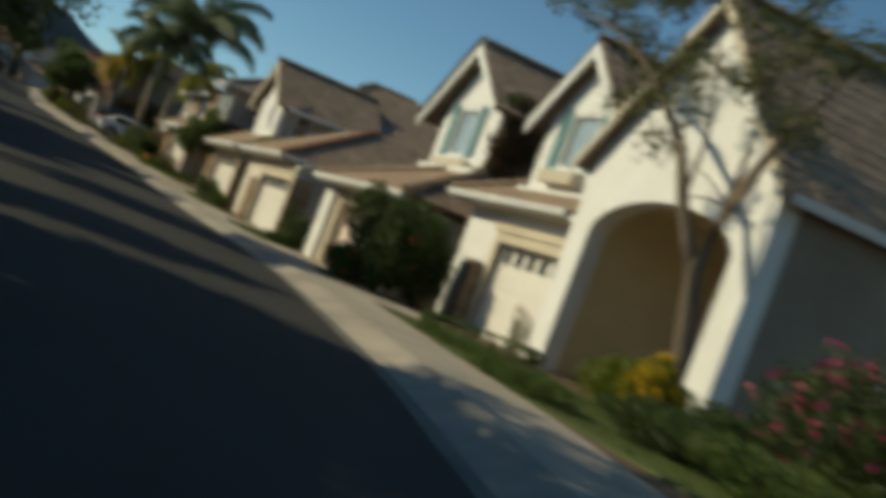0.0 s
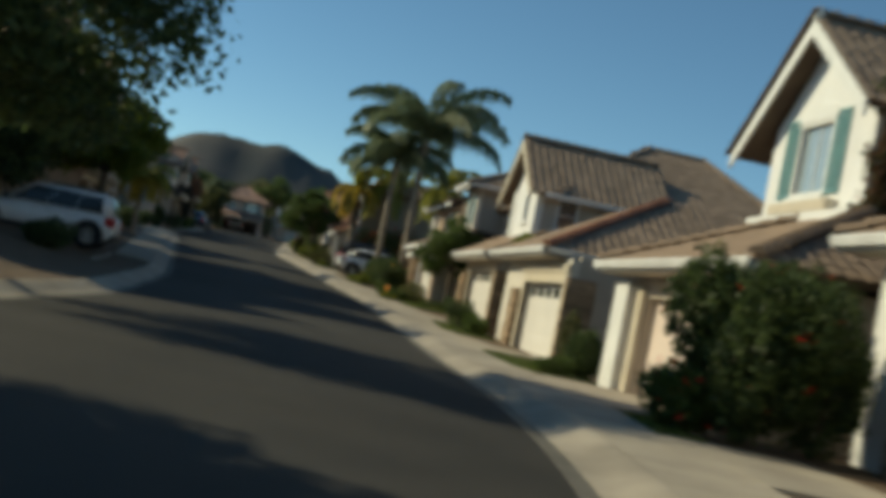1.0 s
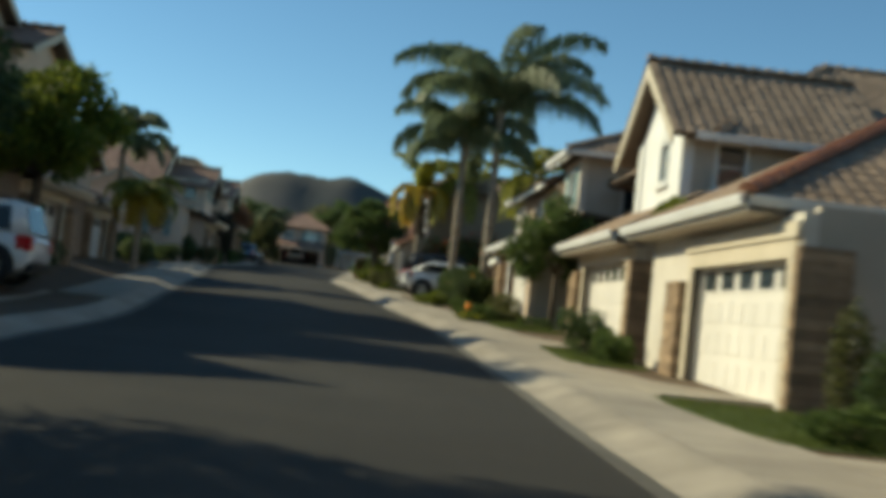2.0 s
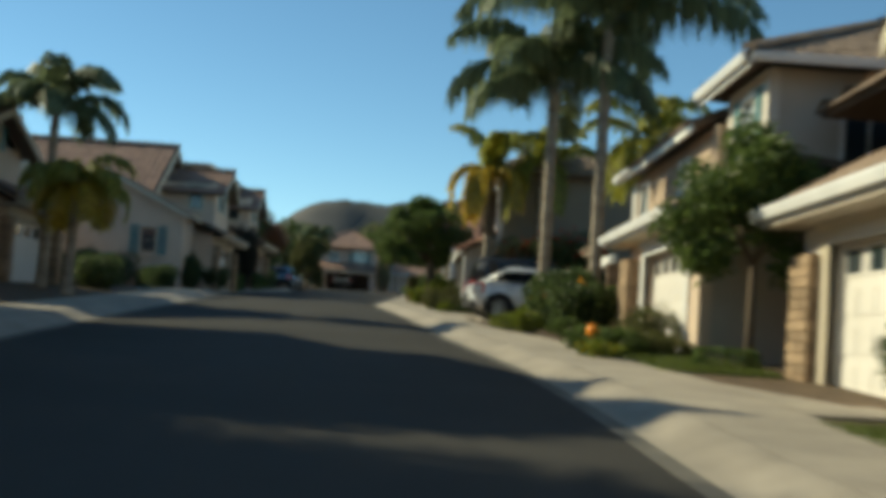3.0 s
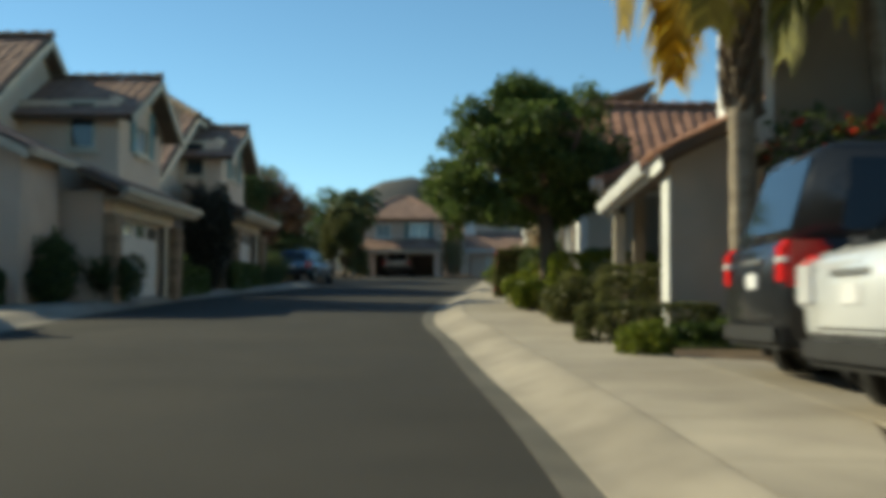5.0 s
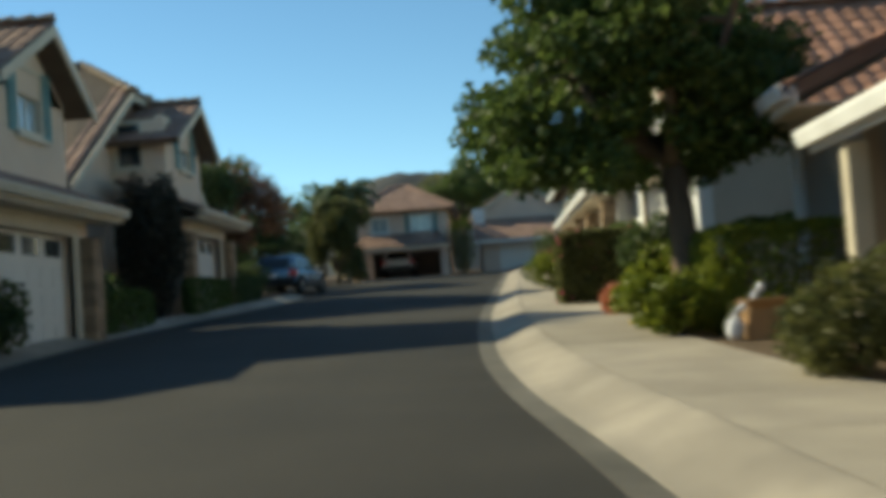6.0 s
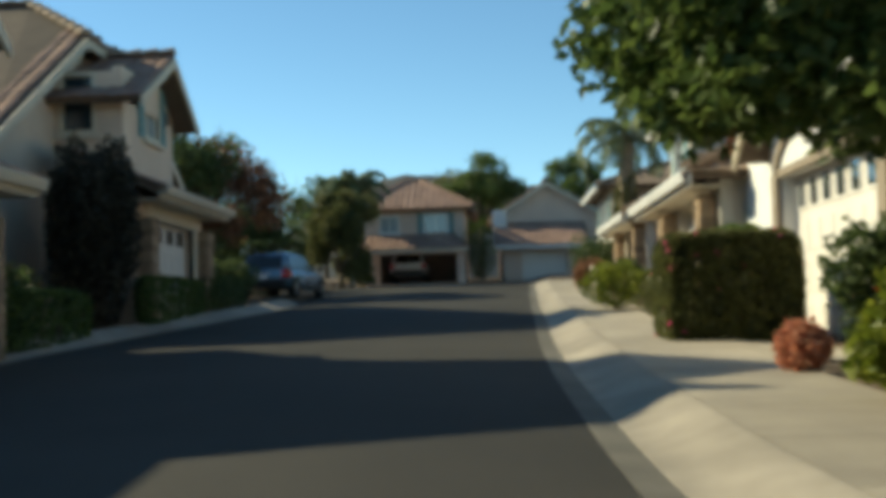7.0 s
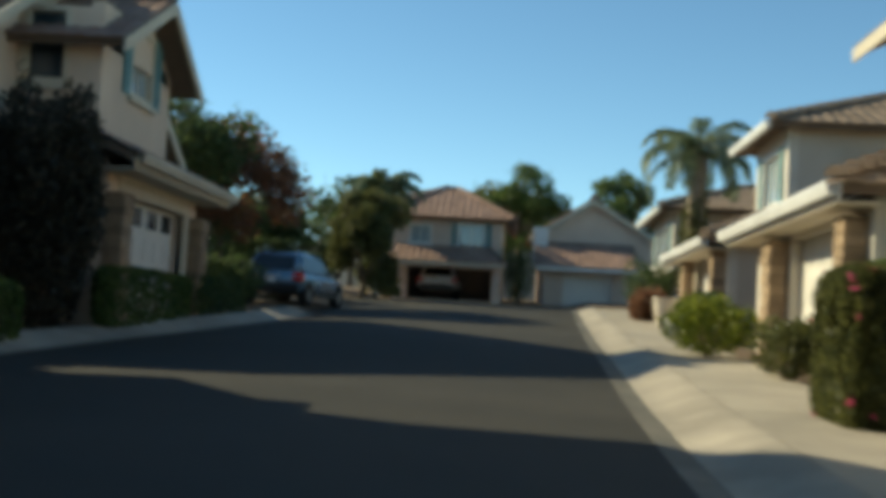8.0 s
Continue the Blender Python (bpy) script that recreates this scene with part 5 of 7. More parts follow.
# ---- houses on the shaded side ----
def shaded_house(y, x, b, label, apex, eave, main, door, clip=None):
    """A house across the street, its gables towards the road: projecting gable, main gable behind it, garage below."""
    h = root("house", x, y, b, label, "house", "houses on the shaded side")
    ya, za = apex
    y0, y1, ze = eave
    d0, d1 = door
    gx0 = x + 0.25
    wall(h, "x", gx0, -1, d0 - 0.8, d1 + 0.9, b - 0.4, b + 2.6, TAN_STUCCO, holes=[(d0, d1, b, b + 2.12)])
    garage_door(h, "x", gx0, 1, d0, d1, b + 0.01, b + 2.12, DOOR_CREAM, 4, TRIM_CREAM, 0.25)
    stone_pillar(h, gx0 - 0.02, gx0 + 0.28, d0 - 0.8, d0 - 0.3, b - 0.2, b + 2.1, cap=False)
    stone_pillar(h, gx0 - 0.02, gx0 + 0.28, d1 + 0.35, d1 + 0.9, b - 0.2, b + 2.1, cap=False)
    wall(h, "y", d0 - 0.8, 1, x - 9, gx0 - 0.22, b - 0.4, b + 2.6, TAN_STUCCO)
    roof_plane(h, [(gx0 + 0.6, d1 + 1.4, b + 2.65), (gx0 + 0.6, d0 - 1.3, b + 2.65), (x - 1.2, d0 - 1.3, b + 3.55), (x - 1.2, d1 + 1.4, b + 3.55)], ROOF_ROSE)
    fascia(h, "x", gx0 + 0.59, 1, d0 - 1.3, d1 + 1.4, b + 2.64, mat=TRIM_CREAM)
    gutter(h, "x", gx0 + 0.62, 1, d0 - 1.3, d1 + 1.4, b + 2.65, mat=TRIM_CREAM)
    soffit(h, gx0, gx0 + 0.58, d0 - 1.2, d1 + 1.3, b + 2.4, TRIM_CREAM)
    fx = x - 0.25
    wall(h, "x", fx, -1, y0 + 0.45, y1 - 0.45, b + 2.5, ze, TAN_STUCCO, holes=[(ya - 0.75, ya + 0.55, b + 4.0, b + 5.3)], gable=(ya, za - 0.15))
    window(h, "x", fx, 1, ya - 0.75, ya + 0.55, b + 4.0, b + 5.3, cols=2, mat=TRIM_CREAM, shutters=0.35, glass=CURTAIN_GLASS)
    wall(h, "y", y0 + 0.45, 1, x - 9, fx - 0.22, b - 0.4, ze, TAN_STUCCO, holes=[(x - 1.6, x - 0.8, b + 3.9, b + 5.2)])
    window(h, "y", y0 + 0.45, -1, x - 1.6, x - 0.8, b + 3.9, b + 5.2, mat=TRIM_CREAM)
    wall(h, "y", y1 - 0.45, -1, x - 9, fx - 0.22, b - 0.4, ze, TAN_STUCCO)
    roof_plane(h, [(x - 9.3, y0, ze), (x + 0.25, y0, ze), (x + 0.25, ya, za), (x - 9.3, ya, za)], ROOF_ROSE)
    roof_plane(h, [(x + 0.25, y1, ze), (x - 9.3, y1, ze), (x - 9.3, ya, za), (x + 0.25, ya, za)], ROOF_ROSE)
    caps(h, [((x + 0.25, ya, za + 0.06), (x - 9.3, ya, za + 0.06))])
    wall(h, "x", x - 9.0, -1, y0 + 0.45, y1 - 0.45, b - 0.4, ze, TAN_STUCCO, gable=(ya, za - 0.15))
    rake(h, "x", x + 0.24, [(y0, ze), (ya, za), (y1, ze)], TRIM_CREAM)
    # main gable, set back
    mx, my, mz, m0, m1, me = main
    front = (my, mz - 0.15)
    if clip:
        c0, c1, cz, cx = clip
        front = [(c1, cz - 0.15), (c0, cz - 0.15)]
    wall(h, "x", mx, -1, m0 + 0.5, m1 - 0.5, b - 0.4, me, TAN_STUCCO, gable=front)
    wall(h, "y", m0 + 0.5, 1, mx - 8, mx - 0.22, b - 0.4, me, TAN_STUCCO)
    wall(h, "y", m1 - 0.5, -1, mx - 8, mx - 0.22, b - 0.4, me, TAN_STUCCO)
    wall(h, "x", mx - 8.004, -1, m0 + 0.5, m1 - 0.5, b - 0.4, me, TAN_STUCCO, gable=(my, mz - 0.15))
    if clip:
        top = Vector((cx, my, mz))
        roof_plane(h, [(mx - 9, m0, me), (mx + 0.4, m0, me), (mx + 0.4, c0, cz), top, (mx - 9, my, mz)], ROOF_ROSE)
        roof_plane(h, [(mx + 0.4, m1, me), (mx - 9, m1, me), (mx - 9, my, mz), top, (mx + 0.4, c1, cz)], ROOF_ROSE)
        roof_plane(h, [(mx + 0.4, c0, cz), (mx + 0.4, c1, cz), top], ROOF_ROSE)
        caps(h, [((mx + 0.4, c0, cz + 0.05), top), ((mx + 0.4, c1, cz + 0.05), top), (top, (mx - 9, my, mz + 0.06))])
        rake(h, "x", mx + 0.39, [(m0, me), (c0, cz)], TRIM_CREAM)
        rake(h, "x", mx + 0.39, [(c1, cz), (m1, me)], TRIM_CREAM)
        fascia(h, "x", mx + 0.45, 1, c0, c1, cz - 0.01, mat=TRIM_CREAM)
        return h
    roof_plane(h, [(mx - 9, m0, me), (mx + 0.4, m0, me), (mx + 0.4, my, mz), (mx - 9, my, mz)], ROOF_ROSE)
    roof_plane(h, [(mx + 0.4, m1, me), (mx - 9, m1, me), (mx - 9, my, mz), (mx + 0.4, my, mz)], ROOF_ROSE)
    caps(h, [((mx + 0.4, my, mz + 0.06), (mx - 9, my, mz + 0.06))])
    rake(h, "x", mx + 0.39, [(m0, me), (my, mz), (m1, me)], TRIM_CREAM)
    return h


shaded_house(116, -4.4, 3.5, "tan stucco house in shade with street gable and white garage door",
             (116.1, 9.4), (113.5, 118.2, 8.1), (-6.1, 116.65, 10.85, 109.6, 123.7, 6.6), (114.0, 117.5), clip=(114.85, 118.45, 9.62, -7.6))
peach_house = shaded_house(103, -4.45, 2.95, "tan stucco house in shade with teal shutters and peach garage",
                           (104.8, 9.05), (102.2, 107.0, 7.7), (-7.3, 103.8, 10.0, 98.8, 108.8, 6.8), (100.9, 105.2))


def side_wing(h, b):
    """Single pitch wing before the side wall, with a shuttered window towards the drive."""
    wall(h, "y", 97.4, 1, -12.0, -5.1, b - 0.4, 6.1, TAN_STUCCO, holes=[(-7.0, -6.2, b + 1.45, b + 2.7)], gable=[(-8.6, 7.8), (-12.0, 6.2)])
    window(h, "y", 97.4, -1, -7.0, -6.2, b + 1.45, b + 2.7, rows=2, shutters=0.38, mat=TAN_STUCCO)
    wall(h, "x", -5.1, -1, 97.62, 99.6, b - 0.4, 6.1, TAN_STUCCO)
    roof_plane(h, [(-4.8, 100.4, 6.15), (-4.8, 97.0, 6.15), (-8.6, 97.0, 8.0), (-8.6, 100.4, 8.0)], ROOF_ROSE)
    roof_plane(h, [(-12.4, 97.0, 6.15), (-12.4, 100.4, 6.15), (-8.6, 100.4, 8.0), (-8.6, 97.0, 8.0)], ROOF_ROSE)
    rake(h, "y", 96.97, [(-4.8, 6.12), (-8.6, 7.97), (-12.4, 6.12)], TRIM_CREAM)
    gutter(h, "x", -4.78, 1, 97.0, 100.4, 6.15, mat=TRIM_CREAM)


side_wing(peach_house, 2.85)
shaded_house(92, -10.5, 2.5, "tan stucco house in shade with wide roof beside the driveway",
             (92.5, 8.0), (89.9, 95.1, 6.8), (-12.5, 89.0, 8.6, 84.6, 93.4, 5.9), (90.5, 94.5))
shaded_house(78, -6.3, 1.95, "tan stucco house in shade behind a yellowing palm",
             (77.4, 7.1), (74.6, 80.2, 6.1), (-8.2, 76.6, 8.0, 71.6, 82.4, 6.2), (77.9, 81.3))
shaded_house(64, -4.6, 1.5, "tan stucco house in deep shade behind olive trees",
             (64.0, 8.6), (61.2, 67.4, 7.6), (-6.0, 61.4, 9.7, 57.4, 69.4, 6.7), (62.4, 66.4))
shaded_house(48, -9.5, 1.35, "tan stucco house in deep shade by the street",
             (48.0, 9.0), (45.4, 50.6, 7.4), (-11.0, 51.5, 9.6, 46.0, 57.0, 6.2), (46.0, 50.0))
shaded_house(30, -11.5, 1.05, "tan stucco house in deep shade at the start",
             (30.0, 6.9), (27.4, 32.6, 5.6), (-13.5, 25.5, 7.5, 21.0, 30.0, 4.4), (27.0, 31.0))
shaded_house(12, -13.5, 1.05, "tan stucco house in deep shade behind the camera",
             (12.0, 6.9), (9.4, 14.6, 5.6), (-15.5, 7.5, 7.5, 3.0, 12.0, 4.4), (9.0, 13.0))


# ---- houses closing the street ----
def end_house():
    b = 4.9
    h = root("house", -1, 148, b, "grey house with terracotta hipped roofs closing the street", "house")
    wall(h, "y", 147.5, 1, -3.3, 1.5, b - 0.4, 8.5, PEACH_STUCCO, holes=[(-2.6, -1.6, 7.3, 8.2), (-0.45, 0.75, 7.2, 8.3), (-2.6, 1.1, b, 6.3)])
    window(h, "y", 147.5, -1, -2.6, -1.6, 7.3, 8.2, cols=2, glass=CURTAIN_GLASS)
    window(h, "y", 147.5, -1, -0.45, 0.75, 7.2, 8.3, cols=2, shutters=0.25, glass=CURTAIN_GLASS)
    # back wall painted dark in place of carport shade
    part("carport_wall", boxed(-3.1, 1.3, 153, 153.2, b - 0.4, 8.4), SHADE_IN, h)
    wall(h, "x", -3.3, 1, 147.72, 156, b - 0.4, 8.5, PEACH_STUCCO)
    wall(h, "x", 1.5, -1, 147.72, 156, b - 0.4, 8.5, PEACH_STUCCO)
    roof_plane(h, [(-3.4, 145.9, 6.5), (1.7, 145.9, 6.5), (0.9, 147.7, 7.35), (-2.9, 147.7, 7.35)], ROOF_ROSE)
    roof_plane(h, [(1.7, 145.9, 6.5), (1.7, 148.4, 6.5), (0.9, 147.7, 7.35)], ROOF_ROSE)
    part("fascia", boxed(-3.4, 1.7, 145.86, 145.9, 6.3, 6.48), TRIM_CREAM, h)
    for x in (-3.1, 1.2):
        part("post", boxed(x, x + 0.3, 146.1, 146.4, b - 0.3, 6.3, bevel=0.02), PEACH_STUCCO, h)
    r0, r1 = (-1.3, 150.2, 10.1), (-0.7, 150.2, 10.1)
    roof_plane(h, [(-3.8, 147.0, 8.5), (2.0, 147.0, 8.5), r1, r0], ROOF_ROSE)
    roof_plane(h, [(-3.8, 156, 8.5), (-3.8, 147.0, 8.5), r0], ROOF_ROSE)
    roof_plane(h, [(2.0, 147.0, 8.5), (2.0, 156, 8.5), r1], ROOF_ROSE)
    caps(h, [((-3.8, 147.0, 8.55), r0), (r0, r1), ((2.0, 147.0, 8.55), r1)], ROOF_ROSE)
    return h


end_house()


def end_neighbour():
    b = 4.95
    h = root("house", 5, 153, b, "grey house with brown roof beside the end of the street", "house", "houses on the sunny side")
    wall(h, "y", 152.0, 1, 3.2, 8.6, b - 0.4, 8.2, PEACH_STUCCO, holes=[(4.2, 5.3, 7.3, 8.0)], gable=[(5.7, 9.9)])
    window(h, "y", 152.0, -1, 4.2, 5.3, 7.3, 8.0, cols=2)
    wall(h, "y", 149.4, 1, 3.4, 7.2, b - 0.4, 6.7, PEACH_STUCCO, holes=[(4.3, 6.5, b, 6.35)])
    garage_door(h, "y", 149.4, -1, 4.3, 6.5, b + 0.01, 6.35, DOOR_CREAM, 0)
    wall(h, "x", 3.2, 1, 152.22, 157, b - 0.4, 8.2, PEACH_STUCCO)
    wall(h, "x", 3.4, 1, 149.62, 152.0, b - 0.4, 6.9, WHITE_STUCCO)
    part("bay", boxed(2.9, 3.6, 151.2, 152.0, 6.9, 8.6, bevel=0.02), WHITE_STUCCO, h, "sunlit white corner bay")
    roof_plane(h, [(3.0, 148.8, 6.7), (7.6, 148.8, 6.7), (7.6, 152.0, 8.0), (3.0, 152.0, 8.0)], ROOF_ROSE)
    roof_plane(h, [(2.7, 158, 8.2), (2.7, 151.6, 8.2), (5.7, 151.6, 10.1), (5.7, 158, 10.1)], ROOF_ROSE)
    roof_plane(h, [(9.0, 151.6, 8.2), (9.0, 158, 8.2), (5.7, 158, 10.1), (5.7, 151.6, 10.1)], ROOF_ROSE)
    caps(h, [((5.7, 151.6, 10.15), (5.7, 158, 10.15))])
    rake(h, "y", 151.58, [(2.7, 8.15), (5.7, 10.05), (9.0, 8.15)], TRIM_CREAM)
    part("fascia", boxed(3.0, 7.6, 148.76, 148.8, 6.48, 6.68), TRIM_WHITE, h)
    return h


end_neighbour()


# ---- pavements and drives ----
paving("pavement", right_edge, 1, 2.0, 138.5, lambda y: float(np.interp(y, [69.5, 72.5, 78.4, 79.6], [1.35, 0.85, 0.85, 1.35])), "pale concrete pavement in cast slabs on the sunny side")
paving("pavement", left_edge, -1, 57.0, 99.0, lambda y: 1.3, "concrete pavement in shade across the street")
W = 1.35
for y0, y1, x_end, z_end, label in (
        (24.2, 28.6, 12.75, 0.45, "concrete drive of the white arched house"),
        (32.3, 38.6, 11.65, 0.55, "concrete drive before the pinkish garage"),
        (45.2, 50.6, 11.55, 0.68, "concrete drive before the hipped garage"),
        (55.9, 61.4, 11.55, 1.05, "concrete drive before the stone pillared garage"),
        (65.2, 70.1, 10.55, 1.38, "concrete drive partly behind bushes"),
        (78.5, 84.6, 12.2, 2.12, "concrete drive under the two parked cars"),
        (101.2, 104.6, 7.0, 3.05, "concrete drive before the white house"),
        (110.4, 114.6, 6.7, 3.3, "concrete drive of the cream house"),
        (122.2, 126.4, 7.0, 3.75, "concrete drive further up the street")):
    driveway("driveway", y0, y1, x_end, z_end, right_edge, 1, W, label)
for y0, y1, x_end, z_end, label in (
        (90.2, 94.9, -10.5, 2.5, "wide shaded drive across the street"),
        (78.0, 81.4, -6.0, 1.98, "shaded drive beside the palms"),
        (51.3, 56.5, -9.5, 1.35, "shaded drive under the white off-roader")):
    driveway("driveway", y0, y1, x_end, z_end, left_edge, -1, 1.3, label)

# a narrow path and a stone edged bed beside the parked cars
def garden_path(y0, y1, x0, x1, label):
    drive = tagged(new("garden_path"), label, "path", kind="structure")
    count = 3
    for i in range(count):
        a, b = x0 + (x1 - x0) * i / count, x0 + (x1 - x0) * (i + 1) / count
        ring = [Vector((x, y, level(y) + 0.155)) for x, y in ((a + 0.006, y0), (b - 0.006, y0), (b - 0.006, y1), (a + 0.006, y1))]
        part("slab", prism(bmesh.new(), ring, (0, 0, -0.1)), CONCRETE, drive)


garden_path(74.2, 75.1, 7.85, 11.6, "narrow concrete path to the palm house")


def bed_edging(points, label):
    e = root("bed_edging", points[0][0], points[0][1], level(points[0][1]), label, "edging")
    for (xa, ya), (xb, yb) in zip(points, points[1:]):
        a, b = Vector((xa, ya, level(ya) + 0.1)), Vector((xb, yb, level(yb) + 0.1))
        side = (b - a).cross(Vector((0, 0, 1))).normalized() * 0.08
        part("kerb_stone", prism(bmesh.new(), [a - side, b - side, b + side, a + side], (0, 0, 0.14)), KERBSTONE, e)


bed_edging([(10.6, 75.66), (9.54, 75.83), (8.7, 76.16), (8.24, 76.67), (8.03, 77.26), (8.16, 77.68), (8.87, 78.0)], "pale curved concrete edging round a planted bed")


# ---- plants along the sunny side ----
def hedge(name, x0, x1, y0, y1, z, high, mat, label, count=4000, size=0.07, seed=1, bloom=None, blooms=0, square=5.0):
    """A clipped hedge: woody stems inside, leaves packed on uneven flat sides."""
    rng = np.random.default_rng(seed)
    plant = root(name, (x0 + x1) / 2, (y0 + y1) / 2, z, label, "hedge")
    for k in range(6):
        f = (k + 0.5) / 6
        px, py = x0 + (x1 - x0) * (f if x1 - x0 > y1 - y0 else 0.5), y0 + (y1 - y0) * (0.5 if x1 - x0 > y1 - y0 else f)
        part("stem", tube(bmesh.new(), [(px, py, z - 0.05), (px + 0.05, py, z + high * 0.7)], [0.03, 0.015], 5), BARK, plant)

    def cloud(n, s, grow):
        u = rng.uniform(-1, 1, (n, 3))
        k = rng.integers(0, 3, n)
        sgn = np.sign(rng.uniform(-1, 1, n))
        u[np.arange(n), k] = sgn * (1 - np.abs(rng.normal(0, 0.09, n)))
        lump = 1 + 0.12 * np.sin(u[:, :1] * 7 + u[:, 1:2] * 5 + seed) * np.cos(u[:, 2:] * 4 + u[:, 1:2] * 6)
        u = np.clip(u * lump, -1.12, 1.12)
        u /= np.maximum(1, (np.abs(u) ** square).sum(1, keepdims=True) ** (1 / square))
        c = np.array([(x0 + x1) / 2, (y0 + y1) / 2, z + high / 2])
        p = c + u * np.array([(x1 - x0) / 2, (y1 - y0) / 2, high / 2]) * grow
        way = rng.normal(size=(n, 3)) + u * 0.6
        way /= np.linalg.norm(way, axis=1, keepdims=True)
        side = np.cross(way, rng.normal(size=(n, 3)))
        side /= np.linalg.norm(side, axis=1, keepdims=True)
        q = s * rng.uniform(0.6, 1.3, (n, 1))
        v = np.stack([p - way * q * 0.5, p + side * q * 0.35, p + way * q * 0.6, p - side * q * 0.35], 1).reshape(-1, 3)
        v[:, 2] = np.maximum(v[:, 2], z + 0.005)
        return v, np.arange(n * 4).reshape(-1, 4).tolist()

    under(raw_object("crown", *cloud(count, size, 1.0), mat), plant)
    if bloom:
        under(raw_object("blossom", *cloud(blooms, size * 1.2, 1.03), bloom), plant)
    return plant


def ground_at(x, y):
    return lot(x, y) + 0.005


def grass(name, ring, label, count=6000, high=0.07, seed=1, mat=None):
    """A patch of lawn: a low bed and many upright blades."""
    rng = np.random.default_rng(seed)
    xs, ys = [p[0] for p in ring], [p[1] for p in ring]
    px, py = rng.uniform(min(xs), max(xs), count * 2), rng.uniform(min(ys), max(ys), count * 2)
    ok = inside(ring, px, py)
    px, py = px[ok][:count], py[ok][:count]
    pz = np.array([ground_at(x, y) for x, y in zip(px, py)])
    n = len(px)
    t = rng.uniform(0, math.tau, n)
    h = high * rng.uniform(0.5, 1.4, n)
    lean = rng.normal(0, 0.4, (n, 2)) * h[:, None]
    w = 0.012
    a = np.stack([px - w * np.cos(t), py - w * np.sin(t), pz], 1)
    b = np.stack([px + w * np.cos(t), py + w * np.sin(t), pz], 1)
    c = np.stack([px + lean[:, 0], py + lean[:, 1], pz + h], 1)
    verts = np.stack([a, b, c], 1).reshape(-1, 3)
    ob = raw_object(name, verts, np.arange(n * 3).reshape(-1, 3).tolist(), mat or BLADE)
    bed = prism(bmesh.new(), [Vector((x, y, ground_at(x, y) + 0.02)) for x, y in ring], (0, 0, -0.12))
    under(mesh_object("turf", bed, LAWN), ob)
    return tagged(ob, label, "lawn", kind="stuff")


# in front of the arched house
def yard_tree():
    z = 0.5
    t = root("slender_tree", 10.6, 15.8, z, "slender multi-stemmed tree with sparse olive leaves before the porch", "tree")
    stems = [
        [(10.6, 15.7, z - 0.1), (10.62, 15.75, 1.7), (10.6, 16.25, 3.0), (10.6, 15.95, 4.1), (10.55, 15.2, 5.3), (10.5, 14.3, 6.1)],
        [(10.6, 16.2, 2.9), (10.65, 17.2, 3.9), (10.6, 17.9, 5.0), (10.6, 18.8, 5.7), (10.6, 20.4, 6.7), (10.5, 21.9, 7.4)],
        [(10.6, 17.3, 4.0), (10.7, 17.4, 5.2), (10.6, 17.7, 6.4), (10.5, 18.2, 7.6)],
        [(10.6, 16.0, 4.0), (10.8, 16.3, 5.0), (10.9, 16.5, 6.2), (10.8, 16.2, 7.4)],
        [(10.6, 18.7, 5.6), (10.4, 19.6, 6.4), (10.2, 21.2, 7.2), (10.0, 23.6, 7.9)],
        [(10.55, 15.3, 5.2), (10.3, 14.9, 6.2), (10.2, 15.2, 7.4)],
    ]
    radii = [[0.19, 0.16, 0.14, 0.11, 0.07, 0.02], [0.13, 0.11, 0.09, 0.07, 0.045, 0.015], [0.05, 0.04, 0.03, 0.012], [0.06, 0.045, 0.03, 0.012], [0.045, 0.035, 0.025, 0.01], [0.04, 0.03, 0.012]]
    rng = np.random.default_rng(5)
    ends = []
    for pts, rad in zip(stems, radii):
        bm = tube(bmesh.new(), pts, rad, 8)
        for k in range(2, len(pts)):
            for _ in range(3):
                s = Vector(pts[k])
                tip = s + Vector(rng.normal(0, 0.55, 3).tolist()) + Vector((0, 0, 0.45))
                tube(bm, [s, (s + tip) / 2 + Vector((0, 0, 0.08)), tip], [0.02, 0.013, 0.006], 4)
                ends.append(tip)
        part("limb", bm, BARK, t, smooth=True)
    high = [e for e in ends if e.z > 4.9]
    verts, faces = leaf_cloud(rng, [tuple(e) for e in high], [(0.5, 0.55, 0.4)] * len(high), 4800, 0.11, droop=0.3, shell=0.15)
    under(raw_object("crown", verts, faces.tolist(), LEAF_OLIVE), t)


yard_tree()
shrub("shrub", 10.2, 15.9, 0.5, 0.95, 1.0, 1.05, LEAF_LIGHT, "yellow green shrub in the front yard of the arched house", 5200, 0.08, 8, 11)
shrub("flowering_shrub", 9.75, 14.85, 0.5, 0.45, 0.45, 1.05, LEAF_LIGHT, "low shrub covered in golden yellow flowers", 2600, 0.07, 6, 12, PETAL_YELLOW, 1100, 0.09)
shrub("shrub", 10.2, 13.3, 0.5, 0.9, 0.8, 0.75, LEAF_DARK, "dark green shrub in the front yard bed", 4500, 0.08, 8, 13)
shrub("shrub", 8.6, 12.4, 0.5, 0.9, 1.2, 0.55, LEAF_DARK, "low dark green shrub along the pavement", 3800, 0.07, 8, 14)
shrub("shrub", 8.6, 10.2, 0.5, 0.8, 1.2, 0.6, LEAF_MID, "low green shrub beside the pavement", 3800, 0.07, 8, 15)
shrub("shrub", 10.4, 11.0, 0.5, 0.9, 1.0, 1.0, LEAF_MID, "green leafy shrub below the pink blossom", 4200, 0.09, 8, 16, PETAL_YELLOW, 50, 0.08)
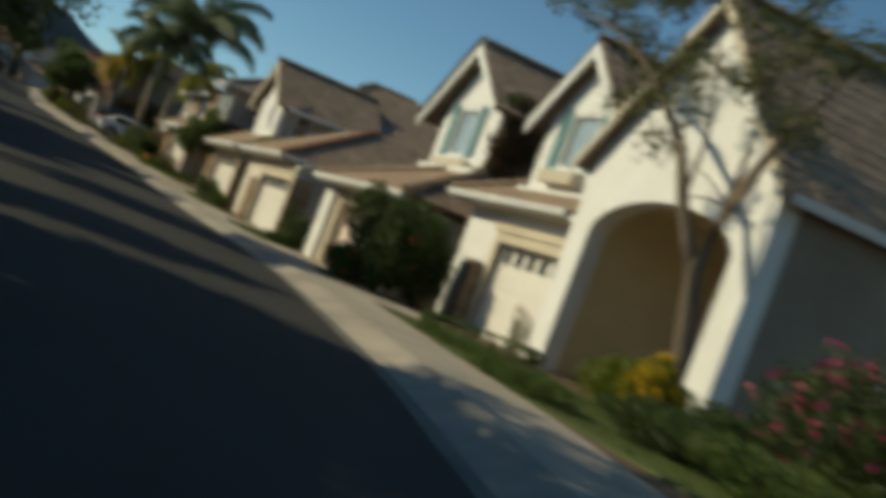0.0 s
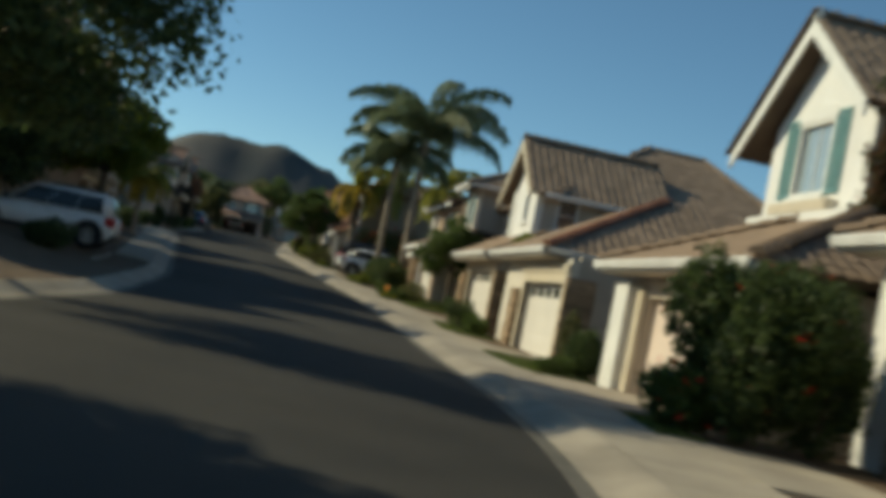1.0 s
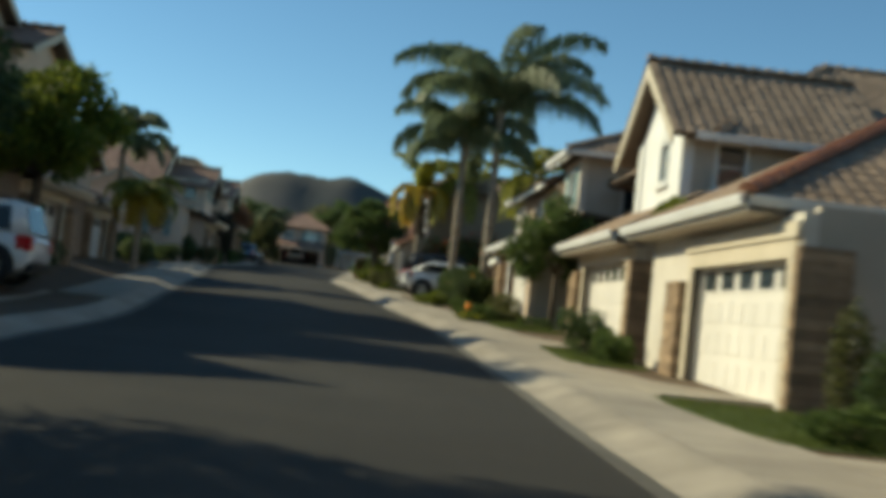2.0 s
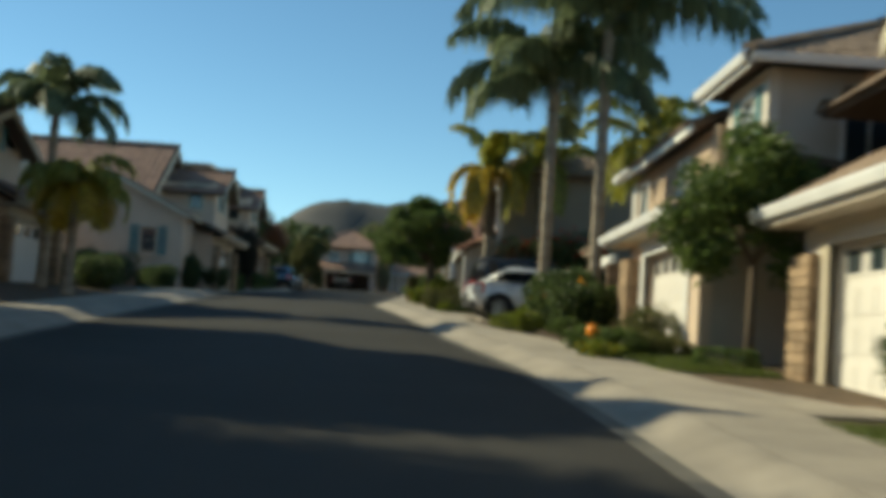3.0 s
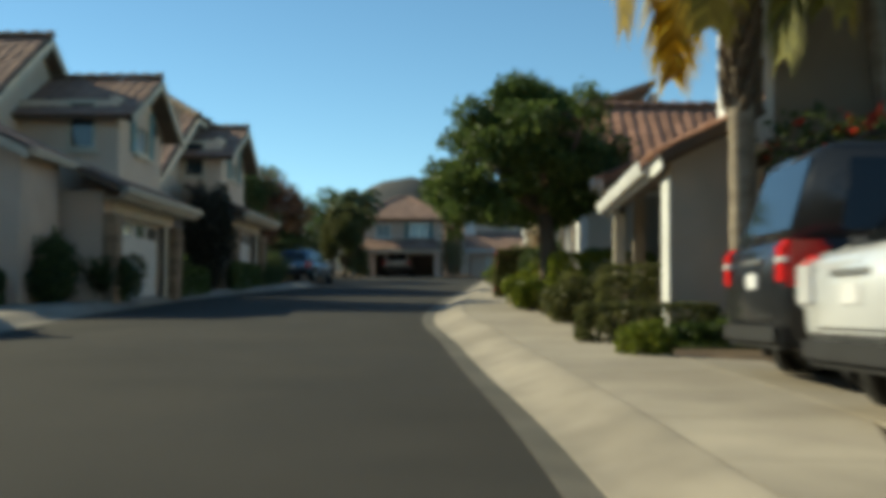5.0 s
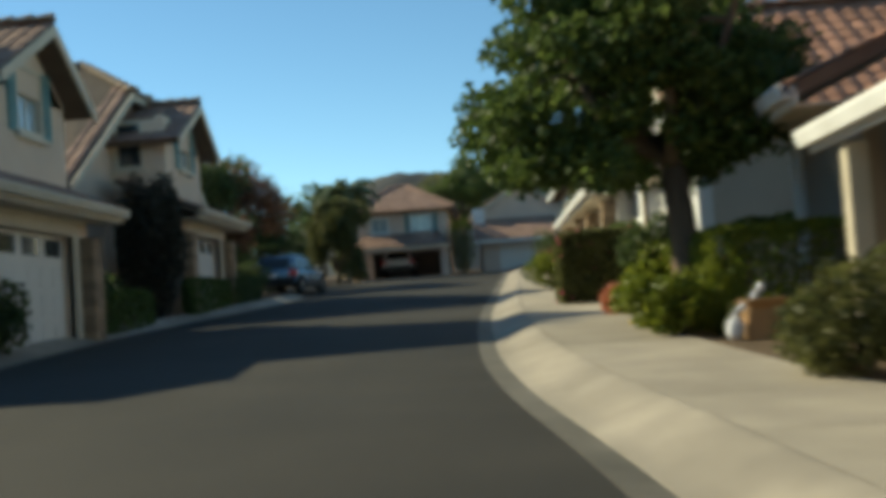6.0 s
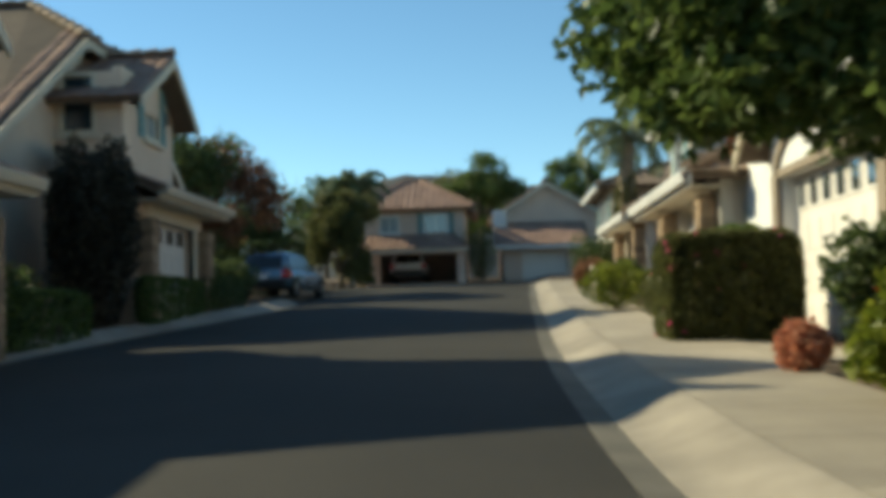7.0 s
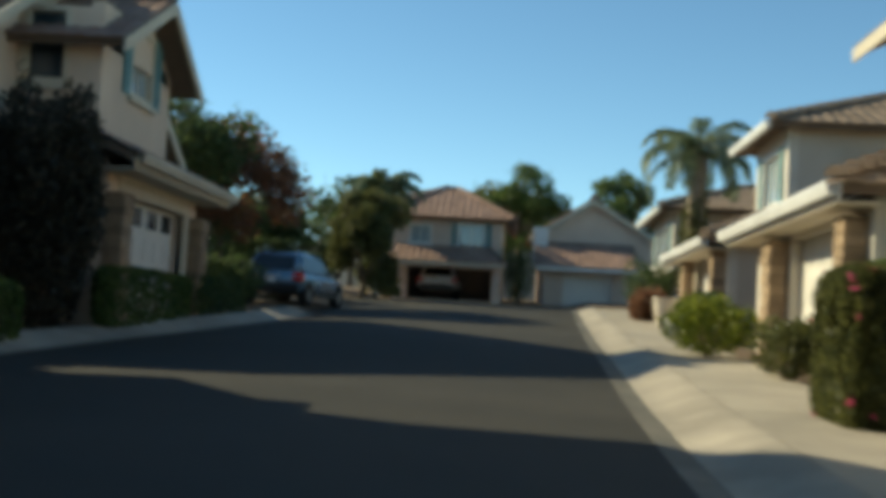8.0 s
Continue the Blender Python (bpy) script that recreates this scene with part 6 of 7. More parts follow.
shrub("shrub", 7.6, 14.3, 0.5, 0.6, 1.3, 0.35, LEAF_MID, "low groundcover beside the pavement", 3200, 0.06, 8, 17)
shrub("bougainvillea", 10.4, 11.5, 0.5, 1.0, 1.3, 2.2, LEAF_DARK, "bougainvillea with pink blossom at the house corner", 8000, 0.09, 12, 18, PETAL_PINK, 330, 0.13)
hedge("hedge", 8.3, 8.8, 17.6, 20.6, 0.5, 0.2, LEAF_MID, "low clipped hedge along the drive of the arched house", 3600, 0.06, 19)
hedge("hedge", 8.9, 11.6, 21.5, 22.1, 0.5, 0.34, LEAF_MID, "low clipped hedge towards the porch", 2800, 0.06, 20)
grass("lawn", [(6.9, 8.5), (8.4, 8.5), (10.8, 17.0), (8.9, 23.3), (8.6, 23.3), (7.3, 16.0)], "green lawn strip by the arched house", 9000, 0.06, 21)
shrub("potted_shrub", 11.85, 23.5, 0.47, 0.26, 0.26, 1.15, LEAF_OLIVE, "small upright shrub beside the cream garage door", 380, 0.08, 6, 22)

# before the vine house
shrub("flowering_shrub", 10.45, 29.5, 0.52, 1.15, 1.4, 2.7, LEAF_DARK, "tall dark green shrub with a few red flowers by the garage", 16000, 0.11, 14, 3, PETAL_RED, 24, 0.17)
shrub("shrub", 11.6, 29.5, 0.5, 0.7, 0.9, 2.3, LEAF_DARK, "tall dark shrub filling the gap between two garages", 6000, 0.1, 10, 135)
shrub("flowering_shrub", 9.8, 29.9, 0.52, 0.75, 1.0, 0.95, LEAF_MID, "lower green shrub with small red flowers", 5000, 0.09, 8, 23, PETAL_RED, 40, 0.12)
grass("lawn", [(8.9, 28.3), (9.6, 28.3), (9.9, 31.2), (9.3, 31.2)], "narrow grass edge below the tall shrub", 2200, 0.08, 24)


def wall_vine():
    rng = np.random.default_rng(31)
    v = root("climbing_vine", 15.6, 34.4, 4.6, "dark climbing vine with rusty leaves over the house wall", "vine")
    bm = bmesh.new()
    for k in range(5):
        x = 14.6 + k * 0.7
        tube(bm, [(x, 34.5, 4.5), (x + 0.1, 34.45, 5.6), (x + rng.uniform(-0.3, 0.3), 34.45, 6.9)], [0.03, 0.02, 0.01], 5)
    part("stem", bm, BARK, v)
    cen = [(14.3 + rng.uniform(0, 3.4), 34.36, 4.8 + rng.uniform(0, 2.5)) for _ in range(22)]
    verts, faces = leaf_cloud(rng, cen, [(0.55, 0.2, 0.5)] * 22, 6500, 0.1, shell=0.2)
    verts[:, 1] = np.minimum(verts[:, 1], 34.56)
    under(raw_object("crown", verts, faces.tolist(), LEAF_DARK), v)
    v2, f2 = leaf_cloud(rng, cen[:18], [(0.55, 0.24, 0.5)] * 18, 6000, 0.1, shell=0.5)
    v2[:, 1] = np.minimum(v2[:, 1], 34.56)
    under(raw_object("rusty_leaves", v2, f2.tolist(), LEAF_RUST), v)


wall_vine()
grass("lawn", [(9.4, 39.4), (11.3, 39.4), (11.3, 44.3), (9.4, 44.6)], "small lawn between two drives", 6000, 0.08, 25)
shrub("standard_shrub", 10.9, 41.4, 0.55, 0.32, 0.32, 1.75, LEAF_OLIVE, "small standard tree clipped to a ball", 1500, 0.07, 4, 26)
shrub("shrub", 11.0, 40.2, 0.55, 0.55, 0.6, 1.25, LEAF_DARK, "dark green shrub against the garage pier", 3600, 0.08, 8, 27)
shrub("shrub", 10.3, 39.9, 0.55, 0.5, 0.5, 0.45, LEAF_MID, "low green shrub at the lawn's end", 1800, 0.07, 6, 28)
shrub("cypress", 11.2, 34.6, 0.56, 0.12, 0.14, 0.8, LEAF_DARK, "small pointed dark shrub before the pinkish garage door", 900, 0.05, 0, 29)
# between the next two garages
grass("lawn", [(9.4, 51.2), (11.0, 51.2), (11.0, 55.2), (9.4, 55.2)], "small lawn beside the stone pillars", 4200, 0.08, 33)
shrub("shrub", 10.3, 54.2, 0.9, 0.6, 0.9, 1.0, LEAF_DARK, "dark shrub between two garages", 3000, 0.08, 8, 34)
shrub("shrub", 10.5, 52.3, 0.8, 0.5, 0.6, 0.7, LEAF_MID, "green shrub beside the drive", 2200, 0.08, 6, 35)
shrub("shrub", 12.0, 54.0, 3.7, 0.6, 1.0, 1.0, LEAF_LIGHT, "trailing green creeper on the garage roof edge", 2400, 0.09, 6, 36, category="creeper")
# lawn and tree by the stone pillared house
grass("lawn", [(9.3, 61.5), (11.0, 61.5), (11.0, 64.4), (9.9, 66.0), (9.0, 65.5)], "green lawn by the stone pillared garage", 9000, 0.09, 37)
tree("young_tree", 10.95, 63.3, 1.3, 1.8, 1.5, 2.3, LEAF_MID, "young green tree on the lawn between houses", 8000, 0.12, 38, 0.07, 18, BARK)
hedge("hedge", 9.9, 10.9, 62.3, 62.9, 1.25, 0.4, LEAF_MID, "low clipped hedge by the pillar", 1500, 0.06, 39)
shrub("shrub", 8.65, 65.3, 1.4, 0.42, 0.45, 0.5, LEAF_MID, "rounded green bush at the pavement", 2200, 0.06, 5, 40, clipped=True)
shrub("shrub", 9.05, 64.7, 1.4, 0.5, 0.5, 0.48, LEAF_MID, "rounded green bush beside the lawn", 2400, 0.06, 5, 41, clipped=True)
shrub("shrub", 9.9, 65.9, 1.4, 0.62, 0.62, 0.95, LEAF_OLIVE, "clipped olive ball before the garage door", 3800, 0.06, 5, 42, clipped=True)
shrub("shrub", 10.0, 64.9, 1.35, 0.55, 0.6, 0.5, LEAF_OLIVE, "grey green low shrub by the lawn", 2200, 0.07, 6, 43)
shrub("shrub", 8.6, 63.6, 1.35, 0.45, 0.7, 0.3, LEAF_LIGHT, "low yellow green groundcover", 1800, 0.06, 6, 44, PETAL_YELLOW, 60, 0.06)
# bed under the palms
shrub("bird_of_paradise", 9.4, 73.2, 1.8, 1.0, 1.5, 1.5, LEAF_DARK, "dense dark shrub with orange flowers under the palms", 9000, 0.13, 12, 45, PETAL_ORANGE, 36, 0.15)
shrub("shrub", 9.4, 71.7, 1.75, 0.9, 0.9, 1.3, LEAF_DARK, "dark green shrub beside the palm trunks", 5500, 0.1, 10, 46)
shrub("shrub", 8.9, 74.3, 1.85, 0.6, 1.0, 1.15, LEAF_DARK, "dark green shrub in the palm bed", 5000, 0.1, 10, 47)
shrub("shrub", 8.1, 71.5, 1.75, 0.42, 0.42, 0.5, LEAF_LIGHT, "bright rounded bush at the pavement under palms", 2200, 0.06, 4, 48, clipped=True)
shrub("shrub", 8.9, 70.6, 1.72, 0.4, 0.4, 0.42, LEAF_MID, "small rounded bush at the pavement", 1700, 0.06, 4, 49, clipped=True)
shrub("shrub", 7.75, 73.0, 1.8, 0.4, 0.5, 0.4, LEAF_LIGHT, "low bright bush in the palm bed", 1700, 0.06, 4, 50, clipped=True)
shrub("shrub", 8.95, 76.95, 2.0, 0.7, 0.6, 0.5, LEAF_LIGHT, "yellow green strappy bush inside the stone edging", 3000, 0.13, 7, 51)
shrub("shrub", 10.0, 77.5, 2.0, 0.5, 0.6, 1.2, LEAF_MID, "green shrub against the tan wall", 4500, 0.1, 8, 52)
palm("tall_palm", 10.0, 74.5, 1.85, 7.3, "tall feather palm with pale ringed trunk", 15, 5.5, 0.18, 3, leaf_len=1.1, leaflets=110, rises=(1.5, 0.45), droop=1.05, blade=0.036, weep=0.8)
palm("tall_palm", 8.85, 76.0, 1.9, 6.0, "tall feather palm with pale ringed trunk beside bushes", 13, 3.6, 0.17, 4, leaf_len=1.0, leaflets=96, rises=(1.4, 0.4), droop=1.1, blade=0.036, weep=0.8)
palm("yellowing_palm", 7.86, 86.85, 2.35, 4.3, "short feather palm with yellowing drooping fronds", 8, 3.1, 0.17, 6, mat=PALM_LIME, old=PALM_YELLOW, droop=0.9, leaflets=120, leaf_len=0.75, rises=(1.55, 0.85), boots=1.5, blade=0.034, split=0.35, hang=True)
palm("leaning_palm", 10.0, 87.4, 2.4, 4.9, "green and yellow feather palm behind the parked cars", 13, 3.0, 0.15, 8, mat=PALM_LIME, old=PALM_LIME, droop=1.2, lean=(-0.4, 0.3), leaf_len=0.7, leaflets=80, blade=0.034, rises=(1.5, 0.5), split=0.4, hang=True)
palm("leaning_palm", 12.4, 81.3, 2.2, 5.2, "broad palm with yellow green fronds above the parked cars", 11, 3.0, 0.15, 9, mat=PALM_LIME, old=PALM_LIME, droop=1.2, leaf_len=0.75, leaflets=70, blade=0.034, rises=(1.5, 0.4), split=0.5, hang=True)
shrub("bougainvillea", 10.3, 86.7, 2.4, 2.1, 0.7, 3.3, LEAF_DARK, "dark bougainvillea with red blossom against the grey wall", 15000, 0.11, 16, 53, PETAL_RED, 520, 0.16)
# before the grey porch house
hedge("hedge", 5.95, 8.0, 95.25, 96.6, 2.78, 1.15, LEAF_LIGHT, "square clipped yellow green hedge by the pavement", 11000, 0.06, 54, square=9.0)
hedge("hedge", 6.5, 8.2, 91.2, 92.2, 2.6, 0.95, LEAF_OLIVE, "dark clipped hedge before the porch", 3800, 0.06, 55)
shrub("shrub", 6.1, 91.2, 2.6, 0.5, 0.7, 0.75, LEAF_OLIVE, "olive shrub between the hedges", 2400, 0.07, 7, 56)
hedge("hedge", 5.9, 7.6, 86.55, 87.35, 2.4, 0.5, LEAF_OLIVE, "low olive clipped hedge at the pavement", 6500, 0.055, 57, square=7.0)
hedge("hedge", 6.35, 7.05, 88.9, 89.9, 2.46, 0.85, LEAF_OLIVE, "boxy clipped hedge before the porch of the grey house", 4200, 0.055, 58, square=8.0)
shrub("shrub", 6.5, 85.0, 2.26, 0.3, 0.34, 0.44, LEAF_LIGHT, "bright yellow green rounded bush at the drive", 2600, 0.05, 4, 59, clipped=True)
shrub("shrub", 7.5, 86.5, 2.38, 0.6, 0.4, 0.35, LEAF_MID, "low green plants beside the black car", 1800, 0.07, 6, 60)
grass("lawn", [(6.3, 86.1), (8.0, 86.1), (8.2, 87.2), (6.3, 87.2)], "small grass bed beside the drive", 2600, 0.07, 61)
# round the broad tree
tree("broad_tree", 6.05, 97.0, 2.75, 2.1, 2.15, 2.85, LEAF_MID, "broad dense green tree with grey trunk", 38000, 0.115, 5, 0.19, 110, lean=(-0.1, 0.1), fill=0.72, shift=(-0.4, 0.3))
hedge("hedge", 6.7, 8.6, 97.6, 98.5, 2.85, 1.3, LEAF_MID, "tall green clipped hedge beside the broad tree", 6500, 0.07, 62)
shrub("shrub", 5.5, 100.25, 2.97, 0.22, 0.24, 0.45, LEAF_CORAL, "coral red rounded shrub at the bed's end", 2400, 0.06, 5, 63, clipped=True)
shrub("shrub", 6.1, 99.4, 3.0, 0.6, 0.65, 1.3, LEAF_DARK, "dark green rounded shrub in the mixed bed", 4200, 0.08, 8, 64, PETAL_RED, 18, 0.07)
shrub("shrub", 5.75, 98.0, 2.95, 0.5, 0.7, 0.7, LEAF_LIGHT, "yellow green grassy plant in the mixed bed", 2800, 0.11, 8, 65)
shrub("shrub", 6.3, 98.4, 2.95, 0.6, 0.7, 1.05, LEAF_LIGHT, "light green shrub with red flowers in the mixed bed", 3200, 0.08, 8, 66, PETAL_RED, 26, 0.08)
shrub("shrub", 5.6, 96.2, 2.85, 0.4, 0.6, 0.3, LEAF_LIGHT, "low golden groundcover at the bed's edge", 1600, 0.06, 6, 67, PETAL_YELLOW, 40, 0.06)
shrub("shrub", 5.6, 95.4, 2.82, 0.5, 0.5, 0.7, LEAF_LIGHT, "leafy yellow green shrub beside the tree trunk", 2600, 0.08, 7, 68)
# the big clipped hedge and beyond
hedge("hedge", 4.9, 6.6, 104.2, 105.6, 3.05, 1.42, LEAF_OLIVE, "big olive clipped hedge with pink flowers on top", 34000, 0.075, 69, PETAL_PINK, 60, square=6.0)
hedge("hedge", 6.3, 7.0, 108.0, 109.8, 3.3, 1.5, LEAF_MID, "green hedge behind the clipped one", 3600, 0.07, 70)
shrub("shrub", 5.25, 113.2, 3.55, 0.75, 1.1, 0.95, LEAF_LIGHT, "yellow green rounded bush by the pavement", 4200, 0.07, 7, 71)
shrub("shrub", 5.6, 109.4, 3.38, 0.5, 0.7, 0.75, LEAF_OLIVE, "dull olive green low shrub", 2800, 0.07, 7, 72)
shrub("shrub", 6.0, 118.6, 3.8, 0.6, 0.9, 1.0, LEAF_DARK, "dark shrub between garages up the street", 2600, 0.08, 7, 73)
shrub("shrub", 5.9, 128.6, 4.2, 0.5, 0.9, 1.0, LEAF_RUST, "reddish shrub near the end of the street", 3200, 0.09, 8, 74)
shrub("shrub", 6.3, 132.0, 4.4, 0.9, 1.2, 1.6, LEAF_DARK, "dark shrub near the end of the street", 3200, 0.09, 8, 75)
palm("old_palm", 7.5, 131.0, 4.3, 4.6, "palm with thick leaf-clad trunk up the street", 20, 2.4, 0.3, 12, droop=1.2)
shrub("shrub", 7.4, 131.0, 5.0, 0.55, 0.55, 3.3, LEAF_OLIVE, "climbing greenery round the palm trunk", 3400, 0.1, 8, 76, category="creeper")

# ---- plants at the street's end ----
tree("tree", 2.2, 160, 5.6, 3.0, 3.0, 4.4, LEAF_MID, "feathery green tree behind the end house", 12000, 0.17, 80, 0.16, 34, fill=0.75)
tree("tree", 7.6, 161.0, 5.6, 3.2, 2.6, 4.3, LEAF_MID, "green tree behind the roofs", 10000, 0.17, 81, 0.16, 30, fill=0.75)
tree("tree", -3.6, 140.5, 4.7, 0.6, 1.75, 3.6, LEAF_OLIVE, "yellow green bushy tree at the bend", 17000, 0.14, 82, 0.12, 30)
palm("palm", -3.6, 144.5, 4.8, 4.0, "small palm behind the bushy tree", 18, 2.0, 0.12, 83, blade=0.035, leaf_len=0.6)
tree("tree", -8.0, 128.5, 4.0, 1.8, 2.9, 4.4, LEAF_DARK, "dense dark tree in shade past the last house", 16000, 0.15, 84, 0.16, 28)
tree("tree", -7.0, 131.5, 4.2, 2.4, 2.8, 3.5, LEAF_RUST, "tree with rusty brown foliage catching sun", 17000, 0.15, 85, 0.16, 30)
tree("tree", -12, 138, 4.5, 2.0, 3.2, 4.0, LEAF_DARK, "dark tree at the bend of the street", 10000, 0.18, 86, 0.16, 24)
tree("tree", -9.0, 146, 4.9, 0.8, 3.0, 3.4, LEAF_DARK, "dark bushy tree beyond the bend", 14000, 0.18, 87, 0.16, 30)
hedge("hedge", -14.0, -5.2, 143.0, 144.2, 4.75, 2.2, LEAF_DARK, "tall dark hedge beyond the bend", 9000, 0.13, 187)
hedge("hedge", -3.2, -2.4, 142.6, 143.3, 4.82, 0.35, LEAF_DARK, "low dark hedge before the end house", 2600, 0.09, 88)
shrub("shrub", 2.3, 146.8, 4.95, 0.9, 0.9, 2.6, LEAF_DARK, "dark shrub between the two end houses", 2600, 0.1, 7, 89)
for k, (x, y, r) in enumerate(((-22, 150, 4.5), (-32, 160, 5), (-18, 165, 4.5), (14, 165, 4.5), (22, 172, 5), (-45, 170, 5), (34, 168, 5), (0, 172, 4.5), (-8, 168, 4.2))):
    tree("tree", x, y, 5.3, 2.2, r, r * 1.2, (LEAF_MID, LEAF_OLIVE, LEAF_DARK)[k % 3], "distant green garden tree beyond the roofs", 5500, 0.3, 90 + k, 0.18, 22)

# ---- plants on the shaded side ----
shrub("shrub", -4.25, 100.7, 2.95, 0.8, 0.9, 1.25, LEAF_DARK, "dark rounded bush before the peach garage", 6000, 0.09, 9, 140)
shrub("shrub", -4.9, 98.6, 2.85, 0.6, 0.9, 1.7, LEAF_DARK, "dark upright bush beside the shaded wing", 5500, 0.09, 9, 141)
shrub("shrub", -5.6, 94.9, 2.65, 0.9, 1.1, 1.15, LEAF_DARK, "dark bush at the corner of the shaded lawn", 5500, 0.09, 9, 142)
shrub("shrub", -7.4, 95.6, 2.75, 1.0, 1.0, 1.5, LEAF_DARK, "dark bush under the shuttered window", 5500, 0.09, 9, 143)
shrub("climbing_shrub", -4.55, 111.7, 3.4, 0.8, 1.45, 3.55, LEAF_BROWN, "tall dark brownish creeper arching between two shaded houses", 16000, 0.1, 16, 100)
hedge("hedge", -4.5, -4.0, 105.6, 110.2, 3.15, 0.95, LEAF_MID, "dark hedge along the kerb in shade", 7000, 0.08, 131)
hedge("hedge", -4.12, -3.8, 112.6, 117.4, 3.45, 1.0, LEAF_MID, "narrow dark hedge before the white garage door", 7000, 0.08, 132)
shrub("shrub", -5.0, 124.3, 3.95, 1.0, 1.5, 1.3, LEAF_DARK, "dark bush in shade beside the blue car", 6000, 0.1, 9, 133)
hedge("hedge", -8.2, -5.0, 131.5, 132.5, 4.2, 1.5, LEAF_DARK, "dark hedge behind the parked blue car", 6000, 0.1, 134)
hedge("hedge", -4.6, -3.75, 117.7, 122.0, 3.65, 0.9, LEAF_DARK, "dark hedge in shade before the gabled house", 6000, 0.08, 101)
shrub("shrub", -4.6, 107.4, 3.15, 0.7, 0.9, 1.4, LEAF_DARK, "dark rounded shrub before the peach garage", 6000, 0.09, 10, 102)
shrub("shrub", -5.2, 99.2, 2.85, 0.8, 0.9, 1.1, LEAF_DARK, "dark green shrub at the corner of the drive", 4500, 0.09, 9, 103)
shrub("shrub", -5.8, 121.6, 3.8, 0.9, 1.4, 1.1, LEAF_DARK, "dark shrub past the garage in shade", 4200, 0.09, 9, 104)
hedge("hedge", -6.8, -5.2, 96.2, 97.2, 2.75, 0.9, LEAF_DARK, "dark hedge along the shaded pavement", 4500, 0.08, 105)
shrub("shrub", -6.6, 86.8, 2.35, 1.0, 2.0, 1.4, LEAF_DARK, "dark shrub beside the wide drive", 6000, 0.1, 10, 106)
shrub("shrub", -5.0, 83.6, 2.25, 0.9, 1.3, 1.3, LEAF_DARK, "dark rounded shrub near the shaded drive", 5200, 0.1, 10, 107)
palm("tall_palm", -4.9, 77.5, 2.0, 4.7, "tall feather palm among the shaded houses", 14, 2.5, 0.15, 108, leaf_len=0.75, leaflets=70, blade=0.036, rises=(1.5, 0.3), droop=1.15)
palm("palm", -3.6, 75.6, 1.95, 2.5, "short yellow green palm among the shaded houses", 16, 2.0, 0.15, 109, mat=PALM_LIME, old=PALM_YELLOW, droop=1.4, blade=0.03, leaf_len=0.6)
tree("tree", -3.0, 58.2, 1.5, 2.4, 2.2, 2.9, LEAF_LIGHT, "yellow green tree beside the street in shade", 14000, 0.15, 110, 0.15, 26)
tree("tree", -7.2, 56.4, 1.6, 1.6, 3.2, 6.8, LEAF_DARK, "tall dark tree over the off-roader", 20000, 0.16, 112, 0.18, 32)
shrub("shrub", -3.2, 58.4, 1.3, 0.9, 1.3, 1.3, LEAF_DARK, "dark shrub by the off-roader's drive", 4500, 0.1, 9, 113)
shrub("shrub", -2.9, 49.6, 0.9, 0.8, 1.2, 0.9, LEAF_DARK, "dark shrub at the edge of the drive", 3800, 0.1, 9, 114)
tree("overhanging_tree", -2.6, 35.3, 0.75, 3.4, 4.6, 5.0, LEAF_DARK, "dark tree overhanging the street", 34000, 0.16, 7, 0.24, 40)
tree("tree", -6.3, 53.2, 1.3, 2.4, 3.5, 5.6, LEAF_DARK, "tall dark tree between the drives", 34000, 0.18, 119, 0.22, 46)
tree("tree", -6.9, 22.6, 0.8, 2.5, 4.0, 3.4, LEAF_DARK, "dark street tree casting shade over the road", 26000, 0.22, 115, 0.22, 44)
tree("tree", -6.6, 13.5, 0.8, 2.6, 5.0, 3.7, LEAF_DARK, "broad street tree casting shade over the road", 30000, 0.25, 116, 0.22, 60)
tree("tree", -8.0, 5.0, 0.8, 2.6, 5.2, 5.0, LEAF_DARK, "street tree casting shade at the start", 40000, 0.26, 117, 0.22, 60)
tree("tree", -9.5, -3.5, 0.8, 3.0, 5.0, 6.5, LEAF_DARK, "street tree casting shade behind the start", 18000, 0.22, 120, 0.22, 38)


# ---- cars ----
def loft(bm, rings):
    """Skin between rings of equally many points, closed at both ends."""
    vs = [[bm.verts.new(p) for p in r] for r in rings]
    n = len(vs[0])
    for a, b in zip(vs, vs[1:]):
        for k in range(n):
            bm.faces.new((a[k], a[(k + 1) % n], b[(k + 1) % n], b[k]))
    bm.faces.new(vs[0][::-1])
    bm.faces.new(vs[-1])
    bmesh.ops.recalc_face_normals(bm, faces=bm.faces[:])
    return bm


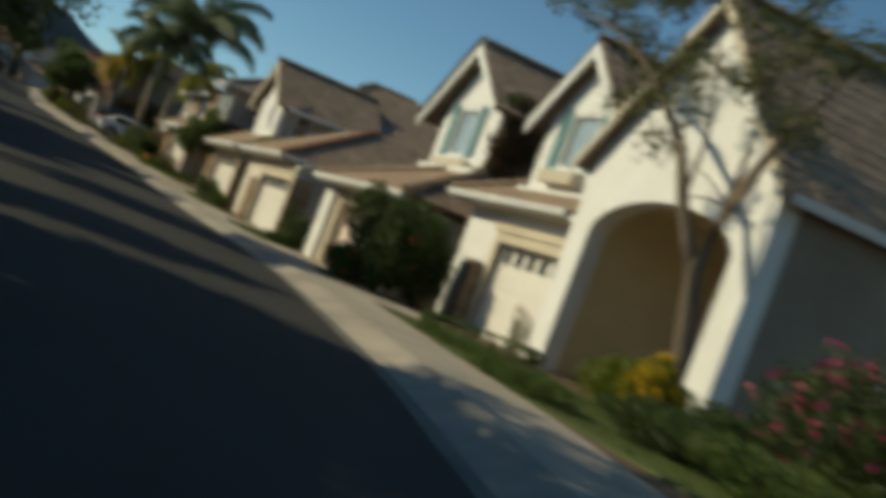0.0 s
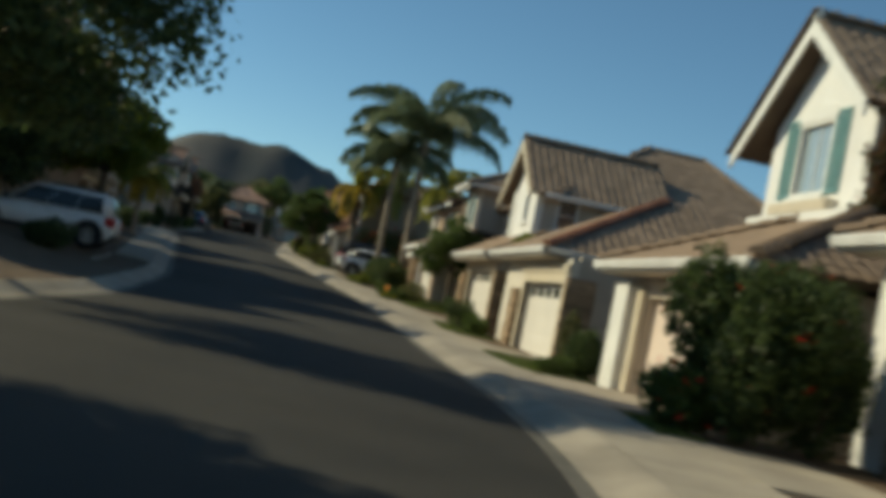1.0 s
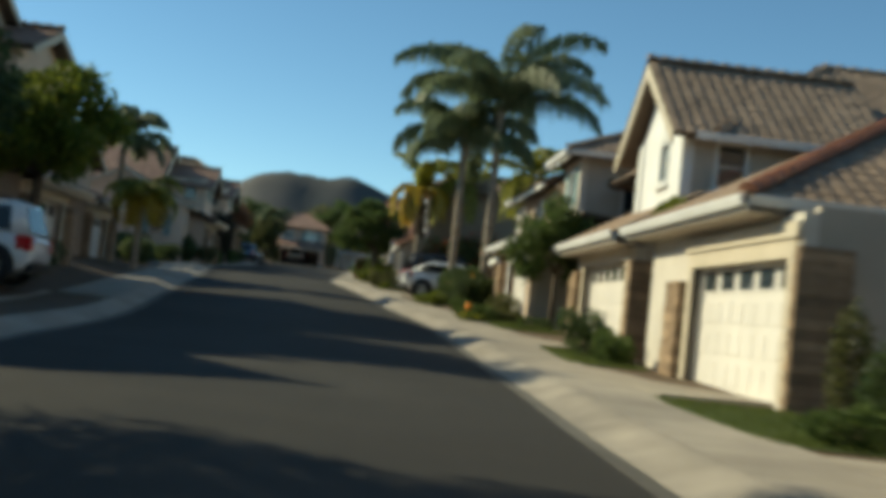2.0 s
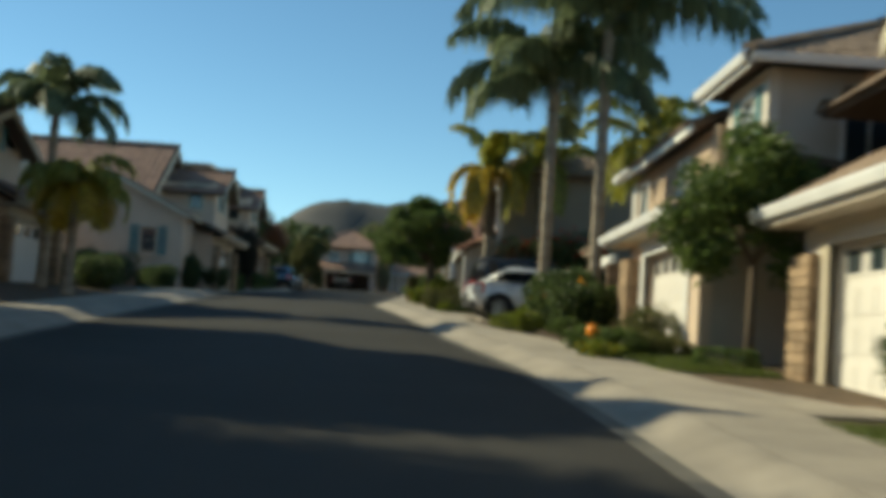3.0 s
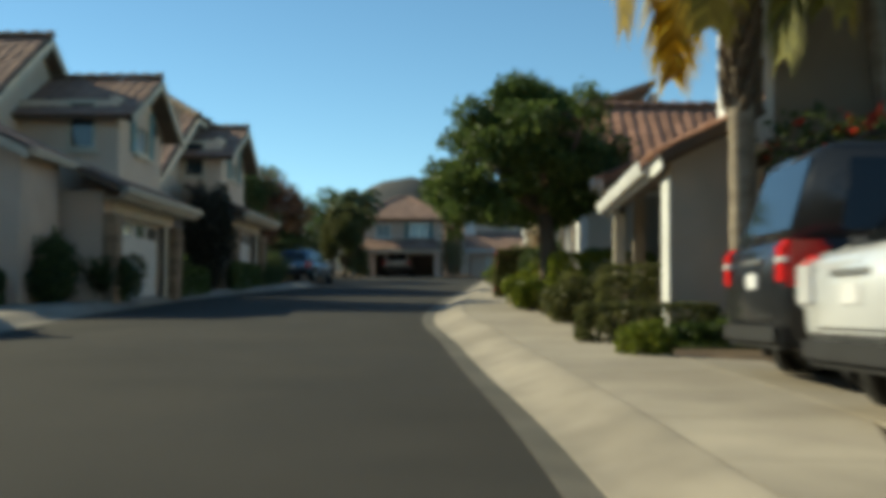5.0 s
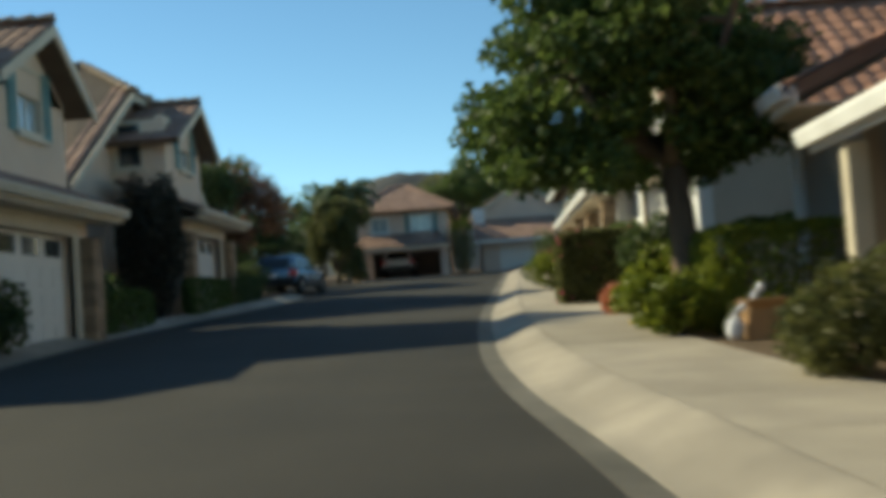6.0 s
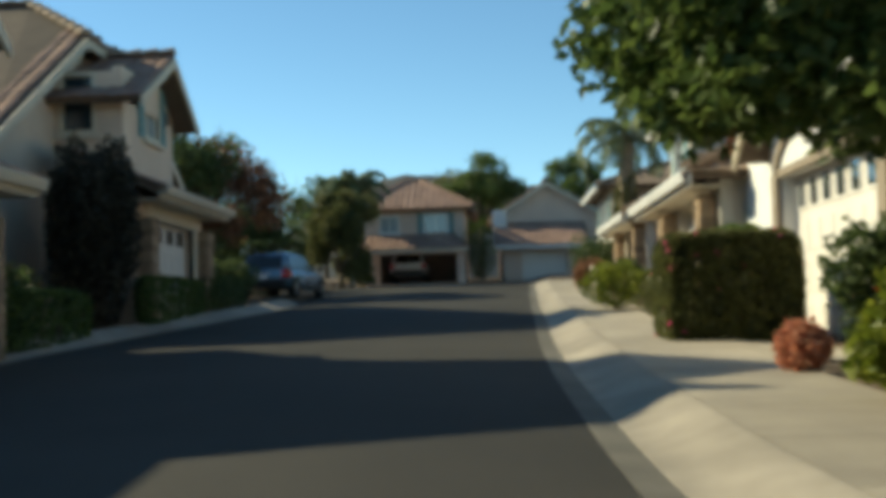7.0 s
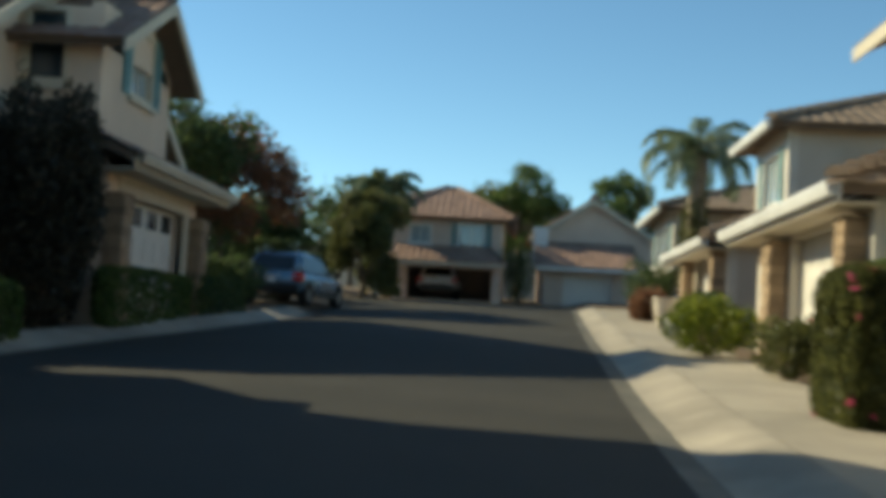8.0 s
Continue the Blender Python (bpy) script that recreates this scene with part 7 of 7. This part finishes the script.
def wheel(parent, x, y, r, w):
    """One wheel: tyre with rounded shoulders, and a spoked rim."""
    sgn = 1 if y > 0 else -1
    bm = bmesh.new()
    prof = [(r * 0.66, -w / 2), (r * 0.93, -w / 2), (r, -w * 0.36), (r, w * 0.36), (r * 0.93, w / 2), (r * 0.66, w / 2)]
    n = 28
    rows = [[bm.verts.new((x + q * math.cos(k / n * math.tau), y + d, r + q * math.sin(k / n * math.tau))) for q, d in prof] for k in range(n)]
    for k in range(n):
        a, b = rows[k], rows[(k + 1) % n]
        for j in range(len(prof)):
            bm.faces.new((a[j], a[(j + 1) % len(prof)], b[(j + 1) % len(prof)], b[j]))
    bmesh.ops.recalc_face_normals(bm, faces=bm.faces[:])
    tyre = part("wheel", bm, RUBBER, parent, "black tyre on alloy rim", smooth=True)
    bm = bmesh.new()
    bmesh.ops.create_cone(bm, cap_ends=True, segments=24, radius1=r * 0.67, radius2=r * 0.62, depth=w * 0.3,
                          matrix=Matrix.Translation((x, y + sgn * w * 0.22, r)) @ Matrix.Rotation(radians(-90 * sgn), 4, "X"))
    part("rim", bm, ALLOY, tyre)
    bm = bmesh.new()
    for k in range(10):
        t = k / 10 * math.tau
        m = Matrix.Translation((x, y + sgn * w * 0.39, r)) @ Matrix.Rotation(t, 4, "Y") @ Matrix.Translation((0, 0, r * 0.34))
        bmesh.ops.create_cube(bm, size=1, matrix=m @ Matrix.Diagonal((r * 0.09, 0.02, r * 0.6, 1)))
    bmesh.ops.create_cone(bm, cap_ends=True, segments=12, radius1=r * 0.16, radius2=r * 0.14, depth=0.05,
                          matrix=Matrix.Translation((x, y + sgn * w * 0.4, r)) @ Matrix.Rotation(radians(90), 4, "X"))
    part("spokes", bm, ALLOY, tyre)


def patch(quad, u0, u1, v0, v1, out, thick=0.02):
    """A thin pane lying on the quad (bottom rear, bottom front, top front, top rear), between shares of its length and height."""
    a, b, c, d = (Vector(p) for p in quad)

    def at(u, v):
        return (a.lerp(b, u)).lerp(d.lerp(c, u), v)
    n = (b - a).cross(d - a).normalized()
    if n.dot(Vector(out)) < 0:
        n = -n
    ring = [at(u0, v0) + n * 0.012, at(u1, v0) + n * 0.012, at(u1, v1) + n * 0.012, at(u0, v1) + n * 0.012]
    return prism(bmesh.new(), ring, -n * thick)


def car(name, x, y, z, turn, paint, label, long=4.7, wide=1.9, high=1.68, wheel_r=0.36, rack=True, boxy=0.0, panes=3, tail=None, hatch=0.55, waist=0.6):
    """A parked estate or off-roader: body, cabin, glass, lamps, bumpers and wheels. Its front points along +x before it is turned."""
    c = root(name, 0, 0, 0, label, "car", "parked cars")
    h, w = long / 2, wide / 2
    belt = high * waist
    rows = [(-h, 0.88, 0.52, belt * 0.95), (-h + 0.1, 0.94, 0.38, belt * 1.02), (-h + 0.5, 0.985, 0.3, belt * 1.03), (-0.3, 1.0, 0.27, belt),
            (h * 0.4, 1.0, 0.27, belt * 0.98), (h * 0.68, 0.98, 0.28, belt * 0.95), (h * 0.92, 0.91, 0.34, belt * 0.84), (h, 0.78, 0.44, belt * 0.7)]
    rings = []
    for px, f, zb, zt in rows:
        half = [(0.78, zb), (0.95, zb + 0.06), (1.0, zb + (zt - zb) * 0.45), (0.985, zb + (zt - zb) * 0.75), (0.93, zt - 0.03), (0.86, zt)]
        rings.append([(px, w * f * q, zz) for q, zz in half] + [(px, -w * f * q, zz) for q, zz in half[::-1]])
    body = part("body", loft(bmesh.new(), rings), paint, c, smooth=True)
    r0, r1 = -h + 0.12 - 0.06 * boxy, h * 0.46
    t0, t1 = -h + hatch - 0.35 * boxy, h * 0.02 + 0.12 * boxy
    zb, zt = belt * 0.99, high
    b, u = w * 0.9, w * (0.7 + 0.12 * boxy)
    cab = bmesh.new()
    loft(cab, [[(r0, -b, zb), (r0, b, zb), (r1, b, zb), (r1, -b, zb)],
               [(t0 + 0.02, -u, zt - 0.06), (t0 + 0.02, u, zt - 0.06), (t1 + 0.1, u, zt - 0.07), (t1 + 0.1, -u, zt - 0.07)],
               [(t0 + 0.18, -u * 0.88, zt), (t0 + 0.18, u * 0.88, zt), (t1 - 0.1, u * 0.88, zt), (t1 - 0.1, -u * 0.88, zt)]])
    bmesh.ops.bevel(cab, geom=cab.edges[:], offset=0.025, segments=2, affect="EDGES")
    cabin = part("cabin", cab, paint, c, smooth=True)
    for sg in (-1, 1):
        quad = [(r0, sg * b, zb), (r1, sg * b, zb), (t1 + 0.1, sg * u, zt - 0.06), (t0, sg * u, zt - 0.06)]
        cuts = [(0.1, 0.35), (0.36, 0.63), (0.64, 0.92)] if panes == 3 else [(0.06, 0.5), (0.53, 0.92)]
        for u0, u1 in cuts:
            part("side_window", patch(quad, u0, u1, 0.12, 0.88, (0, sg, 0)), CAR_GLASS, cabin)
        for px in (h * 0.1, -h * 0.38):
            part("door_handle", boxed(px - 0.09, px + 0.09, sg * w * 0.975 - 0.03, sg * w * 0.975 + 0.03, belt * 0.84, belt * 0.84 + 0.035, bevel=0.008), paint, c)
        part("wing_mirror", boxed(h * 0.36, h * 0.36 + 0.12, sg * (w + 0.09) - 0.1, sg * (w + 0.09) + 0.1, belt * 1.0, belt * 1.0 + 0.17, bevel=0.03), PLASTIC_BLACK, c)
        part("sill_trim", boxed(-h * 0.55, h * 0.5, sg * w * 0.97 - 0.03, sg * w * 0.97 + 0.03, 0.27, 0.42, bevel=0.01), PLASTIC_BLACK, c)
        lamp = part("tail_light", boxed(-h - 0.01, -h + 0.34, sg * w * 0.83 - 0.14, sg * w * 0.83 + 0.14, belt * 0.7, belt * 1.0, bevel=0.04), LAMP_RED, c, "red tail light")
        if tail:
            part("lens", boxed(-h - 0.03, -h + 0.27, sg * w * 0.83 - 0.155, sg * w * 0.83 + 0.155, belt * 0.68, belt * 0.97, bevel=0.03), LAMP_CLEAR, lamp, "pale clear lens")
        else:
            part("lens", boxed(-h - 0.025, -h + 0.2, sg * w * 0.83 - 0.12, sg * w * 0.83 + 0.1, belt * 0.84, belt * 0.91, bevel=0.02), LAMP_CLEAR, lamp, "pale reversing lens")
        part("headlight", boxed(h - 0.36, h - 0.08, sg * w * 0.7 - 0.16, sg * w * 0.7 + 0.16, belt * 0.58, belt * 0.74, bevel=0.03), LAMP_CLEAR, c, "clear headlight")
        if rack:
            part("roof_rail", tube(bmesh.new(), [(t0 + 0.3, sg * u * 0.8, zt), (t0 + 0.4, sg * u * 0.8, zt + 0.06), (t1 - 0.3, sg * u * 0.8, zt + 0.06), (t1 - 0.2, sg * u * 0.8, zt)], [0.018] * 4, 6), PLASTIC_BLACK, c)
        for px in (-h * 0.69, h * 0.6):
            arch = bmesh.new()
            ring = [(px + wheel_r * 1.2 * math.cos(t), sg * w * 0.96, wheel_r + wheel_r * 1.2 * math.sin(t)) for t in np.linspace(-0.25, math.pi + 0.25, 18)]
            prism(arch, ring, (0, sg * w * 0.045, 0))
            part("wheel_arch", arch, PLASTIC_BLACK, c)
            wheel(c, px, sg * (w - 0.09), wheel_r, 0.24)
    rear = [(r0, -b, zb), (r0, b, zb), (t0, u, zt - 0.06), (t0, -u, zt - 0.06)]
    part("rear_window", patch(rear, 0.1, 0.9, 0.14, 0.9, (-1, 0, 0.2)), CAR_GLASS, cabin)
    front = [(r1, -b, zb), (r1, b, zb), (t1 + 0.1, u, zt - 0.06), (t1 + 0.1, -u, zt - 0.06)]
    part("windscreen", patch(front, 0.06, 0.94, 0.08, 0.92, (1, 0, 0.3)), CAR_GLASS, cabin)
    part("bumper", boxed(-h - 0.05, -h + 0.3, -w * 0.86, w * 0.86, 0.36, 0.58, bevel=0.05), PLASTIC_BLACK, c, "black rear bumper")
    part("bumper", boxed(h - 0.3, h + 0.03, -w * 0.8, w * 0.8, 0.34, 0.54, bevel=0.05), paint, c)
    part("tailgate_seam", boxed(-h - 0.006, -h + 0.05, -w * 0.62, w * 0.62, 0.6, 0.615), PLASTIC_BLACK, c)
    part("tailgate_handle", boxed(-h - 0.02, -h + 0.08, -0.32, 0.32, belt * 0.86, belt * 0.9, bevel=0.008), ALLOY, c, "bright trim strip")
    part("wiper", tube(bmesh.new(), [(r0 - 0.02, 0.0, zb + 0.06), (r0 + 0.03, 0.4, zb + 0.12)], [0.012, 0.008], 5), PLASTIC_BLACK, c)
    part("plate_bar", boxed(-h - 0.012, -h + 0.1, -0.16, 0.16, belt * 0.7, belt * 0.7 + 0.12), BAG_WHITE, c, "plain pale plate")
    c.matrix_basis = pose(x, y, z, 0, 0, turn)
    return c


car("estate_car", 9.5, 79.98, 2.09, 4, PAINT_SILVER, "silver white crossover parked on the drive, tail to the street", 4.85, 1.92, 1.6, 0.38, tail=LAMP_CLEAR, hatch=0.95, waist=0.68, panes=2)
car("estate_car", 9.5, 82.6, 2.16, 3, PAINT_BLACK, "black people carrier parked beside the silver car", 4.9, 1.94, 1.98, 0.35, boxy=0.6)
car("off_roader", -4.1, 53.95, 1.08, 180, PAINT_WHITE, "white off-roader parked on the shaded drive", 5.0, 1.9, 1.82, 0.42, boxy=0.8)
car("saloon_car", -4.0, 128.8, 4.1, 82, PAINT_BLUE, "blue car parked in shade near the bend", 4.4, 1.8, 1.45, 0.32, rack=False)
car("saloon_car", -1.3, 150.2, 5.0, 90, PAINT_SILVER, "pale car under the carport of the end house", 4.4, 1.8, 1.5, 0.32, rack=False)


# ---- small things by the pavement ----
def parcel():
    p = root("cardboard_box", 6.22, 94.7, 2.75, "brown cardboard box standing at the drive's edge", "box")
    part("carton", boxed(6.16, 6.5, 94.5, 94.86, 2.75, 3.06, bevel=0.01), CARDBOARD, p)
    part("flap", prism(bmesh.new(), [(6.16, 94.5, 3.06), (6.5, 94.5, 3.06), (6.52, 94.4, 3.14), (6.14, 94.4, 3.14)], (0, 0.01, 0.01)), CARDBOARD, p)
    part("flap", prism(bmesh.new(), [(6.16, 94.86, 3.06), (6.5, 94.86, 3.06), (6.52, 94.98, 3.13), (6.14, 94.98, 3.13)], (0, 0.01, 0.01)), CARDBOARD, p)


parcel()


def bag(x, y, z, r, high, label):
    b = root("plastic_bag", x, y, z, label, "bag")
    bm = bmesh.new()
    bmesh.ops.create_uvsphere(bm, u_segments=24, v_segments=14, radius=1)
    for v in bm.verts:
        n = noise.noise(v.co * 2.3 + Vector((x, y, 0)))
        f = 1 + 0.22 * n
        s = 1.0 if v.co.z < 0.45 else max(0.2, 1 - (v.co.z - 0.45) * 1.4)
        v.co = Vector((x + v.co.x * r * f * s, y + v.co.y * r * f * s, z + max(0.0, (v.co.z + 0.82) / 1.82) * high))
    part("sack", bm, BAG_WHITE, b, smooth=True)
    knot = tube(bmesh.new(), [(x, y, z + high * 0.95), (x + 0.03, y, z + high * 1.08), (x + 0.1, y + 0.04, z + high * 1.2)], [0.04, 0.02, 0.05], 6)
    part("knot", knot, BAG_WHITE, b)


bag(6.05, 94.62, 2.75, 0.09, 0.26, "knotted white plastic bag beside the cardboard box")
bag(6.34, 95.05, 2.76, 0.14, 0.42, "crumpled white bag behind the cardboard box")


def ornament():
    o = root("garden_ornament", 8.62, 64.7, 1.38, "bright orange plastic garden ornament on a stake", "ornament")
    part("stake", tube(bmesh.new(), [(8.62, 64.7, 1.32), (8.62, 64.7, 1.7)], [0.012, 0.012], 6), PLASTIC_BLACK, o)
    bm = bmesh.new()
    bmesh.ops.create_uvsphere(bm, u_segments=20, v_segments=12, radius=1)
    for v in bm.verts:
        f = 1 + 0.06 * math.cos(8 * math.atan2(v.co.y, v.co.x))
        v.co = Vector((8.62 + v.co.x * 0.105 * f, 64.7 + v.co.y * 0.105 * f, 1.8 + v.co.z * 0.13))
    part("globe", bm, SIGN_ORANGE, o, smooth=True)


ornament()


def planter(x, y, z, r, high, label, mat):
    p = root("plant_pot", x, y, z, label, "plant pot")
    bm = bmesh.new()
    prof = [(0.0, 0.0), (r * 0.7, 0.0), (r * 0.95, high * 0.6), (r, high * 0.9), (r * 1.08, high * 0.92), (r * 1.08, high), (r * 0.9, high), (r * 0.85, high * 0.8), (0.0, high * 0.8)]
    n = 20
    rows = [[bm.verts.new((x + q * math.cos(k / n * math.tau), y + q * math.sin(k / n * math.tau), z + h)) for q, h in prof[1:-1]] for k in range(n)]
    for k in range(n):
        for j in range(len(prof) - 3):
            bm.faces.new((rows[k][j], rows[k][j + 1], rows[(k + 1) % n][j + 1], rows[(k + 1) % n][j]))
    bm.faces.new([r0[0] for r0 in rows][::-1])
    bm.faces.new([r0[-1] for r0 in rows])
    part("pot", bm, mat, p, smooth=False)


planter(6.0, 124.9, 4.0, 0.32, 0.75, "pale glazed pot standing by the pavement up the street", POT_WHITE)
planter(5.6, 119.6, 3.8, 0.25, 0.4, "small white pot near a pavement shrub", BAG_WHITE)
planter(11.9, 53.0, 0.74, 0.25, 0.4, "terracotta pot beside the stone pillar", TERRACOTTA)
